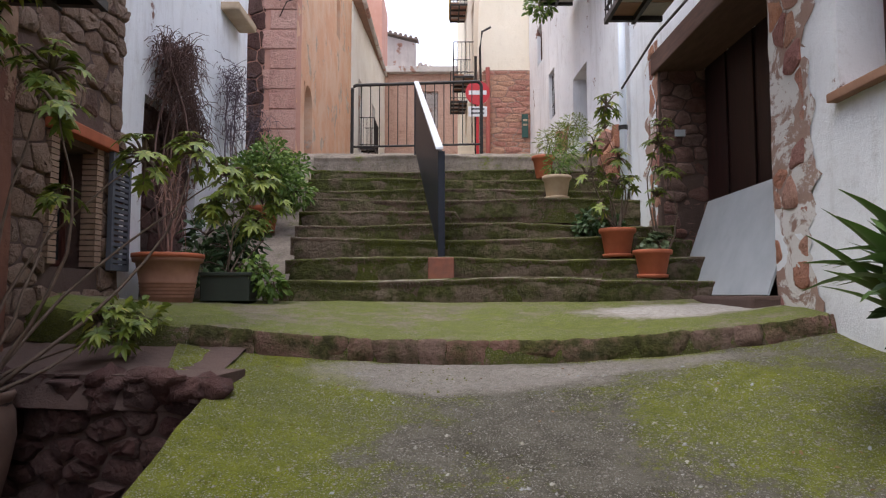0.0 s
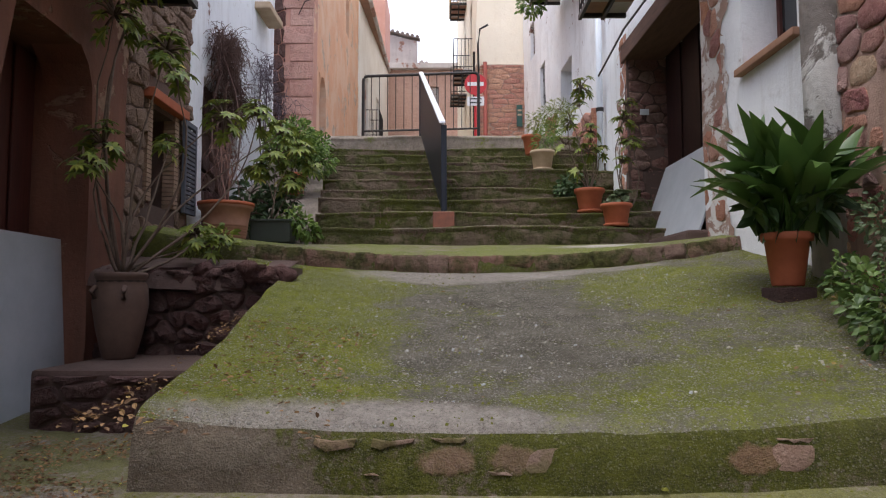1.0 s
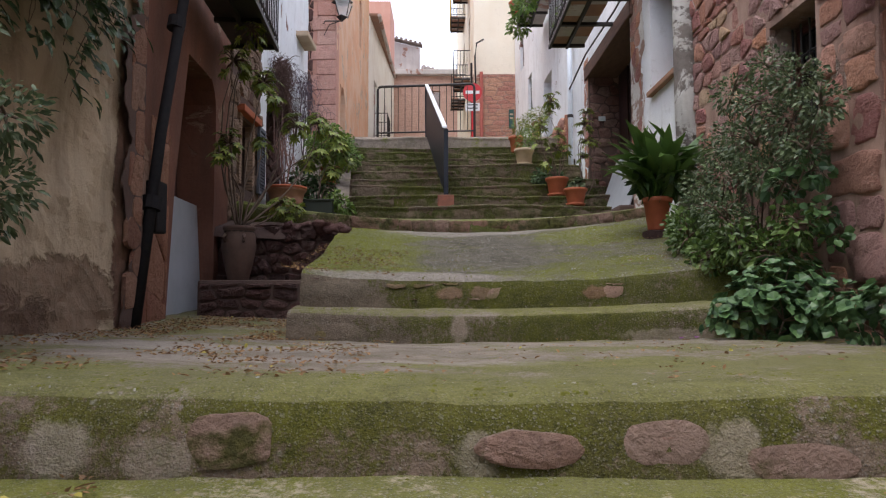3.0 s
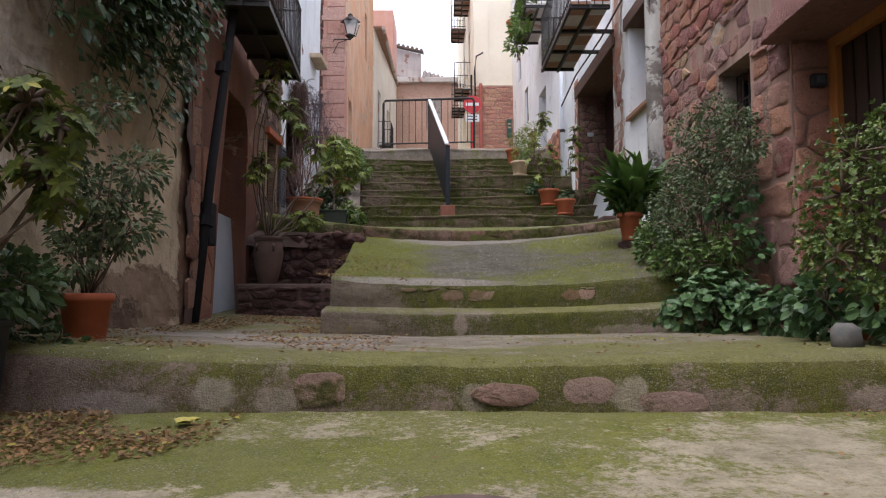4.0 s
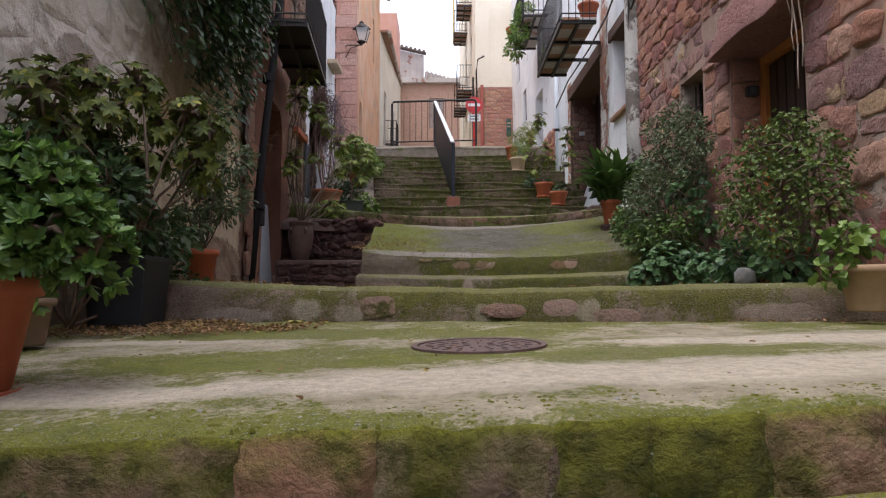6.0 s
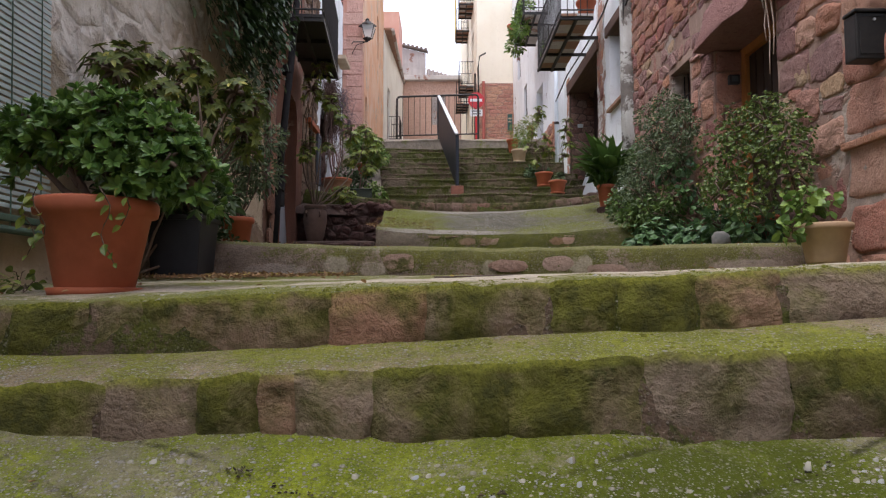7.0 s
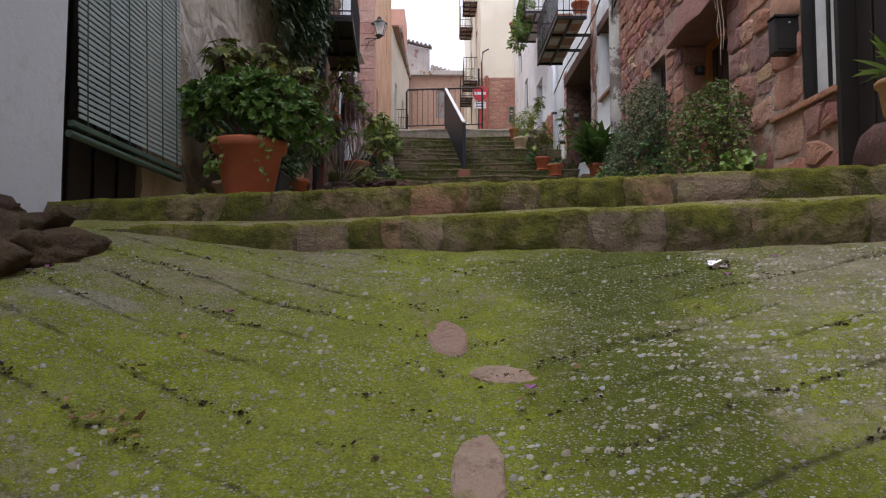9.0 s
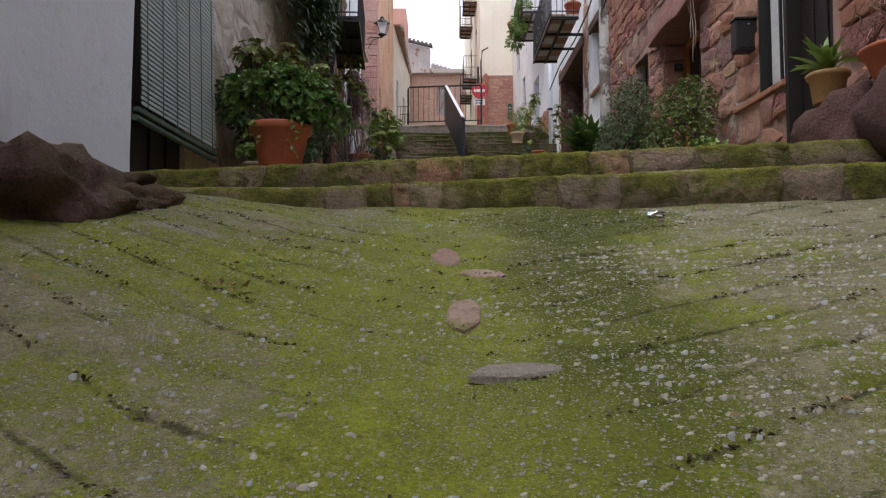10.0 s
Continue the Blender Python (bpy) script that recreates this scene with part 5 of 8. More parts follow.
def worn_block(parent, y, x0, x1, z_of, low, high, lean, proud, seed, material):
    """One hewn edge block in a riser, worn round and bulging, with slanting joints."""
    nu, nv = max(11, int((x1 - x0) / 0.035)), 8
    verts, faces = [], []
    for j in range(nv + 1):
        v = j / nv
        for i in range(nu + 1):
            u = i / nu
            side = min(1.0, 10 * min(u, 1 - u))
            edge = (0.45 + 0.55 * side ** 0.5) * min(1.0, 1.7 * (1 - v) + 0.05) ** 0.8
            x = x0 + (x1 - x0) * u + (lean[0] * (1 - u) + lean[1] * u) * (v - 0.5) + 0.012 * noise.noise((v * 4, seed, u))
            z = z_of(x) + low + (high - low) * v + v * (0.010 * noise.noise((x * 6, seed, 1)) + 0.009 * noise.noise((x * 17, seed, 2)) - 0.007 * (1 - side))
            out = -0.03 + (0.03 + proud) * edge + 0.022 * noise.noise((x * 4.5, z * 6, 3.3)) + 0.012 * noise.noise((x * 13, z * 13, seed)) + 0.005 * noise.noise((x * 37, z * 37, seed))
            verts.append((x, y - out, z))
    for j in range(nv):
        for i in range(nu):
            a = j * (nu + 1) + i
            faces.append((a, a + 1, a + nu + 2, a + nu + 1))
    top = [nv * (nu + 1) + i for i in range(nu + 1)]
    back = len(verts)
    verts += [(verts[i][0], y + 0.09, verts[i][2] - 0.012) for i in top]
    faces += [(top[i], top[i + 1], back + i + 1, back + i) for i in range(nu)]
    mesh("stone", verts, faces, material, parent, smooth=True)


def riser_stones(parent, y, z_of, u0, u1, h, seed, proud=0.012, wide=(0.22, 0.62), material=None):
    """Edge blocks of uneven length along a whole riser."""
    r = random.Random(seed)
    x, lean = u0, 0.0
    while x < u1:
        w = min(r.uniform(*wide), max(u1 - x, 0.12))
        tip = r.uniform(-0.05, 0.05)
        worn_block(parent, y, x + 0.001, x + w - 0.001, z_of, -0.03, h * r.uniform(0.985, 1.02), (lean, tip), proud * r.uniform(0.4, 1.3), seed + 10 * x, material)
        x, lean = x + w, tip


ob = {o.name: o for o in scene.objects}


def edge_blocks(parent, y, z_of, h, blocks, seed, proud=0.014):
    """Edge blocks of given lengths: (from, to, 0 mossy, 1 orange or 2 bare)."""
    r = random.Random(seed)
    lean = 0.0
    for x0, x1, kind in blocks:
        tip = r.uniform(-0.012, 0.012)
        worn_block(parent, y, x0 - 0.004, x1 + 0.004, z_of, -0.03, h * r.uniform(0.98, 1.02), (lean, tip), proud * r.uniform(0.4, 1.3), seed + 10 * x0, (EDGE_STONE, ORANGE_EDGE, BARE_EDGE)[kind])
        lean = tip


edge_blocks(ob["step_1"], -5.33, lambda x: 0.81 + 0.046 * max(-0.9, x + 0.4), 0.185, ((-1.9, -1.14, 0), (-1.14, -0.9, 2), (-0.9, -0.75, 0), (-0.75, -0.66, 1), (-0.66, -0.47, 2), (-0.47, -0.14, 0), (-0.14, 0.2, 0), (0.2, 0.56, 2), (0.56, 0.95, 0), (0.95, 1.5, 0), (1.5, 1.85, 2), (1.85, 2.6, 0)), 3)
edge_blocks(ob["terrace_lower"], -5.005, lambda x: 1.035 + 0.045 * (x + 0.3), 0.17, ((-2.6, -1.87, 0), (-1.87, -1.58, 2), (-1.58, -1.36, 0), (-1.36, -1.19, 2), (-1.19, -0.63, 0), (-0.63, -0.35, 1), (-0.35, 0.02, 2), (0.02, 0.21, 0), (0.21, 0.45, 0), (0.45, 0.71, 1), (0.71, 1.1, 2), (1.1, 1.7, 0), (1.7, 2.6, 2)), 4)
set_rng = random.Random(23)


def set_stones(parent, x0, x1, foot, head, courses, lengths, keep, proud=(0.0, 0.007)):
    """Stones bedded in a riser that leans from foot to head, both (y, z)."""
    m = frame_of((x0, 0), (x1, 0), -1)
    lean = (head[0] - foot[0]) / (head[1] - foot[1])
    m[1][2], m[1][3] = lean, foot[0] - lean * foot[1]
    rubble(parent, m, 0.05, x1 - x0, foot[1] + 0.015, head[1] - 0.01, set_rng, courses, lengths, proud, SET_STONE, keep=keep, joint=0.012)


PINK_SET = stone("pink_bedded_stone", ((0.26, 0.15, 0.12), (0.29, 0.165, 0.13), (0.235, 0.14, 0.115), (0.30, 0.22, 0.18)), moss=0.92, green_a=(0.10, 0.102, 0.016), green_b=(0.05, 0.052, 0.012), moss_at=0.41)
for x, w, low, high in ((-1.78, 0.42, 0.05, 0.9), (-1.33, 0.36, 0.25, 1.0), (-0.98, 0.16, 0.05, 0.75), (-0.62, 0.24, 0.08, 1.0), (0.17, 0.3, 0.12, 0.68), (0.53, 0.24, 0.15, 0.85), (0.88, 0.32, -0.1, 0.5), (1.52, 0.28, 0.15, 0.85), (2.05, 0.5, 0.05, 0.9)):
    # lone stones bedded in the mossy face of the terrace
    m = frame_of((0, 0), (1, 0), -1)
    m[1][2], m[1][3] = 0.25, -2.184 - 0.25 * 1.31
    curve = lambda v: math.copysign(abs(v) ** 0.7, v)
    ring = [(x + 0.5 * w * curve(math.cos(0.628 * k)) * set_rng.uniform(0.85, 1.05), 1.31 + 0.165 * ((low + high) / 2 + 0.5 * (high - low) * curve(math.sin(0.628 * k)) * set_rng.uniform(0.88, 1.05))) for k in range(10)]
    hewn(ob["terrace_upper"], m, ring, set_rng.uniform(0.006, 0.01), set_rng, PINK_SET, joint=0.0)
set_stones(ob["step_2"], -1.1, 2.3, (0.652, 1.47), (0.68, 1.63), (0.08, 0.16), (0.10, 0.26), 0.3)
set_stones(ob["gravel_ramp"], -1.0, 2.3, (0.957, 1.73), (0.985, 1.88), (0.08, 0.15), (0.10, 0.26), 0.3)
LANDING_EDGE = stone("dark_red_landing_edge", ((0.15, 0.085, 0.065), (0.22, 0.11, 0.085), (0.12, 0.075, 0.055), (0.18, 0.125, 0.10)), moss=0.92, green_a=(0.07, 0.075, 0.014), green_b=(0.026, 0.03, 0.008), moss_at=0.40, soft=(0.1, 0.9))
riser_stones(ob["landing"], 4.335, lambda x: 2.575 + 0.032 * (x - 0.2) ** 2, -1.65, 2.55, 0.135, 8, proud=0.012, wide=(0.16, 0.5), material=LANDING_EDGE)
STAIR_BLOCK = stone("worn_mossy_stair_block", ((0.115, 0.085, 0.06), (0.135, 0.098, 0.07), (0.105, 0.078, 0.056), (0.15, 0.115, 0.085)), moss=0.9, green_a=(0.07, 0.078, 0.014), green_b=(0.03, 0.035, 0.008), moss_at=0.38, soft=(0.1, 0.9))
before = 2.95
for k, z in enumerate(tops[:-1]):
    # every stair is edged with worn blocks of uneven length
    y = 6.2 + 0.44 * k
    drop = (lambda x, k=k, b=before: b + (-0.19 * min(1, max(0, (x - 0.15) * 8)) if k == 4 else 0.018 * math.sin(1.9 * x + 2.3 * k)))
    ends = [(-1.46 - 0.125 * (y - 6), 2.6)]
    if k == 4:
        ends = [(ends[0][0], 0.1)]
    for a, b in ends:
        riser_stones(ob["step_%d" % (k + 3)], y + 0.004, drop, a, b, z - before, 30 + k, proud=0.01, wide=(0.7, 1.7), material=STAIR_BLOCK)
    before = z


def gutter_slab(x, y, w, l, turn, seed, tone):
    r = random.Random(seed)
    z = 0.80 + (y + 5.33) * 0.2885 + 0.04 * abs(x + 0.38)
    n = 14
    ring = [(0.5 * w * math.cos(2 * math.pi * k / n) * r.uniform(0.8, 1.05), 0.5 * l * math.sin(2 * math.pi * k / n) * r.uniform(0.85, 1.05)) for k in range(n)]
    c, s = math.cos(radians(turn)), math.sin(radians(turn))
    verts = []
    for f, up in ((1.0, -0.03), (0.97, -0.012), (0.85, -0.006)):
        verts += [(x + f * (c * a - s * b), y + f * (s * a + c * b), z + up + 0.2885 * f * (s * a + c * b)) for a, b in ring]
    faces = [(j * n + k, j * n + (k + 1) % n, (j + 1) * n + (k + 1) % n, (j + 1) * n + k) for j in (0, 1) for k in range(n)] + [tuple(range(2 * n, 3 * n))]
    mesh("slab", verts, faces, tone, ob["lower_ramp"], smooth=False)


PINK_SLAB = stone("flat_pink_slab", ((0.38, 0.25, 0.20), (0.44, 0.31, 0.25), (0.34, 0.22, 0.18), (0.42, 0.33, 0.26)), moss=0.75, green_a=(0.24, 0.26, 0.02), green_b=(0.12, 0.14, 0.01), moss_at=0.50)
GREY_SLAB = stone("flat_grey_slab", ((0.42, 0.39, 0.35), (0.50, 0.48, 0.45), (0.32, 0.29, 0.25), (0.38, 0.33, 0.29)))
for g in ((-0.45, -6.31, 0.15, 0.33, 8, 1), (-0.30, -6.59, 0.2, 0.12, -20, 2), (-0.39, -7.04, 0.12, 0.32, -5, 3), (-0.27, -7.48, 0.28, 0.08, 6, 4)):
    gutter_slab(*g, GREY_SLAB if g[5] == 4 else PINK_SLAB)


# ---- doors, windows and fixtures ----
def panel_door(name, m, w, h, label, material, slats=6, frame_mat=None, frame_w=0.08):
    d = thing(name, (0, 0, 0), label, "door", kind="structure")
    d.matrix_basis = m
    leaf = part("leaf", boxed(0, w, -0.05, 0, 0, h), material, d)
    for k in range(slats):
        a = w * (k + 0.08) / slats
        part("plank", boxed(a, a + w * 0.84 / slats, 0.003, 0.022, 0.02, h - 0.02, 0.006), material, leaf)
    if frame_mat:
        part("frame_post", boxed(-frame_w, 0, -0.06, 0.06, 0, h + frame_w), frame_mat, d)
        part("frame_post", boxed(w, w + frame_w, -0.06, 0.06, 0, h + frame_w), frame_mat, d)
        part("frame_head", boxed(0, w, -0.06, 0.06, h, h + frame_w), frame_mat, d)
    part("handle", tubes([[(w - 0.1, 0.02, 1.0), (w - 0.1, 0.06, 1.0), (w - 0.2, 0.06, 1.0)]], 0.01, 6), IRON, leaf)
    return d


def on_wall(p0, p1, side, u, z, out=0.0):
    return frame_of(p0, p1, side) @ Matrix.Translation((u, out, z))


panel_door("door_1", on_wall((2.62, -2.75), (2.56, 3.0), 1, 1.57, 1.32, -0.34), 1.07, 2.36, "dark slatted door in a varnished orange wood frame", plain("dark_brown_wood", (0.05, 0.028, 0.02), (0.03, 0.018, 0.014), 4, 0.6, stretch=(6, 6, 0.6)), 7, ORANGE_WOOD, 0.11)
# door_2: recess shade is put into the wood colour, hence near black
panel_door("door_2", on_wall((2.55, 3.0), (2.5, 9.0), 1, 2.1, 2.98, -0.52), 2.44, 2.8, "dark red wooden double door deep inside a stone portal", plain("shaded_red_wood", (0.028, 0.007, 0.006), (0.014, 0.005, 0.004), 4, 0.5, stretch=(6, 6, 0.6)), 4)
panel_door("door_3", on_wall((-2.466, 1.12), (-2.68, 4.1), -1, 0.80, 1.57, -0.42), 1.56, 2.58, "dark red wooden door in a recessed reddish opening", DARK_WOOD, 5)
panel_door("door_4", on_wall((2.62, -14), (2.62, -2.75), 1, 10.06, 1.2, -0.12), 0.63, 3.15, "very dark brown door beside a window", plain("near_black_wood", (0.022, 0.016, 0.014), (0.016, 0.012, 0.011), 4, 0.55), 3)

def window(name, m, w, h, label, curtain=False, bars=0, sill=None, frame_mat=None, shutters=None):
    g = thing(name, (0, 0, 0), label, "window", kind="structure")
    g.matrix_basis = m
    fm = frame_mat or DARK_WOOD
    for x0, x1, z0, z1 in ((0, 0.05, 0, h), (w - 0.05, w, 0, h), (0.05, w - 0.05, 0, 0.05), (0.05, w - 0.05, h - 0.05, h), (w / 2 - 0.02, w / 2 + 0.02, 0.05, h - 0.05)):
        part("window_frame", boxed(x0, x1, -0.05, 0.0, z0, z1), fm, g)
    for x0, x1 in ((0.05, w / 2 - 0.02), (w / 2 + 0.02, w - 0.05)):
        part("pane", boxed(x0, x1, -0.03, -0.024, 0.05, h - 0.05, 0), GLASS, g)
        if curtain:
            bm = bmesh.new()
            n = 14
            a = [[bm.verts.new((x0 + (x1 - x0) * k / n, -0.012 + 0.007 * math.sin(2.2 * k), z)) for k in range(n + 1)] for z in (0.05, h - 0.05)]
            for k in range(n):
                bm.faces.new((a[0][k], a[0][k + 1], a[1][k + 1], a[1][k]))
            part("curtain", bm, plain("white_curtain", (0.62, 0.63, 0.64), (0.5, 0.51, 0.53), 4, 0.8), g, "white gathered curtain", smooth=True)
    for k in range(bars):
        x = w * (k + 0.5) / bars
        part("bar", tubes([[(x, 0.06, 0.0), (x, 0.06, h)]], 0.009, 6), IRON, g)
    if bars:
        for z in (h * 0.3, h * 0.7):
            part("crossbar", tubes([[(0, 0.06, z), (w, 0.06, z)]], 0.009, 6), IRON, g)
    if sill:
        part("sill", boxed(-0.06, w + 0.06, -0.1, sill, -0.06, 0.0, 0.008), TILE, g)
    if shutters:
        n = int(h / 0.05)
        for k in range(n):
            part("slat", boxed(0.02, w - 0.02, 0.02, 0.035, h * k / n, h * (k + 0.75) / n, 0), shutters, g)
    return g


window("window_1", on_wall((2.55, 3.0), (2.5, 9.0), 1, 0.34, 4.3, -0.3), 0.84, 1.3, "deep window with a clay sill in a white wall", sill=0.36, frame_mat=DARK_WOOD)
window("window_2", on_wall((2.62, -2.75), (2.56, 3.0), 1, 3.42, 3.02, -0.2), 0.61, 0.86, "small dark barred window in a red stone wall", bars=5)
window("window_3", on_wall((2.62, -14), (2.62, -2.75), 1, 10.75, 2.26, -0.07), 0.5, 2.1, "narrow dark-framed window with a white curtain", curtain=True, frame_mat=plain("black_frame_paint", (0.02, 0.018, 0.018), (0.015, 0.014, 0.014), 5, 0.45))
sill = thing("window_ledge", (0, 0, 0), "sloping red sandstone ledge under a narrow window", "ledge", kind="structure")
part("slab", boxed(2.565, 2.76, -3.27, -2.22, 2.195, 2.25, 0.012), RED_STONE, sill)
tagged(part("window_reveal", boxed(2.60, 2.76, -2.79, -2.762, 2.25, 4.4, 0.004), bpy.data.materials["black_frame_paint"], None), "black painted side of a window opening", kind="structure")
tagged(part("door_post", boxed(2.59, 2.76, -3.31, -3.255, 1.2, 4.4, 0.004), bpy.data.materials["near_black_wood"], None), "dark wooden post between door and window", kind="structure")
window("window_4", on_wall((2.5, 9.0), (2.2, 16.6), 1, 4.57, 6.77, -0.12), 0.56, 0.95, "small barred window in a whitewashed wall", bars=4)
window("window_5", on_wall((2.5, 9.0), (2.2, 16.6), 1, 5.92, 8.42, -0.08), 0.56, 0.85, "small dark upper window", bars=0)
window("window_6", on_wall((-3.2, 27.2), (0.9, 27.2), -1, 2.26, 9.92, -0.1), 0.73, 1.54, "shuttered window of a low pink house", shutters=GREY_PLASTER)
window("window_7", on_wall((-2.62, 11.57), (-2.75, 19.5), -1, 4.92, 9.62, -0.12), 0.56, 1.55, "brown-framed window in the ochre wall")
for k, (u, z) in enumerate(((1.22, 7.62), (4.02, 7.62))):
    window("window_%d" % (8 + k), on_wall((-2.72, 19.5), (-2.4, 27.5), -1, u, z, -0.1), 0.76, 2.25, "tall window of a pale house front", shutters=GREY_PLASTER)
for k, (u, z) in enumerate(((1.52, 9.62), (5.42, 9.32), (8.42, 9.12), (5.42, 12.52), (8.42, 12.52))):
    window("window_%d" % (10 + k), on_wall((0.6, 27.4), (0.9, 16.6), -1, u, z, -0.1), 0.76, 2.15, "tall balcony window of the yellow house", shutters=DARK_WOOD)
panel_door("door_7", on_wall((-2.633, -4.90), (-2.42, 0.9), -1, 0.065, 0.92, -0.05), 1.1, 2.97, "very dark wooden door behind a slatted blind", bpy.data.materials["near_black_wood"], 4)
panel_door("door_5", on_wall((-2.62, 11.57), (-2.75, 19.5), -1, 0.92, 5.35, -0.2), 0.76, 1.7, "grey arched door in the ochre wall", GREY_PLASTER, 3)
panel_door("door_6", on_wall((2.5, 9.0), (2.2, 16.6), 1, 2.02, 4.9, -0.3), 0.96, 2.0, "dark doorway in a whitewashed wall", DARK_WOOD, 3)
bm = bmesh.new()
ML6 = frame_of((-2.62, 11.57), (-2.75, 19.5), -1)
for sgn, u0 in ((1, 0.89), (-1, 1.71)):
    for k in range(6):
        a, b = [(u0 + sgn * (0.41 - 0.41 * math.cos(math.pi / 2 * t / 6)), 6.68 + 0.43 * math.sin(math.pi / 2 * t / 6)) for t in (k, k + 1)]
        vs = [bm.verts.new(ML6 @ Vector(p)) for p in ((a[0], 0.004, a[1]), (a[0], 0.004, 7.12), (b[0], 0.004, 7.12), (b[0], 0.004, b[1]), (a[0], -0.3, a[1]), (b[0], -0.3, b[1]))]
        if a[1] < 7.11:
            bm.faces.new((vs[0], vs[1], vs[2], vs[3]))
            bm.faces.new((vs[0], vs[3], vs[5], vs[4]))
part("arch_corner", bm, ORANGE, wall_l6)
OLD_BRICK = plain("old_thin_brick", (0.32, 0.22, 0.155), (0.24, 0.155, 0.11), 9, 0.85, local=False)
# window with a brick jamb and a grey shutter
w4 = window("window_15", on_wall((-2.7, 4.1), (-2.72, 5.55), -1, 0.5, 3.22, -0.2), 0.53, 0.86, "dark window with thin-brick jambs and a clay lintel")
for side_u in (-0.06, 0.56):
    for k in range(22):
        part("brick", boxed(side_u - 0.05, side_u + 0.05, 0.12, 0.235, 0.0 + 0.042 * k, 0.034 + 0.042 * k, 0), OLD_BRICK, w4)
part("lintel_tile", boxed(-0.14, 0.72, 0.1, 0.30, 0.93, 1.02, 0.01), TERRACOTTA, w4, "orange clay lintel tile")
sh = thing("grey_shutter", (0, 0, 0), "slate-grey louvred shutter folded back on the wall", "shutter")
sh.matrix_basis = on_wall((-2.7, 4.1), (-2.72, 5.55), -1, 1.16, 3.2, 0.05)
for x0, x1, z0, z1 in ((0, 0.04, 0, 0.95), (0.28, 0.32, 0, 0.95), (0.04, 0.28, 0, 0.05), (0.04, 0.28, 0.9, 0.95)):
    part("stile", boxed(x0, x1, 0, 0.04, z0, z1), plain("slate_grey_paint", (0.10, 0.11, 0.135), (0.075, 0.08, 0.10), 8, 0.6), sh)
for k in range(18):
    part("louvre", boxed(0.04, 0.28, 0.005, 0.035, 0.06 + 0.046 * k, 0.088 + 0.046 * k, 0), bpy.data.materials["slate_grey_paint"], sh)

# beams over the portal and the window of the white house
for u0, u1, z0, z1, o in ((1.9, 4.75, 5.60, 5.84, 0.05), (0.2, 1.34, 5.58, 5.76, 0.05)):
    bm = bmesh.new()
    box(bm, u0, u1, -0.5, o, z0, z1, 0.015, M3)
    tagged(part("beam", bm, BEAM_WOOD, None), "old red-brown wooden beam over an opening", kind="structure")
# stone threshold of the portal
tagged(part("threshold", boxed(2.32, 3.05, 5.0, 7.5, 2.75, 3.0, 0.03), DARK_MORTAR, None), "worn red stone threshold of the portal", kind="structure")
tagged(part("threshold", boxed(-2.8, -2.52, 2.08, 3.5, 1.4, 1.585, 0.02), RED_PLASTER, None), "red threshold of the arched door", kind="structure")


def leaning_board(name, corners, label, thick=0.018):
    t = thing(name, (0, 0, 0), label, "board")
    bm = bmesh.new()
    a = [Vector(c) for c in corners]
    n = (a[1] - a[0]).cross(a[3] - a[0]).normalized() * thick
    vs = [bm.verts.new(p) for p in a] + [bm.verts.new(p - n) for p in a]
    for f in ((0, 1, 2, 3), (7, 6, 5, 4), (0, 4, 5, 1), (1, 5, 6, 2), (2, 6, 7, 3), (3, 7, 4, 0)):
        bm.faces.new([vs[k] for k in f])
    bmesh.ops.recalc_face_normals(bm, faces=bm.faces[:])
    part("sheet", bm, BOARD, t)


leaning_board("flood_board", ((2.50, 5.12, 3.0), (2.50, 7.1, 3.0), (2.86, 7.1, 4.0), (2.86, 5.12, 4.0)), "pale grey sheet leaning in the portal doorway")
leaning_board("flood_board", ((-2.66, 2.14, 1.588), (-2.74, 3.46, 1.588), (-2.82, 3.46, 2.78), (-2.74, 2.14, 2.78)), "pale grey sheet standing in the arched doorway")


# roller blind
def blind():
    t = thing("roller_blind", (0, 0, 0), "sun-bleached green slatted blind hung out over a doorway", "blind")
    green = plain("bleached_green_slat", (0.50, 0.60, 0.61), (0.43, 0.53, 0.54), 5, 0.55)
    dark_green = plain("faded_green_bar", (0.09, 0.15, 0.11), (0.07, 0.11, 0.085), 5, 0.6)
    top, bottom = Vector((-2.575, -4.5, 3.95)), Vector((-2.50, -4.5, 1.60))
    jitter = random.Random(41)
    n = 66
    for k in range(n):
        p = top.lerp(bottom, k / n)
        e = jitter.uniform(-0.006, 0.006)
        part("slat", boxed(p.x - 0.004, p.x + 0.004, -4.71 + e, -3.27 + e, p.z - 0.0225, p.z, 0.0025), green, t)
    part("bottom_bar", boxed(-2.525, -2.485, -4.78, -3.26, 1.545, 1.58, 0.006), dark_green, t)
    part("roll_rod", tubes([[(-2.503, -4.80, 1.503), (-2.503, -3.28, 1.503)]], 0.021, 10), dark_green, t)
    for k in range(6):
        y = -4.63 + 0.253 * k
        part("cord", tubes([[(-2.565, y, 3.95), (-2.491, y, 1.58), (-2.499, y + 0.01, 1.505)]], 0.0035, 5), dark_green, t)


blind()


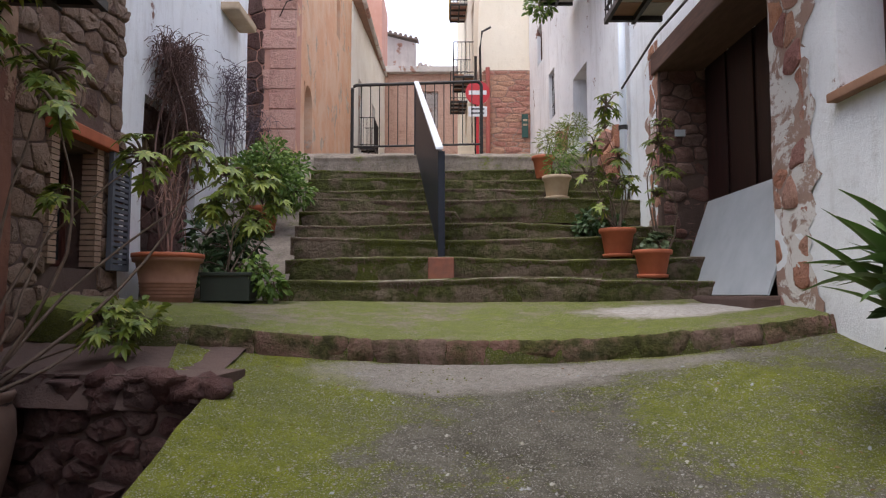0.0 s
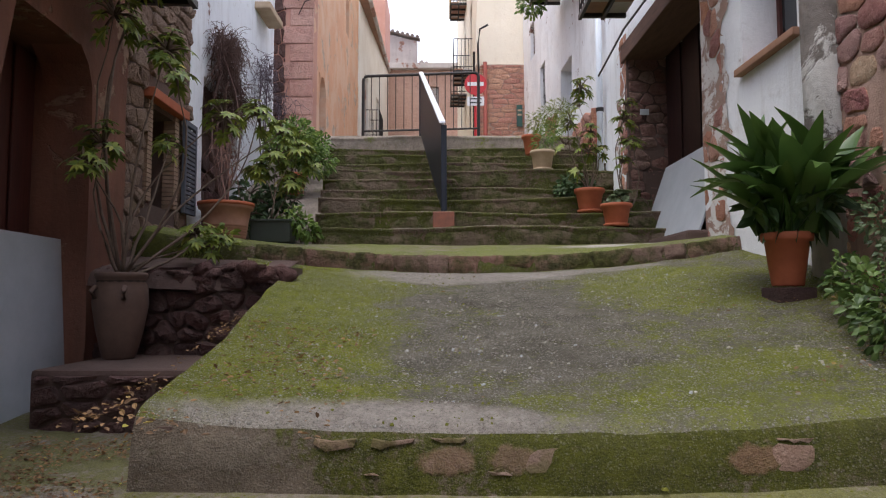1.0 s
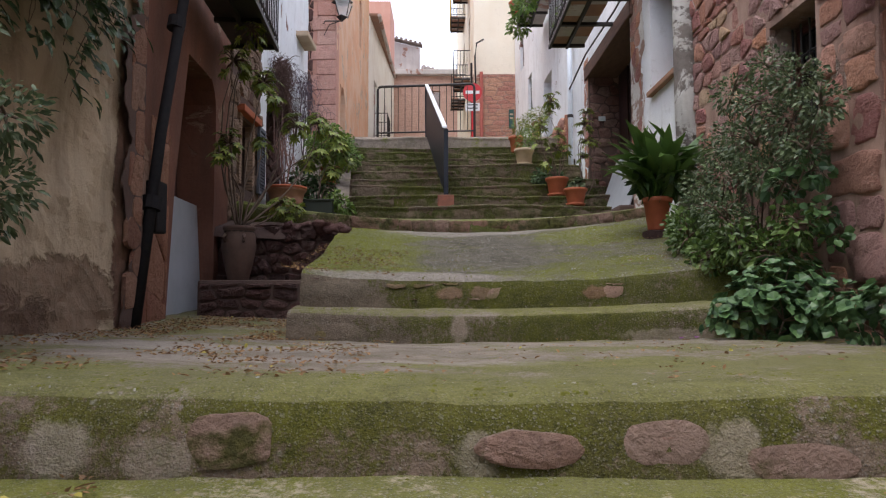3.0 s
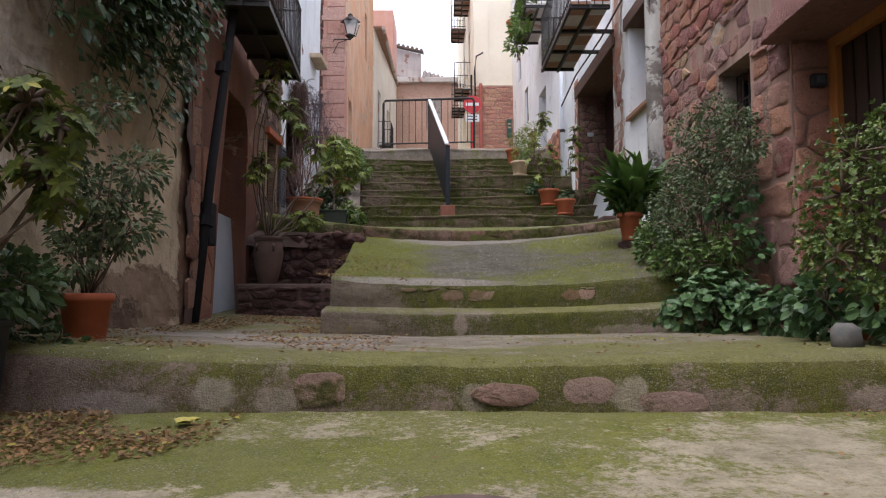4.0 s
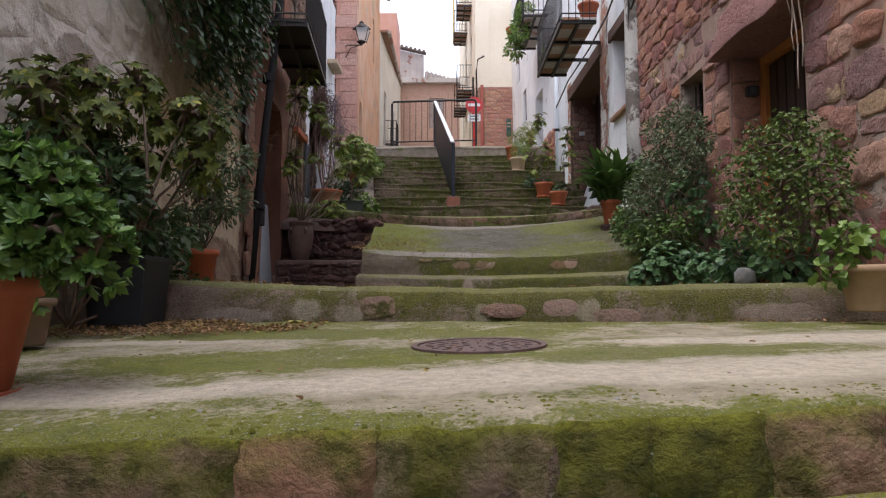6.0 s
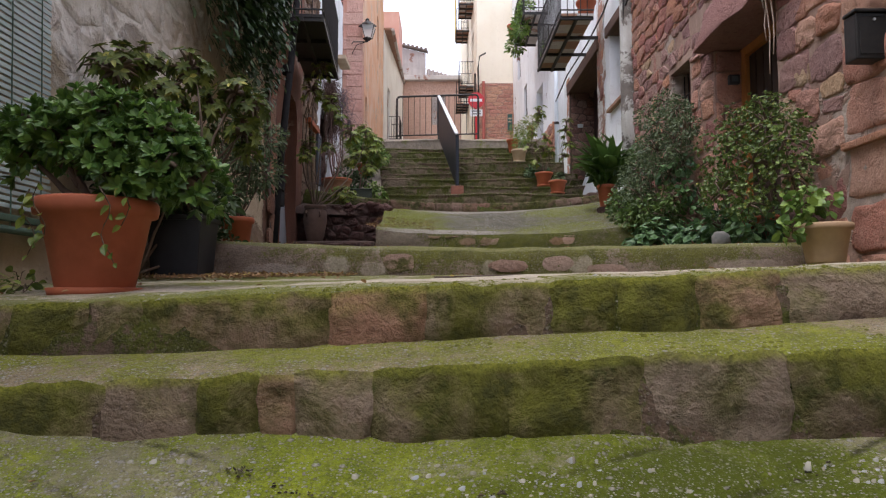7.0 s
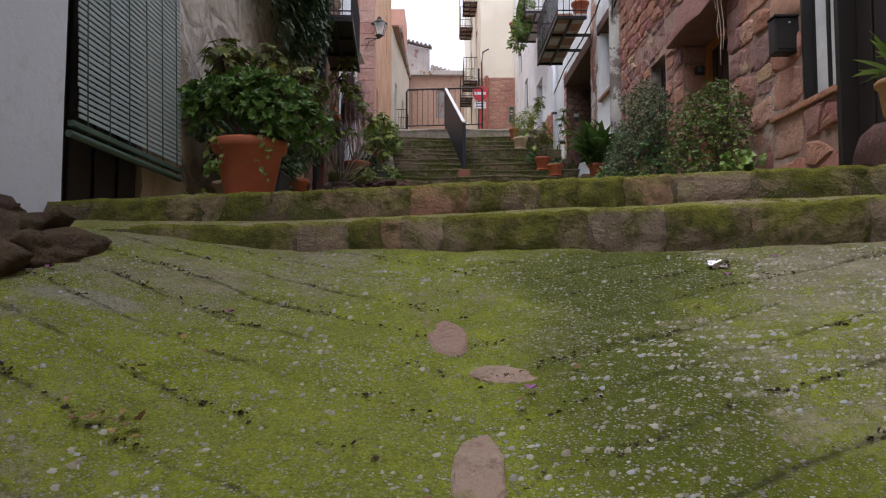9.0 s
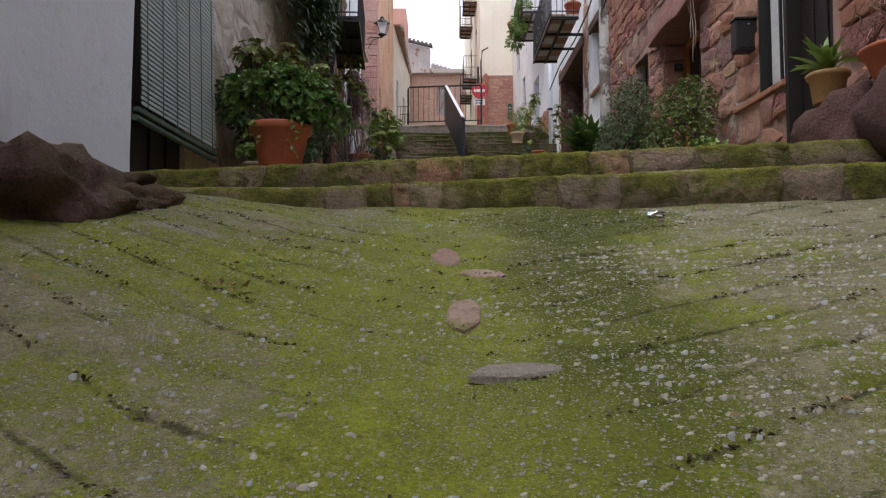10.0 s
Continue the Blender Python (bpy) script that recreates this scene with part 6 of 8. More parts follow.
# downpipe, mail box, meter, lamp, sign, cables
def downpipe():
    t = thing("downpipe", (0, 0, 0), "black iron downpipe leaning on the corner of two house walls", "pipe")
    part("pipe", tubes([[(-2.36, 1.02, 1.47), (-2.34, 1.36, 3.1), (-2.31, 1.66, 4.3), (-2.30, 1.9, 5.2), (-2.30, 2.1, 6.6)]], 0.045, 10), PIPE_BLACK, t, smooth=True)
    for z, y in ((2.5, 1.23), (4.1, 1.61)):
        part("collar", tubes([[(-2.345, y - 0.01, z - 0.05), (-2.34, y + 0.01, z + 0.05)]], 0.075, 10), PIPE_BLACK, t)
    part("cable_cover", boxed(-2.43, -2.33, 1.30, 1.50, 2.28, 2.70, 0.02), PIPE_BLACK, t)


def white_pipe():
    t = thing("downpipe", (0, 0, 0), "white rainwater pipe between two whitewashed houses", "pipe")
    part("pipe", tubes([[(2.40, 8.75, 3.9), (2.40, 8.75, 6.0), (2.40, 8.75, 7.6)]], 0.05, 10), WHITE_CLEAN, t, smooth=True)
    part("bracket", tubes([[(2.40, 8.75, 5.2), (2.40, 8.75, 5.26)]], 0.062, 10), IRON, t)


def mailbox():
    t = thing("mailbox", (0, 0, 0), "black metal letter box on an orange stone wall", "mailbox")
    t.matrix_basis = pose(2.415, -2.69, 2.715)
    body = part("body", boxed(0, 0.235, 0, 0.13, 0, 0.31, 0.01), IRON, t)
    part("lid", boxed(-0.01, 0.235, -0.014, 0.13, 0.312, 0.335, 0.008), IRON, t)
    part("door_panel", boxed(0.025, 0.21, -0.006, 0.0, 0.03, 0.24, 0.003), IRON, body)
    part("lock", tubes([[(0.12, -0.004, 0.262), (0.12, -0.012, 0.262)]], 0.01, 10), ALUMINIUM, body)
    part("slot", boxed(0.04, 0.20, -0.004, 0.0, 0.285, 0.298, 0), BLACK_PLASTIC, body)


def meter():
    t = thing("door_intercom", (2.78, -0.035, 3.43), "small black intercom on a stone door jamb", "intercom")
    part("plate", boxed(-0.055, 0.055, -0.03, 0.04, -0.045, 0.055, 0.008), BLACK_PLASTIC, t)
    part("screen", boxed(-0.033, 0.033, -0.036, -0.031, -0.022, 0.035, 0), plain("grey_glass_screen", (0.10, 0.11, 0.12), (0.08, 0.09, 0.1), 6, 0.2), t)
    p = thing("wall_plate", (2.72, 7.55, 4.86), "small grey plate on the dark stone of the portal", "sign")
    part("plate", boxed(-0.06, 0.06, -0.02, 0.0, -0.04, 0.04, 0.004), BOARD, p)
    q = thing("wall_plate", (0, 0, 0), "small pale tile set in a red stone wall", "sign")
    q.matrix_basis = on_wall((2.62, -2.75), (2.56, 3.0), 1, 3.05, 4.55, 0.07)
    part("plate", boxed(-0.08, 0.08, 0, 0.02, 0, 0.34, 0.004), BUFF_CLAY, q)


def street_lamp():
    t = thing("wall_lantern", (-2.45, 11.38, 8.24), "old glazed iron street lantern on a wall bracket", "lamp")
    part("arm", tubes([[(-0.45, 0.14, 0.0), (-0.4, 0.0, 0.0), (0.02, 0.0, 0.0), (0.03, 0.0, 0.05)]], 0.016, 6), IRON, t)
    part("brace", tubes([[(-0.45, 0.14, -0.3), (-0.3, 0.02, -0.08), (-0.08, 0.0, -0.015)]], 0.010, 6), IRON, t)
    glass = plain("lantern_glass", (0.85, 0.87, 0.88), (0.8, 0.82, 0.83), 3, 0.3)
    glass.node_tree.nodes["Principled BSDF"].inputs["Alpha"].default_value = 0.4
    for s in range(4):
        m = pose(0.03, 0, 0.1, 0, 0, 90 * s)
        bm = bmesh.new()
        vs = [bm.verts.new(m @ Vector(p)) for p in ((-0.09, -0.09, 0), (0.09, -0.09, 0), (0.17, -0.17, 0.34), (-0.17, -0.17, 0.34))]
        bm.faces.new(vs)
        bmesh.ops.solidify(bm, geom=bm.faces[:], thickness=0.006)
        part("pane", bm, glass, t)
        part("edge", tubes([[m @ Vector((-0.093, -0.093, 0)), m @ Vector((-0.175, -0.175, 0.34))]], 0.012, 5), IRON, t)
    part("roof", lathe([(0.26, 0.44), (0.24, 0.47), (0.10, 0.58), (0.06, 0.6), (0.06, 0.64), (0.02, 0.68)], 4), IRON, t)
    part("base", lathe([(0.05, 0.02), (0.13, 0.09), (0.13, 0.11)], 4), IRON, t)


def no_entry():
    t = thing("traffic_sign", (0.74, 14.0, 7.33), "round red no-entry sign over a white plate on a post", "sign")
    red = plain("sign_red", (0.55, 0.03, 0.04), (0.5, 0.03, 0.035), 5, 0.4)
    white = plain("sign_white", (0.75, 0.75, 0.76), (0.7, 0.7, 0.71), 5, 0.4)
    bm = bmesh.new()
    bmesh.ops.create_cone(bm, cap_ends=True, segments=32, radius1=0.26, radius2=0.26, depth=0.02, matrix=pose(0, 0, 0, 90))
    disc = part("disc", bm, red, t)
    part("bar", boxed(-0.19, 0.19, -0.016, -0.012, -0.045, 0.045, 0), white, disc)
    plate = part("plate", boxed(-0.2, 0.2, -0.012, 0.0, -0.52, -0.3, 0.004), white, t)
    for k in range(2):
        part("line_bar", boxed(-0.14, 0.14, -0.017, -0.0135, -0.46 + 0.09 * k, -0.43 + 0.09 * k, 0), BLACK_PLASTIC, plate)
    part("post", tubes([[(0, 0.03, -2.0), (0, 0.03, 0.2)]], 0.03, 8), red, t)


def cable(name, pts, r, label):
    c = thing(name, (0, 0, 0), label, "cable")
    part("strand", tubes([pts], r, 5), IRON, c)


for f in (downpipe, white_pipe, mailbox, meter, street_lamp, no_entry):
    f()
rp = thing("drain_pipe", (0, 0, 0), "red-painted drain pipe on the stone base of the yellow house", "pipe")
part("pipe", tubes([[(1.13, 16.5, 5.9), (1.13, 16.5, 8.75)]], 0.055, 8), plain("red_pipe_paint", (0.45, 0.13, 0.10), (0.4, 0.11, 0.09), 6, 0.5), rp)
cable("cable", [(0.95, 16.4, 8.2), (0.93, 16.4, 9.2), (0.98, 16.3, 9.6), (1.2, 16.3, 9.72)], 0.03, "thick black cable loop on the yellow house")
cable("cable", [(0.82, 16.4, 6.0), (0.82, 16.4, 9.0)], 0.035, "grey conduit on the corner of the yellow house")
cable("cable", [(2.46, 3.1, 6.3), (2.44, 4.2, 5.98), (2.44, 5.5, 5.92), (2.42, 7.4, 5.96), (2.38, 8.7, 5.75)], 0.016, "black cable slung along the white wall under the balcony")
cable("cable", [(2.44, 1.2, 6.25), (2.43, 2.2, 5.65), (2.44, 2.8, 5.5), (2.46, 3.0, 6.4)], 0.016, "black cable slung over the stone wall")
cable("cable", [(2.44, 1.5, 6.5), (2.43, 2.3, 5.95), (2.45, 2.85, 5.8), (2.46, 3.05, 6.6)], 0.014, "black cable slung over the stone wall")
cable("cable", [(2.45, 2.92, 6.9), (2.44, 2.9, 5.9), (2.45, 2.95, 5.2)], 0.018, "bundle of old cables at the corner of two houses")
# weathered pilaster between the stone house and the white house
tagged(part("pilaster", tubes([[(2.56, 2.98, 2.0), (2.54, 3.0, 4.0), (2.55, 3.02, 6.0), (2.55, 3.02, 8.0)]], 0.14, 12), plaster("stained_grey_plaster", (0.66, 0.65, 0.63), (0.50, 0.48, 0.45), (0.22, 0.20, 0.18), 0.46, 0.62, (0.24, 0.21, 0.19), 0.55), None, smooth=True), "stained plaster strip covering the joint of two houses", kind="structure")
# clay hood on the white wall, and the green enamel plaque
hood = thing("tile_hood", (0, 0, 0), "small ochre clay tile ledge on a white wall", "ledge")
part("slab", boxed(-2.82, -2.58, 8.2, 9.0, 6.62, 6.72, 0.02), BUFF_CLAY, hood)
plq = thing("wall_plaque", (2.06, 16.5, 7.25), "small dark green enamel plaque on red stone", "sign")
part("plate", boxed(-0.08, 0.08, -0.03, 0.0, -0.3, 0.3, 0.006), plain("green_enamel", (0.03, 0.085, 0.07), (0.025, 0.07, 0.06), 5, 0.35), plq)
part("line_bar", boxed(-0.055, 0.055, -0.036, -0.032, 0.12, 0.17, 0), BUFF_CLAY, plq)
part("line_bar", boxed(-0.055, 0.055, -0.036, -0.032, 0.0, 0.05, 0), BUFF_CLAY, plq)
crate = thing("awning", (0, 0, 0), "yellow cloth awning hanging from an upper balcony", "awning")
part("cloth", boxed(0.20, 0.235, 20.9, 22.3, 12.42, 15.2, 0.01), plain("yellow_cloth", (0.55, 0.40, 0.12), (0.48, 0.34, 0.1), 4, 0.8), crate)


# ---- roofs beyond ----
def tiled_roof(name, x0, x1, y0, y1, z0, z1, label, material, fall=0.0):
    """A slope of half-round tile rows; fall lowers it towards larger x."""
    r = thing(name, (0, 0, 0), label, "roof", kind="structure")
    n = int((x1 - x0) / 0.28)
    slope = boxed(x0, x1, y0, y1, 0, 0.1, 0)
    for v in slope.verts:
        v.co.z += z0 + (z1 - z0) * (v.co.y - y0) / (y1 - y0) - fall * (v.co.x - x0)
    part("slope", slope, material, r)
    for k in range(n):
        x = x0 + (x1 - x0) * (k + 0.5) / n
        part("tile_row", tubes([[(x, y0 - 0.1, z0 + 0.1 - fall * (x - x0)), (x, y1, z1 + 0.1 - fall * (x - x0))]], 0.10, 6), material, r)


part("cornice", boxed(-3.3, 0.95, 26.9, 27.6, 12.2, 12.45, 0.03), GREY_PLASTER, wall_n1)
wall("wall_north_5", (-5.5, 36.0), (-1.5, 36.0), 8, 16.5, -1, GREY_PLASTER, "grey weathered gable of a distant house", thick=0.4, top=lambda u: 17.9 - 0.244 * u)
wall("wall_north_6", (-1.9, 38.0), (3.0, 38.0), 8, 15.6, -1, GREY_PLASTER, "distant grey stone wall under a roof", thick=0.4)
OLD_TILE = plain("old_grey_brown_tile", (0.24, 0.19, 0.165), (0.15, 0.125, 0.115), 3, 0.9, bump=0.5, local=False)
tiled_roof("tiled_roof", -1.5, 2.6, 36.2, 39.5, 15.15, 16.95, "old grey-brown tiled roof of a distant house", OLD_TILE, 0.30)
tiled_roof("tiled_roof", -5.6, -1.35, 35.85, 36.5, 18.02, 18.12, "tile capping along the slope of a distant gable", OLD_TILE, 0.244)
for x0, y0, x1, y1, z, rise in ((-3.1, 11.5, -2.45, 19.6, 13.2, 0.0), (-3.1, 19.5, -2.42, 27.6, 11.85, 0.035)):
    e = thing("roof_eave", (0, 0, 0), "projecting clay tile eave", "eave", kind="structure")
    bm = boxed(x0, x1, y0, y1, z, z + 0.1, 0.02)
    for v in bm.verts:
        v.co.z += rise * (v.co.y - y0)
    part("board", bm, ROOF_CLAY, e)
    part("gutter", tubes([[(x1 + 0.05, y0, z + 0.02), (x1 + 0.05, y1, z + 0.02 + rise * (y1 - y0))]], 0.07, 8), GREY_PLASTER, e)
tagged(part("house_tower", boxed(-5.5, -2.9, 31, 34, 12, 17.6, 0.02), PINK, None), "pinkish upper part of a house above the roofs", kind="structure")


# ---- plants ----
class Leaves:
    """Collects many small folded leaves into one mesh."""

    def __init__(self, seed):
        self.v, self.f, self.r = [], [], random.Random(seed)

    def add(self, base, d, n, length, width, droop=0.2, fold=0.12, blunt=0.5):
        d = d.normalized()
        s = d.cross(n)
        if s.length < 1e-4:
            s = d.orthogonal()
        s.normalize()
        n = s.cross(d)
        k = len(self.v)
        down = Vector((0, 0, -1)) * droop * length
        w = width / 2
        m1, m2, tip = base + d * length * 0.38 + down * 0.12, base + d * length * 0.74 + down * 0.5, base + d * length + down
        up = n * (fold * width)
        self.v += [base, m1, m2, tip, m1 + s * w + up, m1 - s * w + up, m2 + s * w * (0.55 + 0.4 * blunt) + up, m2 - s * w * (0.55 + 0.4 * blunt) + up]
        self.f += [(k, k + 4, k + 1), (k, k + 1, k + 5), (k + 1, k + 4, k + 6, k + 2), (k + 1, k + 2, k + 7, k + 5), (k + 2, k + 6, k + 3), (k + 2, k + 3, k + 7)]

    def ball(self, c, radius, count, length, width, flat=1.0, droop=0.25, shell=0.45, blunt=0.5, up=0.35):
        r = self.r
        c = Vector(c)
        for _ in range(count):
            o = Vector((r.gauss(0, 1), r.gauss(0, 1), r.gauss(0, 1))).normalized()
            k = shell + (1 - shell) * r.random() ** 0.6
            bump = 1 + 0.25 * noise.noise(o * 2.2 + c)
            p = c + Vector((o.x * radius, o.y * radius, o.z * radius * flat)) * k * bump
            d = (o + Vector((r.gauss(0, 0.5), r.gauss(0, 0.5), r.gauss(0, 0.4)))).normalized()
            n = (Vector((0, 0, 1)) * up + o * 0.6 + Vector((r.gauss(0, 0.4), r.gauss(0, 0.4), r.gauss(0, 0.4)))).normalized()
            f = r.uniform(0.65, 1.15)
            self.add(p, d, n, length * f, width * f, droop * r.uniform(0.5, 1.5), blunt=blunt)

    def rosette(self, c, axis, count, length, width, lift=0.5, blunt=0.9):
        r = self.r
        axis = axis.normalized()
        u = axis.orthogonal().normalized()
        v = axis.cross(u)
        a0 = r.random() * 6
        for k in range(count):
            a = a0 + 2.4 * k
            out = math.cos(a) * u + math.sin(a) * v
            d = out + axis * lift * r.uniform(0.4, 1.6)
            f = r.uniform(0.7, 1.1)
            self.add(c, d, axis, length * f, width * f, 0.1, 0.1, blunt)

    def palmate(self, c, axis, count, length, width, droop=0.45):
        r = self.r
        axis = axis.normalized()
        u = axis.orthogonal().normalized()
        v = axis.cross(u)
        a0 = r.random() * 6
        for k in range(count):
            a = a0 + 2 * math.pi * k / count + r.uniform(-0.12, 0.12)
            d = math.cos(a) * u + math.sin(a) * v + axis * 0.25
            f = r.uniform(0.8, 1.1)
            self.add(c, d, axis, length * f, width * f, droop * r.uniform(0.6, 1.4), 0.1, 0.5)

    def part(self, name, material, parent, label=""):
        o = mesh(name, [tuple(p) for p in self.v], self.f, material, parent, label, smooth=False)
        o.matrix_parent_inverse = parent.matrix_basis.inverted()
        return o


def limb(a, b, r, sag=0.12, n=6):
    a, b = Vector(a), Vector(b)
    side = Vector((r.uniform(-1, 1), r.uniform(-1, 1), 0)) * (b - a).length * sag
    return [a.lerp(b, k / n) + side * math.sin(math.pi * k / n) + Vector((r.uniform(-1, 1), r.uniform(-1, 1), 0)) * 0.012 for k in range(n + 1)]


def stems(name, parent, lines, r0, r1, material=None):
    """Every limb is a part of its own; the fine twigs stay together."""
    fine = [l for l in lines if len(l) < 5]
    for group in [[l] for l in lines if len(l) >= 5] + ([fine] if fine else []):
        bm = bmesh.new()
        for l in group:
            n = len(l)
            tube(bm, l, [r0 + (r1 - r0) * k / (n - 1) for k in range(n)], 5)
        o = part("twig_tangle" if group is fine else name, bm, material or BARK, parent, smooth=True)
        if group is fine:
            o["kind"] = "stuff"
        o.matrix_parent_inverse = parent.matrix_basis.inverted()


def pot(name, at, r_top, r_base, h, label, material=None, saucer=True, ribs=0, rim=True, group=""):
    p = thing(name, at, label, "plant pot", group)
    t = 0.012 + 0.02 * r_top
    prof = [(r_base * 0.96, 0.004), (r_base, 0.015)]
    if ribs:
        for k in range(ribs):
            z = h * (0.12 + 0.35 * k / ribs)
            rr = r_base + (r_top - r_base) * z / h
            prof += [(rr, z), (rr + 0.006, z + 0.25 * h * 0.35 / ribs), (rr, z + 0.7 * h * 0.35 / ribs)]
    if rim:
        prof += [(r_base + (r_top - r_base) * 0.82, h * 0.82), (r_top + t * 0.7, h * 0.84), (r_top + t, h * 0.9), (r_top + t, h * 0.97), (r_top + t * 0.5, h)]
    else:
        prof += [(r_base + (r_top - r_base) * 0.5, h * 0.5), (r_top, h * 0.97), (r_top, h)]
    prof += [(r_top - t, h), (r_top - t * 1.3, h * 0.9)]
    part("pot_body", lathe(prof, 32, 0.0015), material or TERRACOTTA, p, smooth=True)
    part("soil", lathe([(r_top - t * 1.2, h * 0.86), (r_top - t * 1.2, h * 0.905), (r_top * 0.5, h * 0.93)], 20), SOIL, p)
    if saucer:
        part("saucer", lathe([(r_base * 0.9, 0.0), (r_base * 1.18, 0.004), (r_base * 1.25, 0.035), (r_base * 1.2, 0.037), (r_base * 1.05, 0.012)], 28), material or TERRACOTTA, p, smooth=True)
    return p


def bush(name, at, label, clumps, leaf, count, material, seed, category="plant", flat=0.9, blunt=0.6, stem_r=0.012, up=0.35, shell=0.4, droop=0.25, twigs=True):
    """A shrub at its root: limbs to every clump, and the leaves of all clumps as one crown."""
    t = thing(name, at, label, category)
    L = Leaves(seed)
    lines = []
    for cx, cy, cz, cr in clumps:
        L.ball((cx, cy, cz), cr, int(1.5 * count * (cr / 0.2) ** 2), leaf[0], leaf[1], flat, droop, shell, blunt, up)
        lines.append(limb(at, (cx, cy, cz), L.r))
        if twigs:
            for _ in range(4):
                o = Vector((L.r.gauss(0, 1), L.r.gauss(0, 1), L.r.gauss(0, 0.8))).normalized() * cr * 0.9
                lines.append([Vector((cx, cy, cz)), Vector((cx, cy, cz)) + o * 0.5 + Vector((0, 0, 0.02)), Vector((cx, cy, cz)) + o])
    stems("stem", t, lines, stem_r, stem_r * 0.35)
    L.part("crown", material, t)
    return t


def rosette_bush(name, at, label, clumps, leaf, count, material, seed, stem_r=0.014, per=9, lift=0.5):
    t = thing(name, at, label, "plant")
    L = Leaves(seed)
    lines = []
    for cx, cy, cz, cr in clumps:
        c = Vector((cx, cy, cz))
        lines.append(limb(at, c, L.r, 0.1))
        for _ in range(int(1.7 * count * (cr / 0.2) ** 2)):
            o = Vector((L.r.gauss(0, 1), L.r.gauss(0, 1), L.r.gauss(0.25, 0.9))).normalized()
            p = c + o * cr * L.r.uniform(0.55, 1.1)
            if L.r.random() < 0.1:
                lines.append([c, c.lerp(p, 0.5) + Vector((0, 0, 0.02)), p])
            L.rosette(p, o + Vector((0, 0, 0.5)), per, leaf[0], leaf[1], lift)
    stems("stem", t, lines, stem_r, stem_r * 0.4)
    L.part("crown", material, t)
    return t


def umbrella_tree(name, at, label, heads, leaf, seed, material, stem_r=0.014, per=8, whorls=7, size=0.74, droop=0.45, rise=0.8):
    """A schefflera: bare bending stems that carry whorls of drooping leaflets."""
    t = thing(name, at, label, "plant")
    L = Leaves(seed)
    lines = []
    for hx, hy, hz, hr in heads:
        h = Vector((hx, hy, hz))
        lines.append(limb(at, h, L.r, 0.18, 8))
        for k in range(int(2.6 * whorls * (hr / 0.2) ** 1.6)):
            o = Vector((L.r.gauss(0, 1), L.r.gauss(0, 1), L.r.gauss(0.2, 0.8))).normalized()
            p = h + o * hr * L.r.uniform(0.5, 1.0)
            lines.append([h, h.lerp(p, 0.6) + Vector((0, 0, 0.02)), p])
            L.palmate(p, o * (1.5 - rise) + Vector((0, 0, rise)), per, leaf[0] * size, leaf[1] * size, droop)
    stems("stem", t, lines, stem_r, stem_r * 0.25)
    L.part("crown", material, t)
    return t


def blade_mesh(name, length, width, arch, material, seg=9, cup=0.25):
    verts, faces = [], []
    for k in range(seg + 1):
        s = k / seg
        w = width * math.sin(math.pi * min(1, 0.06 + 0.94 * s ** 0.8)) ** 0.8 * (1 if s < 0.98 else 0.2)
        w = max(w, 0.006)
        x = length * (s - 0.28 * arch * s * s)
        z = length * arch * (0.75 * s - 0.95 * s * s)
        for o in (-0.5, 0, 0.5):
            verts.append((x, o * w, z + cup * abs(o) * w))
    for k in range(seg):
        a = 3 * k
        faces += [(a, a + 3, a + 4, a + 1), (a + 1, a + 4, a + 5, a + 2)]
    me = bpy.data.meshes.new(name)
    me.from_pydata(verts, [], faces)
    me.materials.append(material)
    me.shade_smooth()
    return me


def blade_plant(name, at, label, count, length, width, seed, material, lift=(25, 85), arch=(0.5, 1.1), spread=0.05):
    t = thing(name, at, label, "plant")
    r = random.Random(seed)
    kinds = [blade_mesh("leaf", 1.0, width * f / length, a, material) for f in (0.85, 1.0, 1.15) for a in (arch[0], (arch[0] + arch[1]) / 2, arch[1])]
    for k in range(count):
        o = new("leaf", r.choice(kinds))
        o.parent = t
        a = 360 * k / count * 2.618 + r.uniform(-14, 14)
        s = length * r.uniform(0.7, 1.12)
        e = r.uniform(*lift)
        o.matrix_basis = pose(spread * r.uniform(-1, 1), spread * r.uniform(-1, 1), 0.0, 0, 0, a) @ pose(0, 0, 0, r.uniform(-25, 25), -e, 0) @ Matrix.Diagonal((s, s, s, 1))
    return t


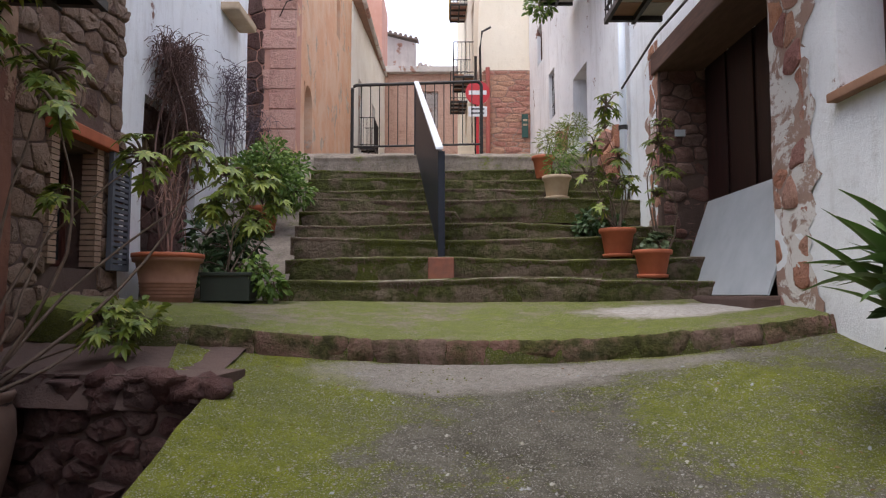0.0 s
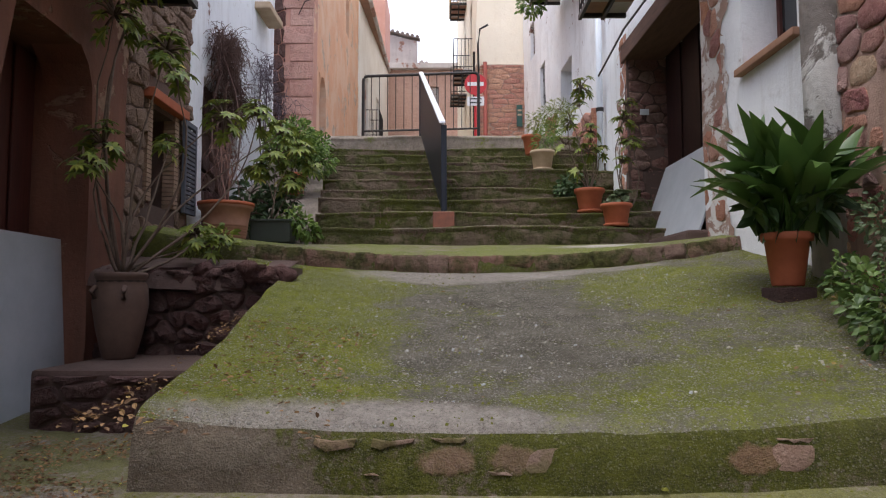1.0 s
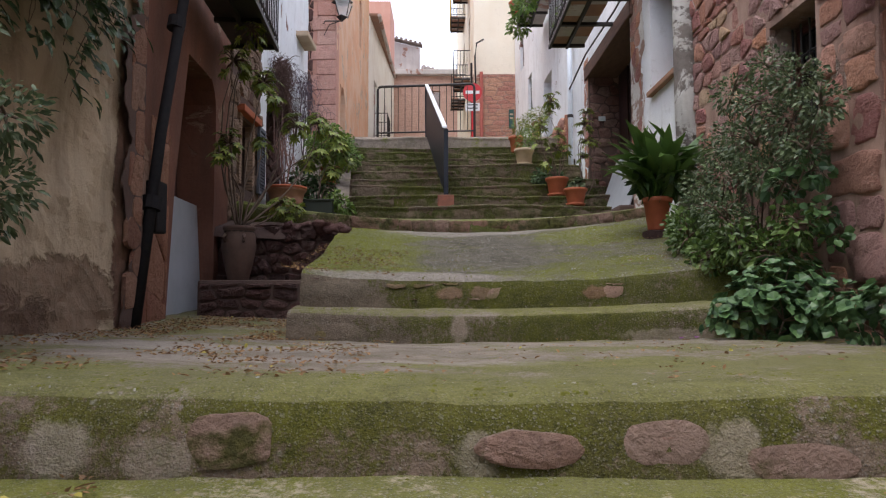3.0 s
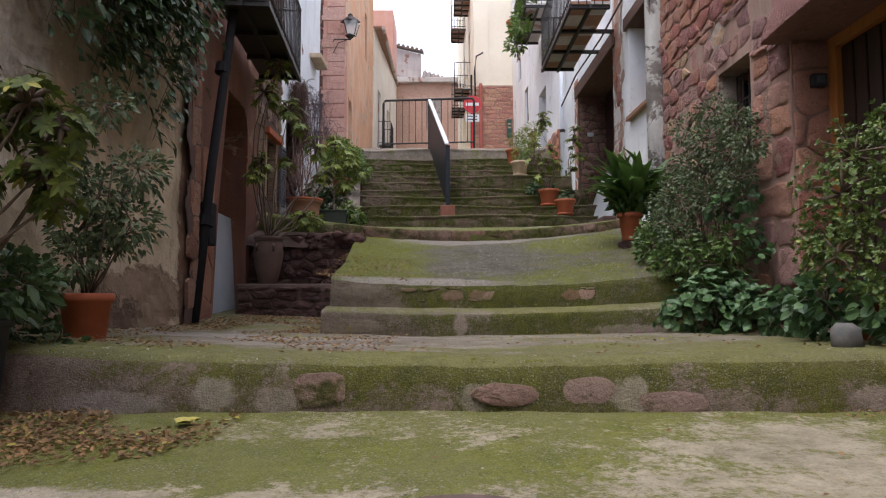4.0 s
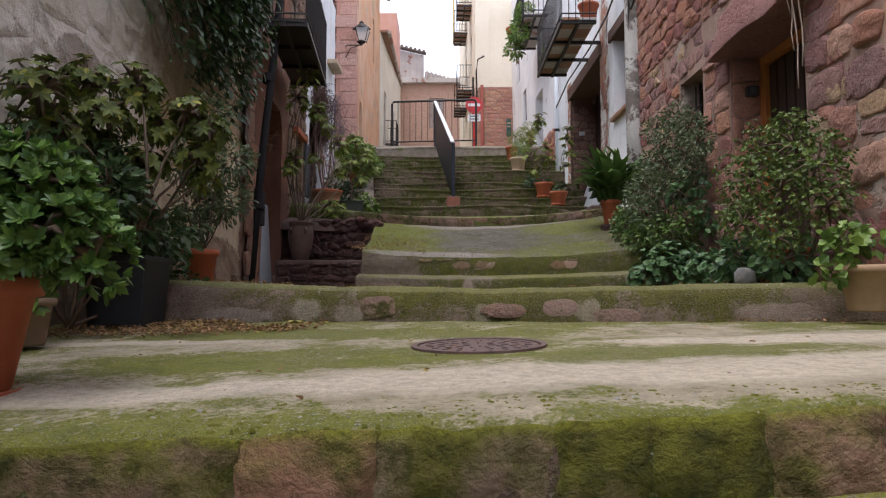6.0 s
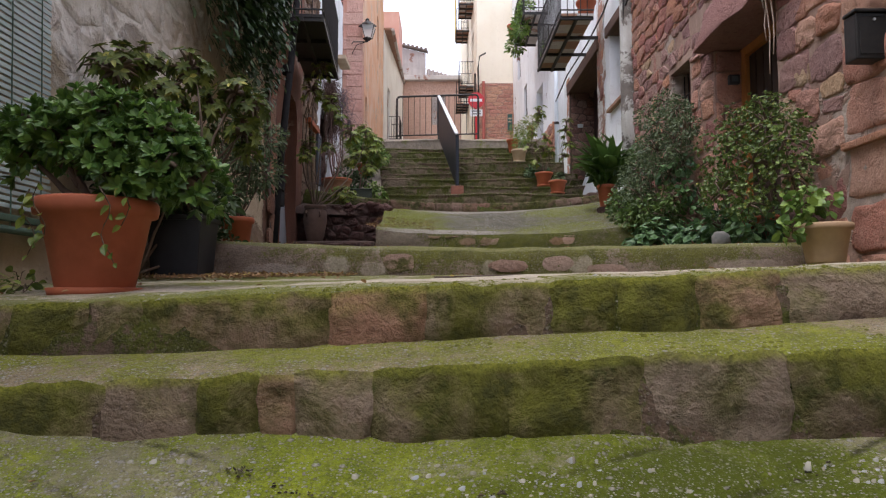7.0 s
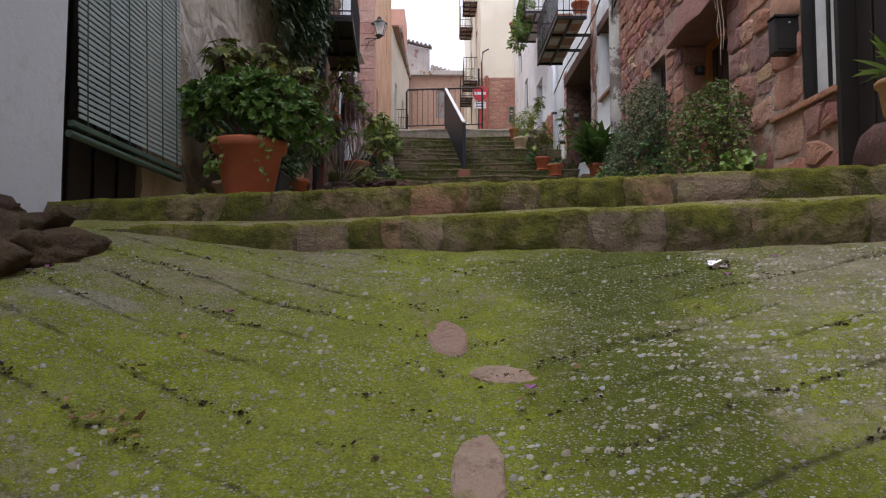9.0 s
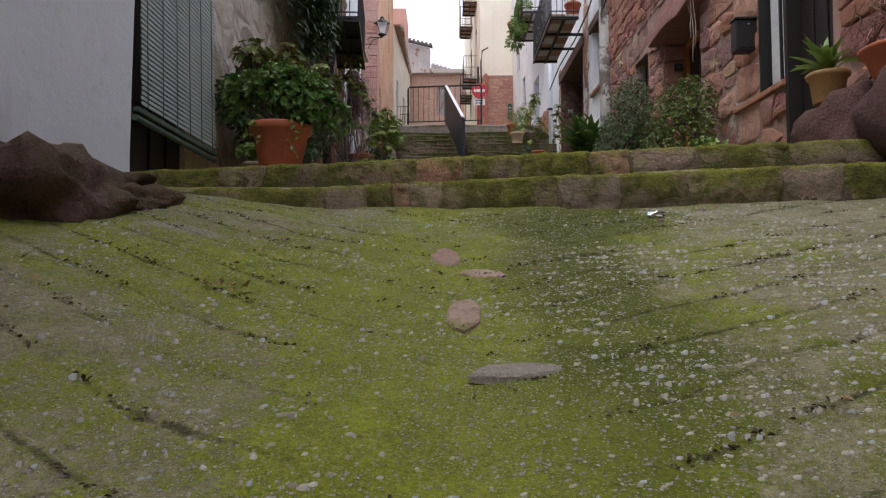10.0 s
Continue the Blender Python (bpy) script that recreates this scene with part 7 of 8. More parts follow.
def twiggy(name, at, label, heads, seed, count=40, length=0.35, hang=0.6, material=None, r=0.004):
    t = thing(name, at, label, "plant")
    g = random.Random(seed)
    lines, twigs = [], []
    for hx, hy, hz, hr in heads:
        h = Vector((hx, hy, hz))
        lines.append(limb(at, h, g, 0.08, 7))
        for _ in range(int(count * (hr / 0.2))):
            o = Vector((g.gauss(0, 0.5), g.gauss(0, 1), g.gauss(0, 1))).normalized() * hr * g.uniform(0.2, 1)
            p = h + o
            q = p + Vector((g.uniform(-0.3, 0.5), g.gauss(0, 0.6), g.uniform(-1, 0.6))).normalized() * length * g.uniform(0.4, 1)
            twigs.append([p, p.lerp(q, 0.35) + Vector((0.02, 0, 0.03)), p.lerp(q, 0.7) + Vector((0, g.uniform(-0.03, 0.03), -0.02 * hang)), q + Vector((0, 0, -0.1 * hang))])
    for k in range(len(heads)):
        bm = bmesh.new()
        tube(bm, lines[k], r * 2.2, 5)
        o = part("stem", bm, material or TWIG, t, smooth=True)
        o.matrix_parent_inverse = t.matrix_basis.inverted()
    bm = bmesh.new()
    for l in twigs:
        tube(bm, l, [r, r * 0.8, r * 0.6, r * 0.35][:len(l)], 4)
    o = part("twig_tangle", bm, material or TWIG, t, smooth=True)
    o["kind"] = "stuff"
    o.matrix_parent_inverse = t.matrix_basis.inverted()
    return t


# lower terrace, left: the large terracotta pot and its neighbours
pot("terracotta_pot", (-1.63, -4.42, 1.165), 0.205, 0.135, 0.37, "large terracotta pot with a saucer at the edge of a terrace", saucer=True)
rosette_bush("succulent_bush", (-1.63, -4.42, 1.5), "dense shrub with fleshy bright green leaves in a terracotta pot",
             [(-1.80, -4.42, 1.80, 0.13), (-1.62, -4.42, 1.84, 0.14), (-1.44, -4.38, 1.80, 0.14), (-1.92, -4.4, 1.74, 0.11), (-1.62, -4.3, 1.80, 0.14), (-1.36, -4.46, 1.66, 0.13), (-1.26, -4.4, 1.6, 0.11), (-1.54, -4.5, 1.68, 0.13), (-1.98, -4.42, 1.80, 0.08), (-1.48, -4.52, 1.60, 0.10), (-1.34, -4.36, 1.74, 0.10), (-1.72, -4.5, 1.76, 0.11)], (0.052, 0.021), 110, LEAF_FLESHY, 21, 0.016, 9, lift=0.95)
ivy = Leaves(5)
iv = thing("ivy_trails", (-1.63, -4.42, 1.53), "pale ivy trailing over the rim of the terracotta pot", "plant")
il = []
for x0, n, out in ((-1.74, 6, 0.0), (-1.50, 9, 0.02), (-1.45, 5, 0.03), (-1.82, 8, 0.01)):
    y = -4.42 - math.sqrt(max(0.0, 0.225 ** 2 - (x0 + 1.63) ** 2)) - 0.012 - out
    line = [Vector((x0 + 0.02 * math.sin(k * 1.1 + 9 * x0), y + 0.006 * k, 1.56 - 0.034 * k)) for k in range(n)]
    il.append(line)
    for p in line:
        for _ in range(ivy.r.choice((0, 1, 1, 2))):
            s = ivy.r.uniform(0.018, 0.042)
            ivy.add(p, Vector((ivy.r.uniform(-1, 1), ivy.r.uniform(-0.9, -0.2), ivy.r.uniform(-0.8, 0.4))), Vector((ivy.r.uniform(-0.5, 0.5), -1, ivy.r.uniform(0, 0.8))), s, s * 0.75, 0.4, 0.15, 0.6)
for one in il:
    stems("stem", iv, [one], 0.003, 0.002)
ivy.part("leaves", LEAF_YELLOW, iv)
bush("weed_tuft", (-2.0, -4.3, 1.14), "small bright green weeds at the foot of a wall", [(-2.0, -4.3, 1.22, 0.07), (-1.93, -4.36, 1.2, 0.05)], (0.05, 0.03), 160, LEAF_YELLOW, 8, stem_r=0.003)

sq = thing("square_pot", (-2.08, -2.42, 1.29), "square black plastic planter against a plaster wall", "plant pot")
bm = boxed(-0.18, 0.18, -0.18, 0.18, 0, 0.4, 0.01)
for v in bm.verts:
    k = 0.86 + 0.14 * v.co.z / 0.4
    v.co.x, v.co.y = v.co.x * k, v.co.y * k
part("pot_body", bm, BLACK_PLASTIC, sq)
part("rim", boxed(-0.19, 0.19, -0.19, 0.19, 0.375, 0.41, 0.008), BLACK_PLASTIC, sq)
umbrella_tree("umbrella_plant", (-2.08, -2.42, 1.68), "large umbrella plant with yellow-green leaves in a black planter",
              [(-2.32, -2.5, 2.72, 0.17), (-2.03, -2.5, 2.70, 0.17), (-1.74, -2.45, 2.56, 0.14), (-2.25, -2.5, 2.32, 0.18), (-1.98, -2.45, 2.24, 0.15), (-1.69, -2.4, 2.29, 0.13), (-1.63, -2.4, 2.47, 0.12), (-2.14, -2.6, 2.5, 0.17), (-1.9, -2.4, 2.48, 0.16), (-1.66, -2.35, 2.18, 0.09), (-2.3, -2.9, 2.35, 0.2), (-2.25, -3.1, 2.5, 0.18)], (0.085, 0.04), 31, LEAF_OLIVE, 0.017, 7, 17, droop=0.2, rise=0.45)
# a few leaves grow here; the dense dark crown stands in for shadow
bush("leafy_shrub", (-2.25, -2.75, 1.3), "dark green leaves filling the shadow beside the black planter", [(-2.15, -2.5, 1.9, 0.26), (-2.0, -2.2, 1.85, 0.2), (-2.2, -2.9, 1.9, 0.26), (-2.3, -3.1, 2.1, 0.26), (-2.05, -2.75, 2.05, 0.2), (-2.2, -2.6, 2.2, 0.22), (-2.15, -2.05, 1.5, 0.14)], (0.07, 0.038), 210, LEAF_DARK, 32)
pot("clay_pot", (-2.1, -3.35, 1.245), 0.11, 0.08, 0.22, "buff clay pot half hidden by a leafy plant", plain("dull_clay", (0.27, 0.19, 0.13), (0.2, 0.14, 0.10), 6, 0.75), False)
rosette_bush("succulent_bush", (-2.1, -3.35, 1.44), "bright green succulent hanging over a clay pot", [(-2.10, -3.4, 1.53, 0.09), (-2.18, -3.35, 1.56, 0.10), (-2.0, -3.42, 1.47, 0.07)], (0.05, 0.028), 40, LEAF_GREEN, 33)
pot("terracotta_pot", (-2.03, -1.42, 1.53), 0.13, 0.1, 0.28, "terracotta pot with a square rim on the upper terrace", None, False)
bush("grey_shrub", (-2.03, -1.42, 1.75), "sparse grey-green shrub in a terracotta pot", [(-1.82, -1.38, 2.2, 0.17), (-1.8, -1.35, 2.5, 0.16), (-1.98, -1.4, 2.85, 0.15), (-2.05, -1.5, 2.0, 0.15), (-2.1, -1.4, 2.15, 0.16), (-1.98, -1.42, 2.35, 0.17), (-2.2, -1.35, 2.45, 0.16), (-1.92, -1.3, 2.12, 0.13), (-2.15, -1.45, 2.65, 0.14)], (0.05, 0.022), 300, LEAF_GREY, 34, stem_r=0.008)
bush("small_bush", (-2.15, -1.9, 1.4), "low dark leafy plant at the foot of a plaster wall", [(-2.15, -1.9, 1.6, 0.17), (-1.98, -1.8, 1.55, 0.13), (-2.2, -1.75, 1.85, 0.17), (-2.05, -1.95, 1.85, 0.15)], (0.07, 0.04), 120, LEAF_DARK, 35, stem_r=0.006)

# climber that hangs down the plaster wall
def hanging_vine():
    t = thing("hanging_vine", (-2.4, 0.1, 5.3), "dark green climber hanging down a plaster wall", "plant")
    L = Leaves(41)
    lines = []
    for k in range(54):
        y = L.r.triangular(-2.5, 0.9, -0.45)
        low = float(np.interp(y, (-2.4, -1.9, -1.2, -0.65, 0.0, 0.45, 1.0), (3.75, 3.55, 3.25, 3.15, 2.95, 3.4, 3.9)))
        fall = (5.3 - low) * L.r.uniform(0.6, 1.0)
        pts = []
        n = int(fall / 0.06)
        for j in range(n):
            s = j / max(1, n - 1)
            p = Vector((-2.36 + 0.2 * math.sin(math.pi * s) * L.r.uniform(0.6, 1.2), y + 0.06 * math.sin(4 * s + k), 5.3 - fall * s))
            pts.append(p)
            for _ in range(6 if s < 0.6 else 3):
                q = p + Vector((L.r.uniform(-0.02, 0.14), L.r.gauss(0, 0.08), L.r.gauss(0, 0.05)))
                L.add(q, Vector((L.r.uniform(0.1, 1), L.r.gauss(0, 0.7), L.r.uniform(-1, 0.1))), Vector((0.8, L.r.gauss(0, 0.4), 0.6)), 0.095 * L.r.uniform(0.6, 1.1), 0.062, 0.4)
        lines.append(pts)
    stems("stem", t, lines, 0.007, 0.002)
    L.part("foliage", LEAF_DARK, t)


hanging_vine()

# tall jar with the umbrella tree on the ledge
jar = thing("clay_jar", (-2.29, 3.3, 1.93), "tall old brown clay jar with two lugs on a stone ledge", "jar")
part("jar_body", lathe([(0.10, 0), (0.112, 0.02), (0.155, 0.2), (0.185, 0.38), (0.175, 0.5), (0.155, 0.54), (0.168, 0.56), (0.176, 0.585), (0.168, 0.6), (0.145, 0.6), (0.14, 0.55)], 32), OLD_CLAY, jar, smooth=True)
for s in (-1, 1):
    part("lug", tubes([[(0.1 * s, -0.155, 0.5), (0.11 * s, -0.195, 0.47), (0.1 * s, -0.165, 0.42)]], 0.016, 8), OLD_CLAY, jar, smooth=True)
part("soil", lathe([(0.16, 0.53), (0.16, 0.555), (0.05, 0.565)], 16), SOIL, jar)
umbrella_tree("umbrella_tree", (-2.29, 3.3, 2.48), "leggy umbrella tree with bare stems growing from a clay jar",
              [(-2.2, 3.3, 4.75, 0.22), (-2.35, 3.2, 4.35, 0.2), (-2.1, 3.5, 4.2, 0.2), (-2.25, 3.6, 4.95, 0.2), (-1.95, 3.3, 3.95, 0.12), (-1.85, 4.1, 3.85, 0.17), (-1.65, 4.35, 3.95, 0.17), (-1.5, 4.6, 3.85, 0.14), (-2.35, 3.1, 3.4, 0.17), (-2.2, 3.8, 3.55, 0.12), (-2.0, 3.9, 2.85, 0.15), (-2.4, 2.95, 3.25, 0.14), (-1.9, 4.0, 2.78, 0.16)], (0.105, 0.042), 51, LEAF_YELLOW, 0.014, 8, 9)
bush("small_bush", (-2.0, 4.35, 2.72), "low leafy plant on top of the rubble wall", [(-1.95, 4.4, 2.85, 0.13), (-2.15, 4.4, 2.88, 0.12)], (0.08, 0.045), 110, LEAF_YELLOW, 52, stem_r=0.006)

# landing, left of the stairs
bp = pot("clay_pot", (-2.35, 5.7, 2.93), 0.27, 0.2, 0.42, "large dusty terracotta pot with grooves and a red rim", plain("dusty_terracotta", (0.40, 0.21, 0.145), (0.30, 0.15, 0.10), 5, 0.8), False, ribs=5)
part("painted_rim", lathe([(0.275, 0.385), (0.296, 0.39), (0.296, 0.425), (0.26, 0.43), (0.25, 0.42)], 32), TERRACOTTA, bp.children[0], "red painted rim", smooth=True)
twiggy("dry_climber", (-2.4, 5.75, 3.3), "dry leafless climber matted over a stone niche", [(-2.66, 6.5, 5.25, 0.28), (-2.68, 6.85, 5.0, 0.28), (-2.66, 6.3, 4.95, 0.22), (-2.68, 7.1, 4.75, 0.2), (-2.64, 6.7, 5.45, 0.16), (-2.64, 6.2, 5.3, 0.2), (-2.66, 6.6, 4.6, 0.22)], 61, 190, 0.34, 0.9, plain("red_brown_twig", (0.15, 0.085, 0.07), (0.09, 0.052, 0.045), 20, 0.9), 0.0042)
twiggy("dry_bundle", (-2.35, 5.72, 3.3), "bundle of dry upright stems in a clay pot", [(-2.4, 5.8, 3.9, 0.16), (-2.3, 5.75, 3.75, 0.14), (-2.5, 5.9, 4.1, 0.14)], 62, 26, 0.4, 0.2)
twiggy("bare_climber", (-2.6, 8.0, 4.2), "bare violet-grey twigs of a climber on a white wall", [(-2.7, 8.2, 5.6, 0.34), (-2.7, 8.6, 5.75, 0.3), (-2.68, 8.3, 5.2, 0.28), (-2.6, 9.0, 5.3, 0.3)], 63, 60, 0.35, 0.3, plain("violet_twig", (0.15, 0.11, 0.13), (0.11, 0.085, 0.10), 20, 0.9), 0.0045)
trough = thing("planter_trough", (-1.92, 6.0, 2.95), "dark green plastic planter trough at the foot of the stairs", "plant pot")
bm = boxed(-0.22, 0.22, -0.13, 0.13, 0, 0.24, 0.012)
part("trough_body", bm, plain("dark_green_plastic", (0.035, 0.045, 0.035), (0.03, 0.038, 0.03), 6, 0.5), trough)
part("rim", boxed(-0.235, 0.235, -0.145, 0.145, 0.225, 0.255, 0.008), bpy.data.materials["dark_green_plastic"], trough)
umbrella_tree("umbrella_plant", (-1.95, 6.05, 3.18), "yellow-green umbrella plant in a dark trough", [(-1.95, 6.2, 3.95, 0.2), (-1.7, 6.25, 4.05, 0.19), (-2.15, 6.2, 3.8, 0.17), (-1.82, 6.3, 3.7, 0.2), (-1.6, 6.35, 3.85, 0.14)], (0.13, 0.05), 64, LEAF_YELLOW, 0.01, 8, 9)
bush("leafy_shrub", (-1.62, 6.02, 2.96), "small green shrub at the end of the first stair", [(-1.6, 6.0, 3.15, 0.15), (-1.7, 6.0, 3.25, 0.13), (-1.52, 6.02, 3.08, 0.1)], (0.075, 0.045), 150, LEAF_GREEN, 65, stem_r=0.007)
bush("dark_shrub", (-2.2, 6.3, 3.0), "dark leafy undergrowth beside the stairs", [(-2.25, 6.2, 3.3, 0.2), (-2.1, 6.5, 3.45, 0.2), (-2.35, 6.6, 3.6, 0.18), (-1.95, 6.6, 3.55, 0.17)], (0.12, 0.045), 100, LEAF_DARK, 66)
pot("terracotta_pot", (-2.05, 7.6, 3.72), 0.16, 0.12, 0.3, "weathered terracotta pot among stair-side shrubs", None, False)
bush("round_shrub", (-2.05, 7.6, 3.98), "dense round mid-green shrub in a terracotta pot", [(-2.15, 7.6, 4.35, 0.26), (-1.9, 7.65, 4.3, 0.26), (-2.05, 7.7, 4.55, 0.25), (-1.72, 7.7, 4.2, 0.2), (-2.3, 7.8, 4.5, 0.22)], (0.07, 0.035), 230, LEAF_GREEN, 67)
bush("leafy_shrub", (-1.85, 8.3, 4.05), "mixed green shrub higher up beside the stairs", [(-2.0, 8.4, 4.6, 0.24), (-2.25, 8.7, 4.9, 0.22), (-1.95, 8.9, 4.75, 0.18)], (0.08, 0.035), 150, LEAF_GREEN, 68)

# right of the stairs
pot("terracotta_pot", (2.0, 6.36, 3.165), 0.17, 0.12, 0.27, "low terracotta pot with small succulents on a step", group="pots on the stairs")
rosette_bush("succulent", (2.0, 6.36, 3.4), "small grey-green succulents in a terracotta pot", [(1.95, 6.34, 3.47, 0.09), (2.08, 6.36, 3.5, 0.1), (2.02, 6.42, 3.5, 0.1)], (0.05, 0.03), 40, LEAF_GREY, 71, 0.006)
pot("terracotta_pot", (1.80, 6.86, 3.39), 0.175, 0.125, 0.3, "terracotta pot with a tall umbrella plant on a step", group="pots on the stairs")
umbrella_tree("umbrella_plant", (1.80, 6.86, 3.66), "tall airy yellow-green umbrella plant in a terracotta pot", [(1.72, 6.9, 5.0, 0.17), (1.6, 6.9, 4.55, 0.16), (1.85, 6.95, 4.45, 0.16), (1.5, 6.85, 4.25, 0.15), (1.78, 6.8, 4.15, 0.16), (1.95, 6.9, 4.2, 0.13), (1.7, 6.9, 4.75, 0.12), (1.62, 6.8, 3.95, 0.12)], (0.11, 0.04), 72, LEAF_YELLOW, 0.011, 7, 6)
umbrella_tree("umbrella_plant", (2.3, 6.9, 3.4), "umbrella plant growing up beside the portal", [(2.3, 7.0, 4.6, 0.16), (2.35, 6.95, 4.3, 0.16), (2.25, 7.0, 4.05, 0.12), (2.32, 7.0, 4.8, 0.12)], (0.10, 0.04), 73, LEAF_YELLOW, 0.012, 7, 8)
bush("dark_shrub", (1.72, 7.45, 3.62), "small dark green glossy shrub on a stair", [(1.7, 7.4, 3.82, 0.19), (1.88, 7.4, 3.75, 0.16), (1.6, 7.42, 3.74, 0.13)], (0.075, 0.045), 190, LEAF_DARK, 74)
pot("clay_pot", (1.48, 8.6, 4.24), 0.175, 0.13, 0.31, "pale buff clay pot on a stair", BUFF_CLAY, group="pots on the stairs")
pot("terracotta_pot", (1.42, 9.35, 4.65), 0.15, 0.1, 0.32, "terracotta pot near the top of the stairs", None, False, group="pots on the stairs")
bush("grassy_shrub", (1.48, 8.6, 4.5), "fine-leaved light green shrub in a buff pot", [(1.48, 8.6, 4.72, 0.16), (1.6, 8.65, 4.85, 0.14)], (0.10, 0.012), 260, LEAF_GREEN, 75, stem_r=0.005, up=0.1)
bush("grassy_shrub", (1.42, 9.35, 4.93), "fine-leaved olive shrub in a terracotta pot", [(1.5, 9.35, 5.2, 0.17), (1.7, 9.4, 5.3, 0.2), (1.9, 9.5, 5.45, 0.2), (1.75, 9.2, 5.05, 0.15)], (0.09, 0.012), 220, LEAF_YELLOW, 76, stem_r=0.006, up=0.1)

# the large dark-leaved plant beside the ramp
pot("terracotta_pot", (2.08, 2.68, 2.42), 0.135, 0.092, 0.33, "terracotta pot standing on a flat red tile", None, False)
tl = thing("clay_slab", (2.06, 2.64, 2.38), "flat red stone slab under a flower pot", "slab")
part("slab", boxed(-0.115, 0.115, -0.11, 0.11, -0.06, 0.035, 0.012), SHADED_STONE, tl)
blade_plant("cast_iron_plant", (2.08, 2.68, 2.74), "large plant with broad glossy dark green leaves in a terracotta pot", 115, 0.84, 0.15, 84, LEAF_BLADE, (32, 88), (0.3, 0.9), 0.13)
bush("dark_shrub", (2.1, 2.68, 2.8), "dark undergrowth of the broad-leaved plant", [(2.08, 2.68, 3.0, 0.2), (2.2, 2.6, 2.95, 0.16)], (0.16, 0.06), 90, LEAF_DARK, 82, stem_r=0.006)

# shrubs along the red stone wall
rosette_bush("ground_cover", (2.05, 0.35, 1.5), "mound of round blue-green leaves on the terrace", [(1.95, 0.35, 1.68, 0.25), (2.15, 0.4, 1.78, 0.25), (2.32, 0.3, 1.7, 0.22), (1.82, 0.42, 1.62, 0.17), (2.05, 0.2, 1.62, 0.2)], (0.055, 0.05), 30, LEAF_BLUE, 83, 0.006, 6)
rosette_bush("ground_cover", (2.35, -0.45, 1.5), "mound of round blue-green leaves against the wall", [(2.3, -0.1, 1.64, 0.2), (2.33, -0.45, 1.66, 0.2), (2.25, -0.8, 1.62, 0.18), (2.4, -0.9, 1.72, 0.17)], (0.055, 0.05), 28, LEAF_BLUE, 84, 0.006, 6)
bush("grey_shrub", (2.35, 1.1, 1.9), "tall small-leaved grey-green shrub against a stone wall", [(2.3, 1.0, 2.9, 0.25), (2.15, 1.2, 2.7, 0.22), (2.4, 0.7, 3.0, 0.22), (2.25, 0.8, 2.65, 0.2), (2.1, 1.5, 2.5, 0.2), (2.3, 1.4, 3.05, 0.18), (2.05, 1.0, 2.35, 0.2), (2.3, 0.9, 3.2, 0.18), (2.3, 1.4, 3.4, 0.18), (2.36, 0.85, 3.45, 0.17), (2.36, 0.5, 3.25, 0.17), (2.3, 1.75, 3.0, 0.17), (2.36, 0.25, 3.0, 0.16), (2.2, 1.9, 2.75, 0.16), (2.36, 0.45, 2.75, 0.16)], (0.04, 0.022), 330, LEAF_GREY, 85)
bush("leafy_shrub", (2.1, 1.5, 2.05), "mixed green shrub beside the gravel ramp", [(2.1, 0.9, 2.15, 0.22), (2.25, 0.65, 2.05, 0.22), (2.0, 1.1, 2.05, 0.2), (2.3, 0.45, 2.25, 0.16), (2.05, 1.75, 2.35, 0.2), (1.95, 1.5, 2.25, 0.18), (2.2, 1.3, 2.3, 0.18), (2.0, 1.2, 2.1, 0.17), (2.1, 2.05, 2.45, 0.15)], (0.06, 0.035), 190, LEAF_SHADY, 86)
bush("round_leaf_plant", (2.3, 0.65, 2.3), "round-leaved trailing plant on the stone wall", [(2.3, 0.6, 2.55, 0.13), (2.38, 0.4, 2.6, 0.12), (2.4, 0.35, 2.3, 0.1), (2.42, 0.3, 2.15, 0.08)], (0.07, 0.065), 110, LEAF_BLUE, 87, blunt=1.0, stem_r=0.005)
rosette_bush("jade_bush", (2.35, -1.5, 1.52), "large jade bush with fleshy leaves and pale bare stems", [(2.1, -1.4, 2.35, 0.24), (2.3, -1.2, 2.6, 0.22), (2.35, -1.6, 2.55, 0.24), (2.15, -1.75, 2.2, 0.22), (2.3, -1.95, 2.35, 0.22), (2.0, -1.5, 2.0, 0.2), (2.15, -1.2, 2.1, 0.2), (2.3, -2.05, 2.05, 0.2), (2.05, -1.9, 1.85, 0.17), (2.4, -1.4, 2.75, 0.15)], (0.032, 0.015), 72, LEAF_JADE, 88, 0.011, 8, lift=0.8)
bush("leafy_shrub", (2.3, -1.3, 1.5), "dark leaves at the foot of the jade bush", [(2.1, -1.2, 1.75, 0.2), (2.2, -1.7, 1.72, 0.2), (2.3, -0.95, 1.8, 0.18)], (0.075, 0.06), 130, LEAF_BLUE, 89, blunt=0.9)
bowl = pot("clay_bowl", (2.27, -2.5, 1.375), 0.16, 0.12, 0.27, "pale buff clay bowl planter at the edge of the terrace", plain("pale_terracotta", (0.46, 0.31, 0.19), (0.36, 0.24, 0.15), 6, 0.75), False)
bush("geranium", (2.2, -2.5, 1.6), "bright green geranium leaves in a clay bowl", [(2.14, -2.48, 1.78, 0.13), (2.05, -2.5, 1.62, 0.09), (2.28, -2.45, 1.8, 0.1)], (0.06, 0.055), 130, LEAF_GREEN, 90, blunt=1.0, stem_r=0.006)
pot("terracotta_pot", (2.42, -1.2, 1.5), 0.2, 0.15, 0.34, "red pot hidden under a jade bush", None, False)
st = thing("garden_stone", (0, 0, 0), "grey loose stone at the edge of the terrace", "stone")
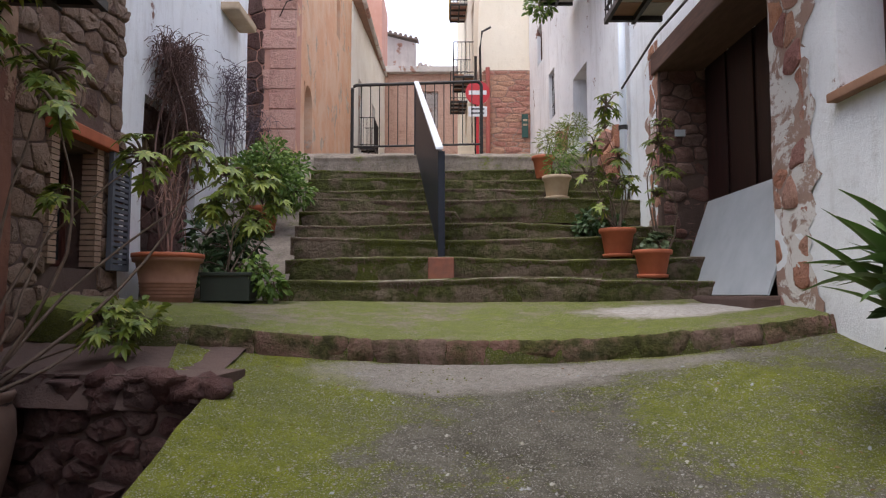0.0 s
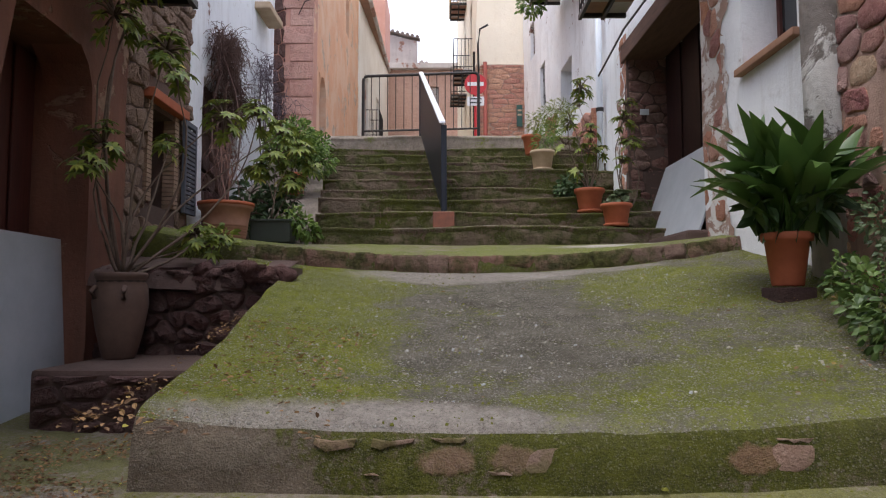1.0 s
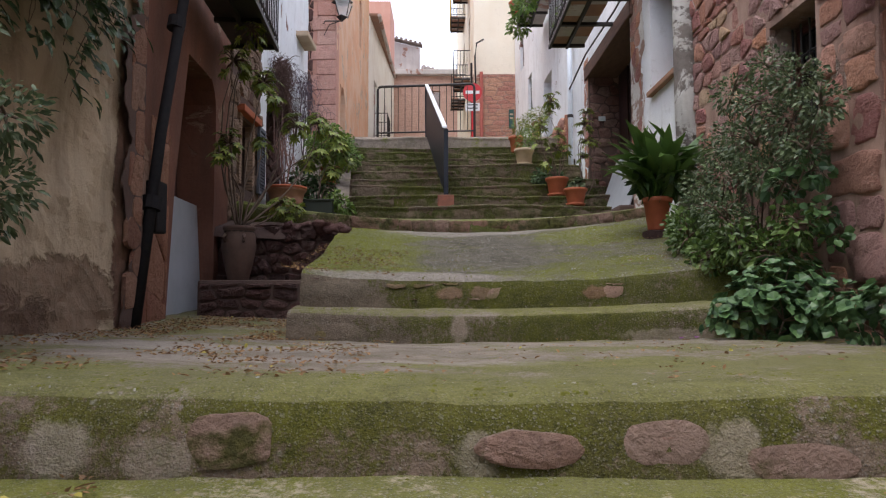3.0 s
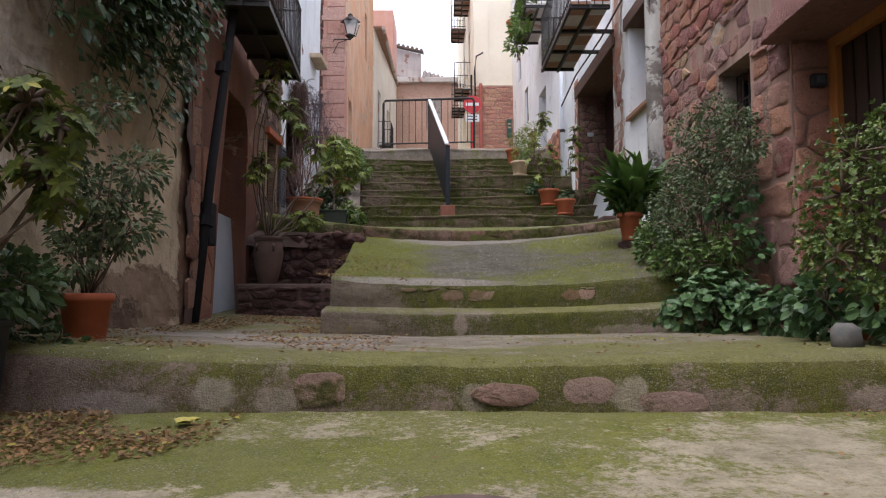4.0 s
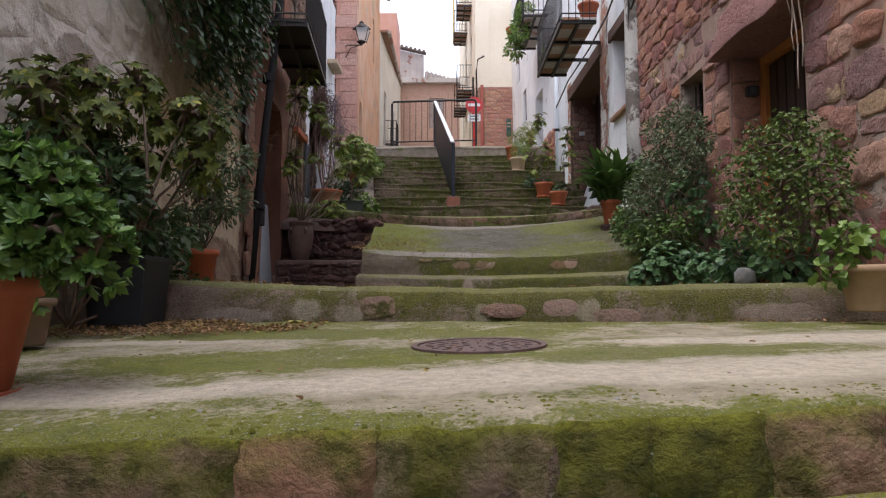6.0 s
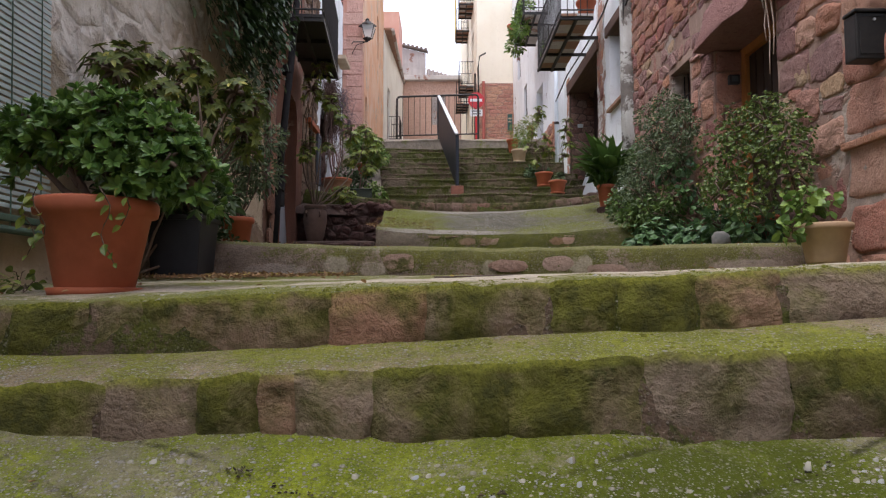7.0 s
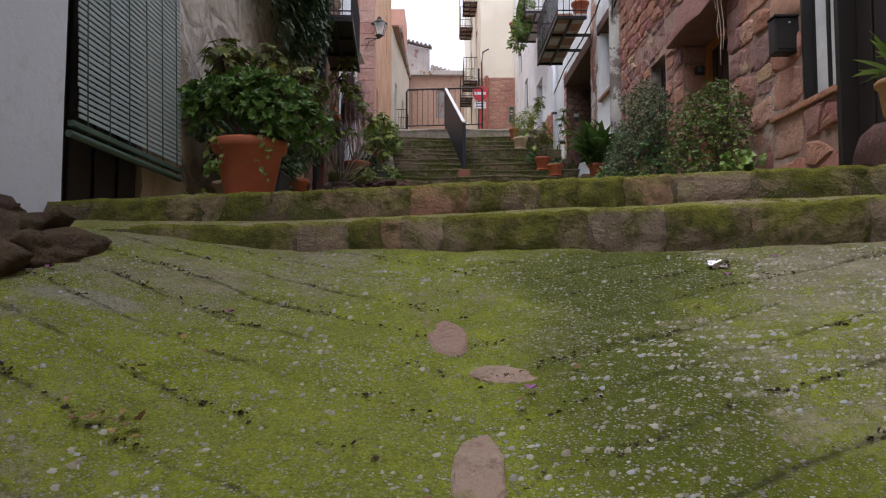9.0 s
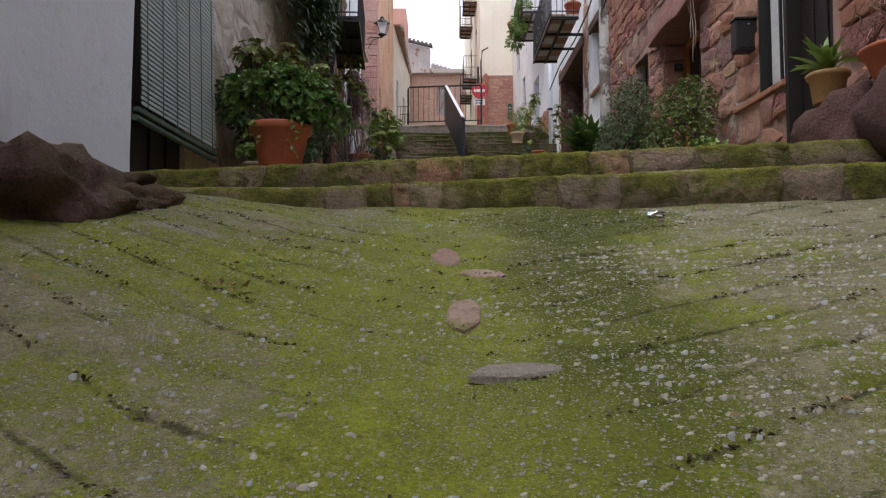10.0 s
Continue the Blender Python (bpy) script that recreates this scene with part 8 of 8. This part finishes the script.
boulder("rock", (1.88, -1.75, 1.59), (0.07, 0.06, 0.075), 9.1, plain("grey_stone", (0.16, 0.15, 0.14), (0.10, 0.10, 0.10), 14, 0.9, bump=0.7), st, sub=2)
dv = thing("dry_vine", (2.5, -1.5, 4.6), "pale dry vine stems hanging on red stone", "plant")
vr = random.Random(91)
for y, top, low in ((-1.45, 5.4, 3.3), (-1.52, 5.4, 3.0), (-1.4, 5.4, 3.6), (-1.6, 5.3, 3.15)):
    n = 14
    line = [Vector((2.44 + 0.02 * math.sin(k * 1.3 + y * 9), y + 0.05 * math.sin(k * 0.55 + 7 * y) + vr.uniform(-0.01, 0.01), top + (low - top) * k / n)) for k in range(n + 1)]
    stems("stem", dv, [line], 0.009, 0.005, plain("pale_dry_stem", (0.40, 0.32, 0.26), (0.30, 0.22, 0.18), 20, 0.9) if "pale_dry_stem" not in bpy.data.materials else bpy.data.materials["pale_dry_stem"])

bush("bougainvillea", (2.5, 0.75, 4.85), "sparse bougainvillea sprig with magenta bracts on red stone", [(2.42, 0.8, 4.95, 0.10), (2.4, 0.6, 5.05, 0.08)], (0.04, 0.03), 70, foliage("magenta_bract", (0.26, 0.03, 0.14), (0.12, 0.02, 0.07), 0.02, 0.5, 1.2), 97, stem_r=0.005)
# foot of the lane, right
pot("clay_pot", (2.32, -4.38, 1.70), 0.13, 0.10, 0.23, "ochre clay pot on a boulder seat", plain("ochre_clay", (0.36, 0.21, 0.08), (0.28, 0.16, 0.065), 6, 0.7), False)
blade_plant("aloe", (2.32, -4.38, 1.92), "bright green spiky aloe in an ochre pot", 30, 0.36, 0.055, 92, LEAF_GREEN, (15, 80), (0.25, 0.7), 0.03)
pot("terracotta_bowl", (2.48, -4.95, 1.72), 0.24, 0.17, 0.2, "wide terracotta bowl on a boulder seat", None, False)
twiggy("bare_shrub", (2.48, -4.95, 1.9), "bare brown shrub in a terracotta bowl", [(2.43, -4.9, 2.15, 0.16), (2.36, -4.85, 2.22, 0.14)], 93, 40, 0.2, 0.1, None, 0.005)

# plants on the balconies
bush("balcony_plant", (1.95, 10.3, 8.4), "trailing green plants on an upper balcony", [(1.85, 10.0, 8.55, 0.28), (1.8, 10.6, 8.5, 0.26), (1.78, 11.2, 8.45, 0.28), (1.72, 10.1, 8.1, 0.22), (1.75, 11.6, 8.2, 0.26)], (0.10, 0.05), 120, LEAF_GREEN, 94)
pot("terracotta_pot", (1.72, 11.9, 8.62), 0.17, 0.12, 0.3, "bright red pot on the corner of a balcony", plain("bright_red_clay", (0.50, 0.10, 0.07), (0.44, 0.085, 0.06), 6, 0.6), False)
pot("terracotta_pot", (2.15, 4.2, 5.9), 0.16, 0.12, 0.28, "terracotta pot on the iron balcony", None, False)
bush("balcony_plant", (2.15, 4.2, 6.15), "sparse plant in a pot on the iron balcony", [(2.12, 4.2, 6.35, 0.15)], (0.08, 0.03), 90, LEAF_GREEN, 95)
bush("balcony_plant", (1.85, 5.9, 5.9), "trailing plant behind balcony bars", [(1.82, 5.9, 6.1, 0.14), (1.8, 6.3, 6.05, 0.12)], (0.07, 0.03), 90, LEAF_GREEN, 96)

# ---- manhole, litter and petals ----
def manhole():
    t = thing("manhole_cover", (-0.06, -3.55, 1.262), "round rusty iron manhole cover set in concrete", "manhole cover")
    t.matrix_basis = pose(-0.06, -3.55, 1.264, 1.72, -1.2, 0)
    rust = plain("rusty_iron", (0.16, 0.10, 0.09), (0.10, 0.068, 0.064), 14, 0.7, 0.35, 0.5)
    part("plate", lathe([(0.255, -0.03), (0.255, 0.0), (0.25, 0.004), (0.1, 0.004)], 48), rust, t)
    part("rim", lathe([(0.26, -0.03), (0.262, 0.006), (0.285, 0.008), (0.29, -0.03)], 48), rust, t)
    r = 0
    for ring, n in ((0.06, 6), (0.11, 11), (0.16, 16), (0.21, 21)):
        for k in range(n):
            a = 2 * math.pi * k / n + ring * 9
            m = pose(ring * math.cos(a), ring * math.sin(a), 0.004, 0, 0, math.degrees(a))
            bm = bmesh.new()
            box(bm, -0.015, 0.015, -0.005, 0.005, 0, 0.003, 0, m)
            part("stud", bm, rust, t)


manhole()


def height(x, y):
    """Ground height under a point of the two terraces and the lower ramp."""
    if y < -5.38:
        return 0.80 + (y + 5.33) * 0.2885 + 0.04 * abs(x + 0.38) + bank(x, y) + 0.004
    if y < -2.2:
        return 1.225 + (y + 4.7) * 0.032 + 0.045 * (x + 0.3) * max(0.0, min(1.0, (-2.2 - y) / 2.8)) + 0.008
    if y < 0.6 or x < -1.2:
        return float(np.interp(y, (-2.0, -0.6, 0.7, 3.6), (1.515, 1.48, 1.45, 1.53))) + 0.02 * abs(x) + 0.03 * max(0, -x - 1.2) + 0.006
    return float(np.interp(y, (0.985, 1.2, 2.0, 3.2, 4.3), (1.90, 1.95, 2.095, 2.365, 2.565))) + 0.036 * (x - 0.2) ** 2 + 0.01


def litter(name, label, zones, seed, material, size=(0.010, 0.032)):
    L = Leaves(seed)
    for x0, x1, y0, y1, n in zones:
        for _ in range(n):
            x, y = L.r.uniform(x0, x1), L.r.uniform(y0, y1)
            if noise.noise((x * 2.1, y * 2.1, seed)) < -0.12 + 0.3 * L.r.random() - 0.1:
                continue
            s = L.r.uniform(*size)
            L.add(Vector((x, y, height(x, y) + L.r.uniform(0.0, 0.012))), Vector((L.r.gauss(0, 1), L.r.gauss(0, 1), L.r.gauss(0, 0.2))), Vector((L.r.gauss(0, 0.3), L.r.gauss(0, 0.3), 1)), s, s * 0.6, -0.1, 0.25)
    o = mesh(name, [tuple(p) for p in L.v], L.f, material)
    return tagged(o, label, "leaf litter", kind="stuff")


litter("dry_leaves", "brown dry leaves scattered over the terraces", [(-2.4, -0.4, -1.9, 2.3, 4200), (-2.35, -1.15, 0.4, 2.4, 2600), (-2.4, -1.0, -3.0, -2.22, 3600), (0.75, 2.5, -2.42, -2.24, 150), (-1.32, -1.1, -7.0, -6.93, 30), (-1.6, -0.9, -2.75, -2.22, 600), (-0.6, 2.4, -2.0, 0.5, 420), (-2.0, 2.3, -4.9, -2.3, 110), (-1.9, 2.4, -9.0, -5.5, 240), (1.4, 2.5, 1.2, 3.0, 160), (-1.0, 2.0, 1.1, 4.1, 70)], 101, DRY_LEAF)
for x, y in ((0.93, -5.56), (0.63, -5.80), (-1.82, -6.09), (-1.15, -6.24), (-0.25, -6.72), (1.5, 0.45), (1.62, 0.5)):
    pt = thing("petal", (x, y, height(x, y) + 0.004), "fallen magenta bougainvillea petal", "petal", "fallen petals")
    L = Leaves(int(x * 100) + 7)
    L.add(Vector((0, 0, 0)), Vector((1, 0.3, 0.1)), Vector((0, 0, 1)), 0.022, 0.02, -0.2, 0.3, 1.0)
    L.add(Vector((0, 0, 0)), Vector((-0.6, 0.8, 0.2)), Vector((0, 0, 1)), 0.019, 0.017, -0.2, 0.3, 1.0)
    mesh("bract", [tuple(p) for p in L.v], L.f, plain("magenta_petal", (0.27, 0.07, 0.27), (0.2, 0.05, 0.2), 5, 0.6) if "magenta_petal" not in bpy.data.materials else bpy.data.materials["magenta_petal"], pt)
foil = thing("crumpled_foil", (0.64, -5.68, 0.735), "crumpled piece of silver foil on the mossy ramp", "foil")
boulder("foil_ball", (0, 0, 0.02), (0.036, 0.026, 0.018), 4.4, plain("silver_foil", (0.75, 0.75, 0.78), (0.6, 0.6, 0.63), 30, 0.2, 1.0, 0.6), foil, lumps=0.9, sub=3)
yl = thing("yellow_leaf", (-1.09, -2.43, 1.30), "fallen yellow ivy leaf on mossy concrete", "leaf")
L = Leaves(77)
for a in (0, 1.2, -1.2, 2.3, -2.3):
    L.add(Vector((0, 0, 0.006)), Vector((math.cos(a + 0.5), math.sin(a + 0.5), 0.15)), Vector((0, 0, 1)), 0.06, 0.05, -0.05, 0.2, 0.6)
mesh("blade", [tuple(p) for p in L.v], L.f, plain("yellow_leaf_skin", (0.46, 0.40, 0.10), (0.38, 0.32, 0.08), 8, 0.6), yl)
# loose pebbles that stand out of the concrete
def pebbles(name, zones, seed, label):
    r = random.Random(seed)
    levels = {}
    for street in ("lower_ramp", "step_1", "terrace_lower", "terrace_upper", "gravel_ramp"):
        for v in ob[street].data.vertices:
            key = round(v.co.x / 0.04), round(v.co.y / 0.04)
            levels[key] = min(v.co.z, levels.get(key, 99))
    verts, faces = [], []
    for x0, x1, y0, y1, n in zones:
        for _ in range(n):
            x, y = r.uniform(x0, x1), r.uniform(y0, y1)
            if noise.noise((x * 1.7, y * 1.7, 4.0)) < r.uniform(-0.6, 0.5):
                continue
            if ((x - 0.25) / 0.4) ** 2 + ((y + 5.8) / 0.45) ** 2 < 1 and r.random() < 0.85:
                continue
            s = 0.0022 + 0.0074 * r.random() ** 3.0
            z = levels.get((round(x / 0.04), round(y / 0.04)))
            if z is None:
                continue
            z -= 0.004
            k = len(verts)
            a0, long = r.random() * 6, r.uniform(0.9, 1.5)
            rim = [(s * long * math.cos(a0 + j * 1.047) * r.uniform(0.8, 1.15), s * math.sin(a0 + j * 1.047) * r.uniform(0.8, 1.15)) for j in range(6)]
            verts += [(x + dx, y + dy, z - 0.012) for dx, dy in rim]
            lift = r.uniform(-0.001, 0.0035)
            verts += [(x + 0.8 * dx, y + 0.8 * dy, z + lift + 0.3 * s + 0.25 * dx) for dx, dy in rim]
            verts.append((x, y, z + lift + 0.62 * s))
            faces += [(k + j, k + (j + 1) % 6, k + 6 + (j + 1) % 6, k + 6 + j) for j in range(6)]
            faces += [(k + 6 + j, k + 6 + (j + 1) % 6, k + 12) for j in range(6)]
    m = Nodes("loose_pebble_stone")
    m.where()
    r = m.island()
    c = m.mix(m.ramp(r, 0.0, 0.55), (0.40, 0.385, 0.34), (0.25, 0.225, 0.165))
    c = m.mix(m.ramp(r, 0.55, 0.8), c, (0.33, 0.35, 0.37))
    c = m.mix(m.ramp(r, 0.85, 1.0), c, (0.19, 0.16, 0.12))
    o = mesh(name, verts, faces, m.done(c, 0.8, spec=0.3), smooth=True)
    tagged(o, label, "pebbles", kind="stuff")


def crumbs():
    """Dark bits of soil and leaf that have gathered along the grooves of the lower ramp."""
    L = Leaves(19)
    floor = {}
    for v in ob["lower_ramp"].data.vertices:
        floor.setdefault((round(v.co.x / 0.04), round(v.co.y / 0.04)), v.co.z)
    while len(L.v) < 8 * 3200:
        x, y = L.r.uniform(-1.9, 2.4), L.r.uniform(-9.2, -5.45)
        g = (y - 0.48 * abs(x + 0.38)) * 4.15 + 0.51 + 0.10 * noise.noise((x * 1.6, y * 1.6, 8))
        z = floor.get((round(x / 0.04), round(y / 0.04)))
        if z is None or abs(g - round(g)) > 0.09 * L.r.random() or noise.noise((x * 3, y * 3, 1)) < 0.0:
            continue
        k = L.r.uniform(0.005, 0.017)
        L.add(Vector((x, y, z + 0.003)), Vector((L.r.gauss(0, 1), L.r.gauss(0, 0.6), L.r.gauss(0, 0.25))), Vector((L.r.gauss(0, 0.4), L.r.gauss(0, 0.4), 1)), k, k * 0.7, -0.1, 0.4)
    o = mesh("soil_crumbs", [tuple(v) for v in L.v], L.f, foliage("dark_leaf_crumb", (0.10, 0.075, 0.045), (0.035, 0.028, 0.018), 0.02, 0.9, 1.0))
    tagged(o, "dark crumbs of soil and leaf in the ramp grooves", "leaf litter", kind="stuff")


def moss_cushions(zones, seed):
    """Low rounded cushions of moss on crests and in damp patches."""
    r = random.Random(seed)
    levels = {}
    for street in ("lower_ramp", "step_1", "terrace_lower", "terrace_upper", "step_2", "gravel_ramp", "landing"):
        for v in ob[street].data.vertices:
            key = round(v.co.x / 0.04), round(v.co.y / 0.04)
            levels.setdefault(key, []).append(v.co.z)
    verts, faces = [], []
    for x0, x1, y0, y1, n in zones:
        for _ in range(n):
            x, y = r.uniform(x0, x1), r.uniform(y0, y1)
            if noise.noise((x * 2.6, y * 2.6, seed)) + 0.6 * noise.noise((x * 8, y * 8, seed)) < r.uniform(-0.2, 0.4):
                continue
            here = levels.get((round(x / 0.04), round(y / 0.04)))
            if not here:
                continue
            z = max(here) - 0.005
            s = r.uniform(0.003, 0.009)
            k = len(verts)
            a0 = r.random() * 6
            rim = [(s * math.cos(a0 + j * 0.898) * r.uniform(0.7, 1.3), s * math.sin(a0 + j * 0.898) * r.uniform(0.7, 1.3)) for j in range(7)]
            verts += [(x + dx, y + dy, z - 0.004) for dx, dy in rim]
            verts += [(x + 0.62 * dx, y + 0.62 * dy, z + 0.003 + 0.25 * s) for dx, dy in rim]
            verts.append((x, y, z + 0.004 + 0.36 * s))
            faces += [(k + j, k + (j + 1) % 7, k + 7 + (j + 1) % 7, k + 7 + j) for j in range(7)]
            faces += [(k + 7 + j, k + 7 + (j + 1) % 7, k + 14) for j in range(7)]
    m = Nodes("yellow_green_moss")
    m.where()
    c = m.mix(m.island(), (0.18, 0.18, 0.035), (0.11, 0.112, 0.022))
    c = m.mix(m.ramp(m.noise(2.2, 4), 0.4, 0.65, 0, 0.7), c, (0.135, 0.14, 0.026))
    o = mesh("moss_cushions", verts, faces, m.done(c, 0.95, bump=m.noise(240, 3), strength=0.9, distance=0.006, spec=0.1), smooth=True)
    tagged(o, "low yellow-green moss cushions on step edges and concrete", "moss", kind="stuff")


moss_cushions([(-2.3, 2.5, -2.08, -1.7, 9000), (-2.0, 2.5, -5.26, -5.06, 7000), (-2.4, 2.5, -4.95, -4.7, 5000), (-1.1, 2.1, 0.74, 0.93, 1500), (-1.1, 0.2, 1.0, 4.2, 4500), (-2.2, 1.0, -2.9, -2.2, 1500)], 29)
crumbs()
pebbles("pebbles", [(-1.9, 2.6, -9.3, -5.45, 58000), (-0.1, 2.6, -9.3, -5.45, 52000), (-2.2, 2.6, -5.32, -5.05, 3600), (-2.2, 2.6, -4.97, -4.75, 2200), (-2.2, 2.6, -2.12, -1.85, 1500), (-0.7, 1.9, 1.2, 4.1, 16000), (-2.0, 2.3, -4.9, -2.3, 500)], 5, "small pale pebbles standing out of mossy concrete")
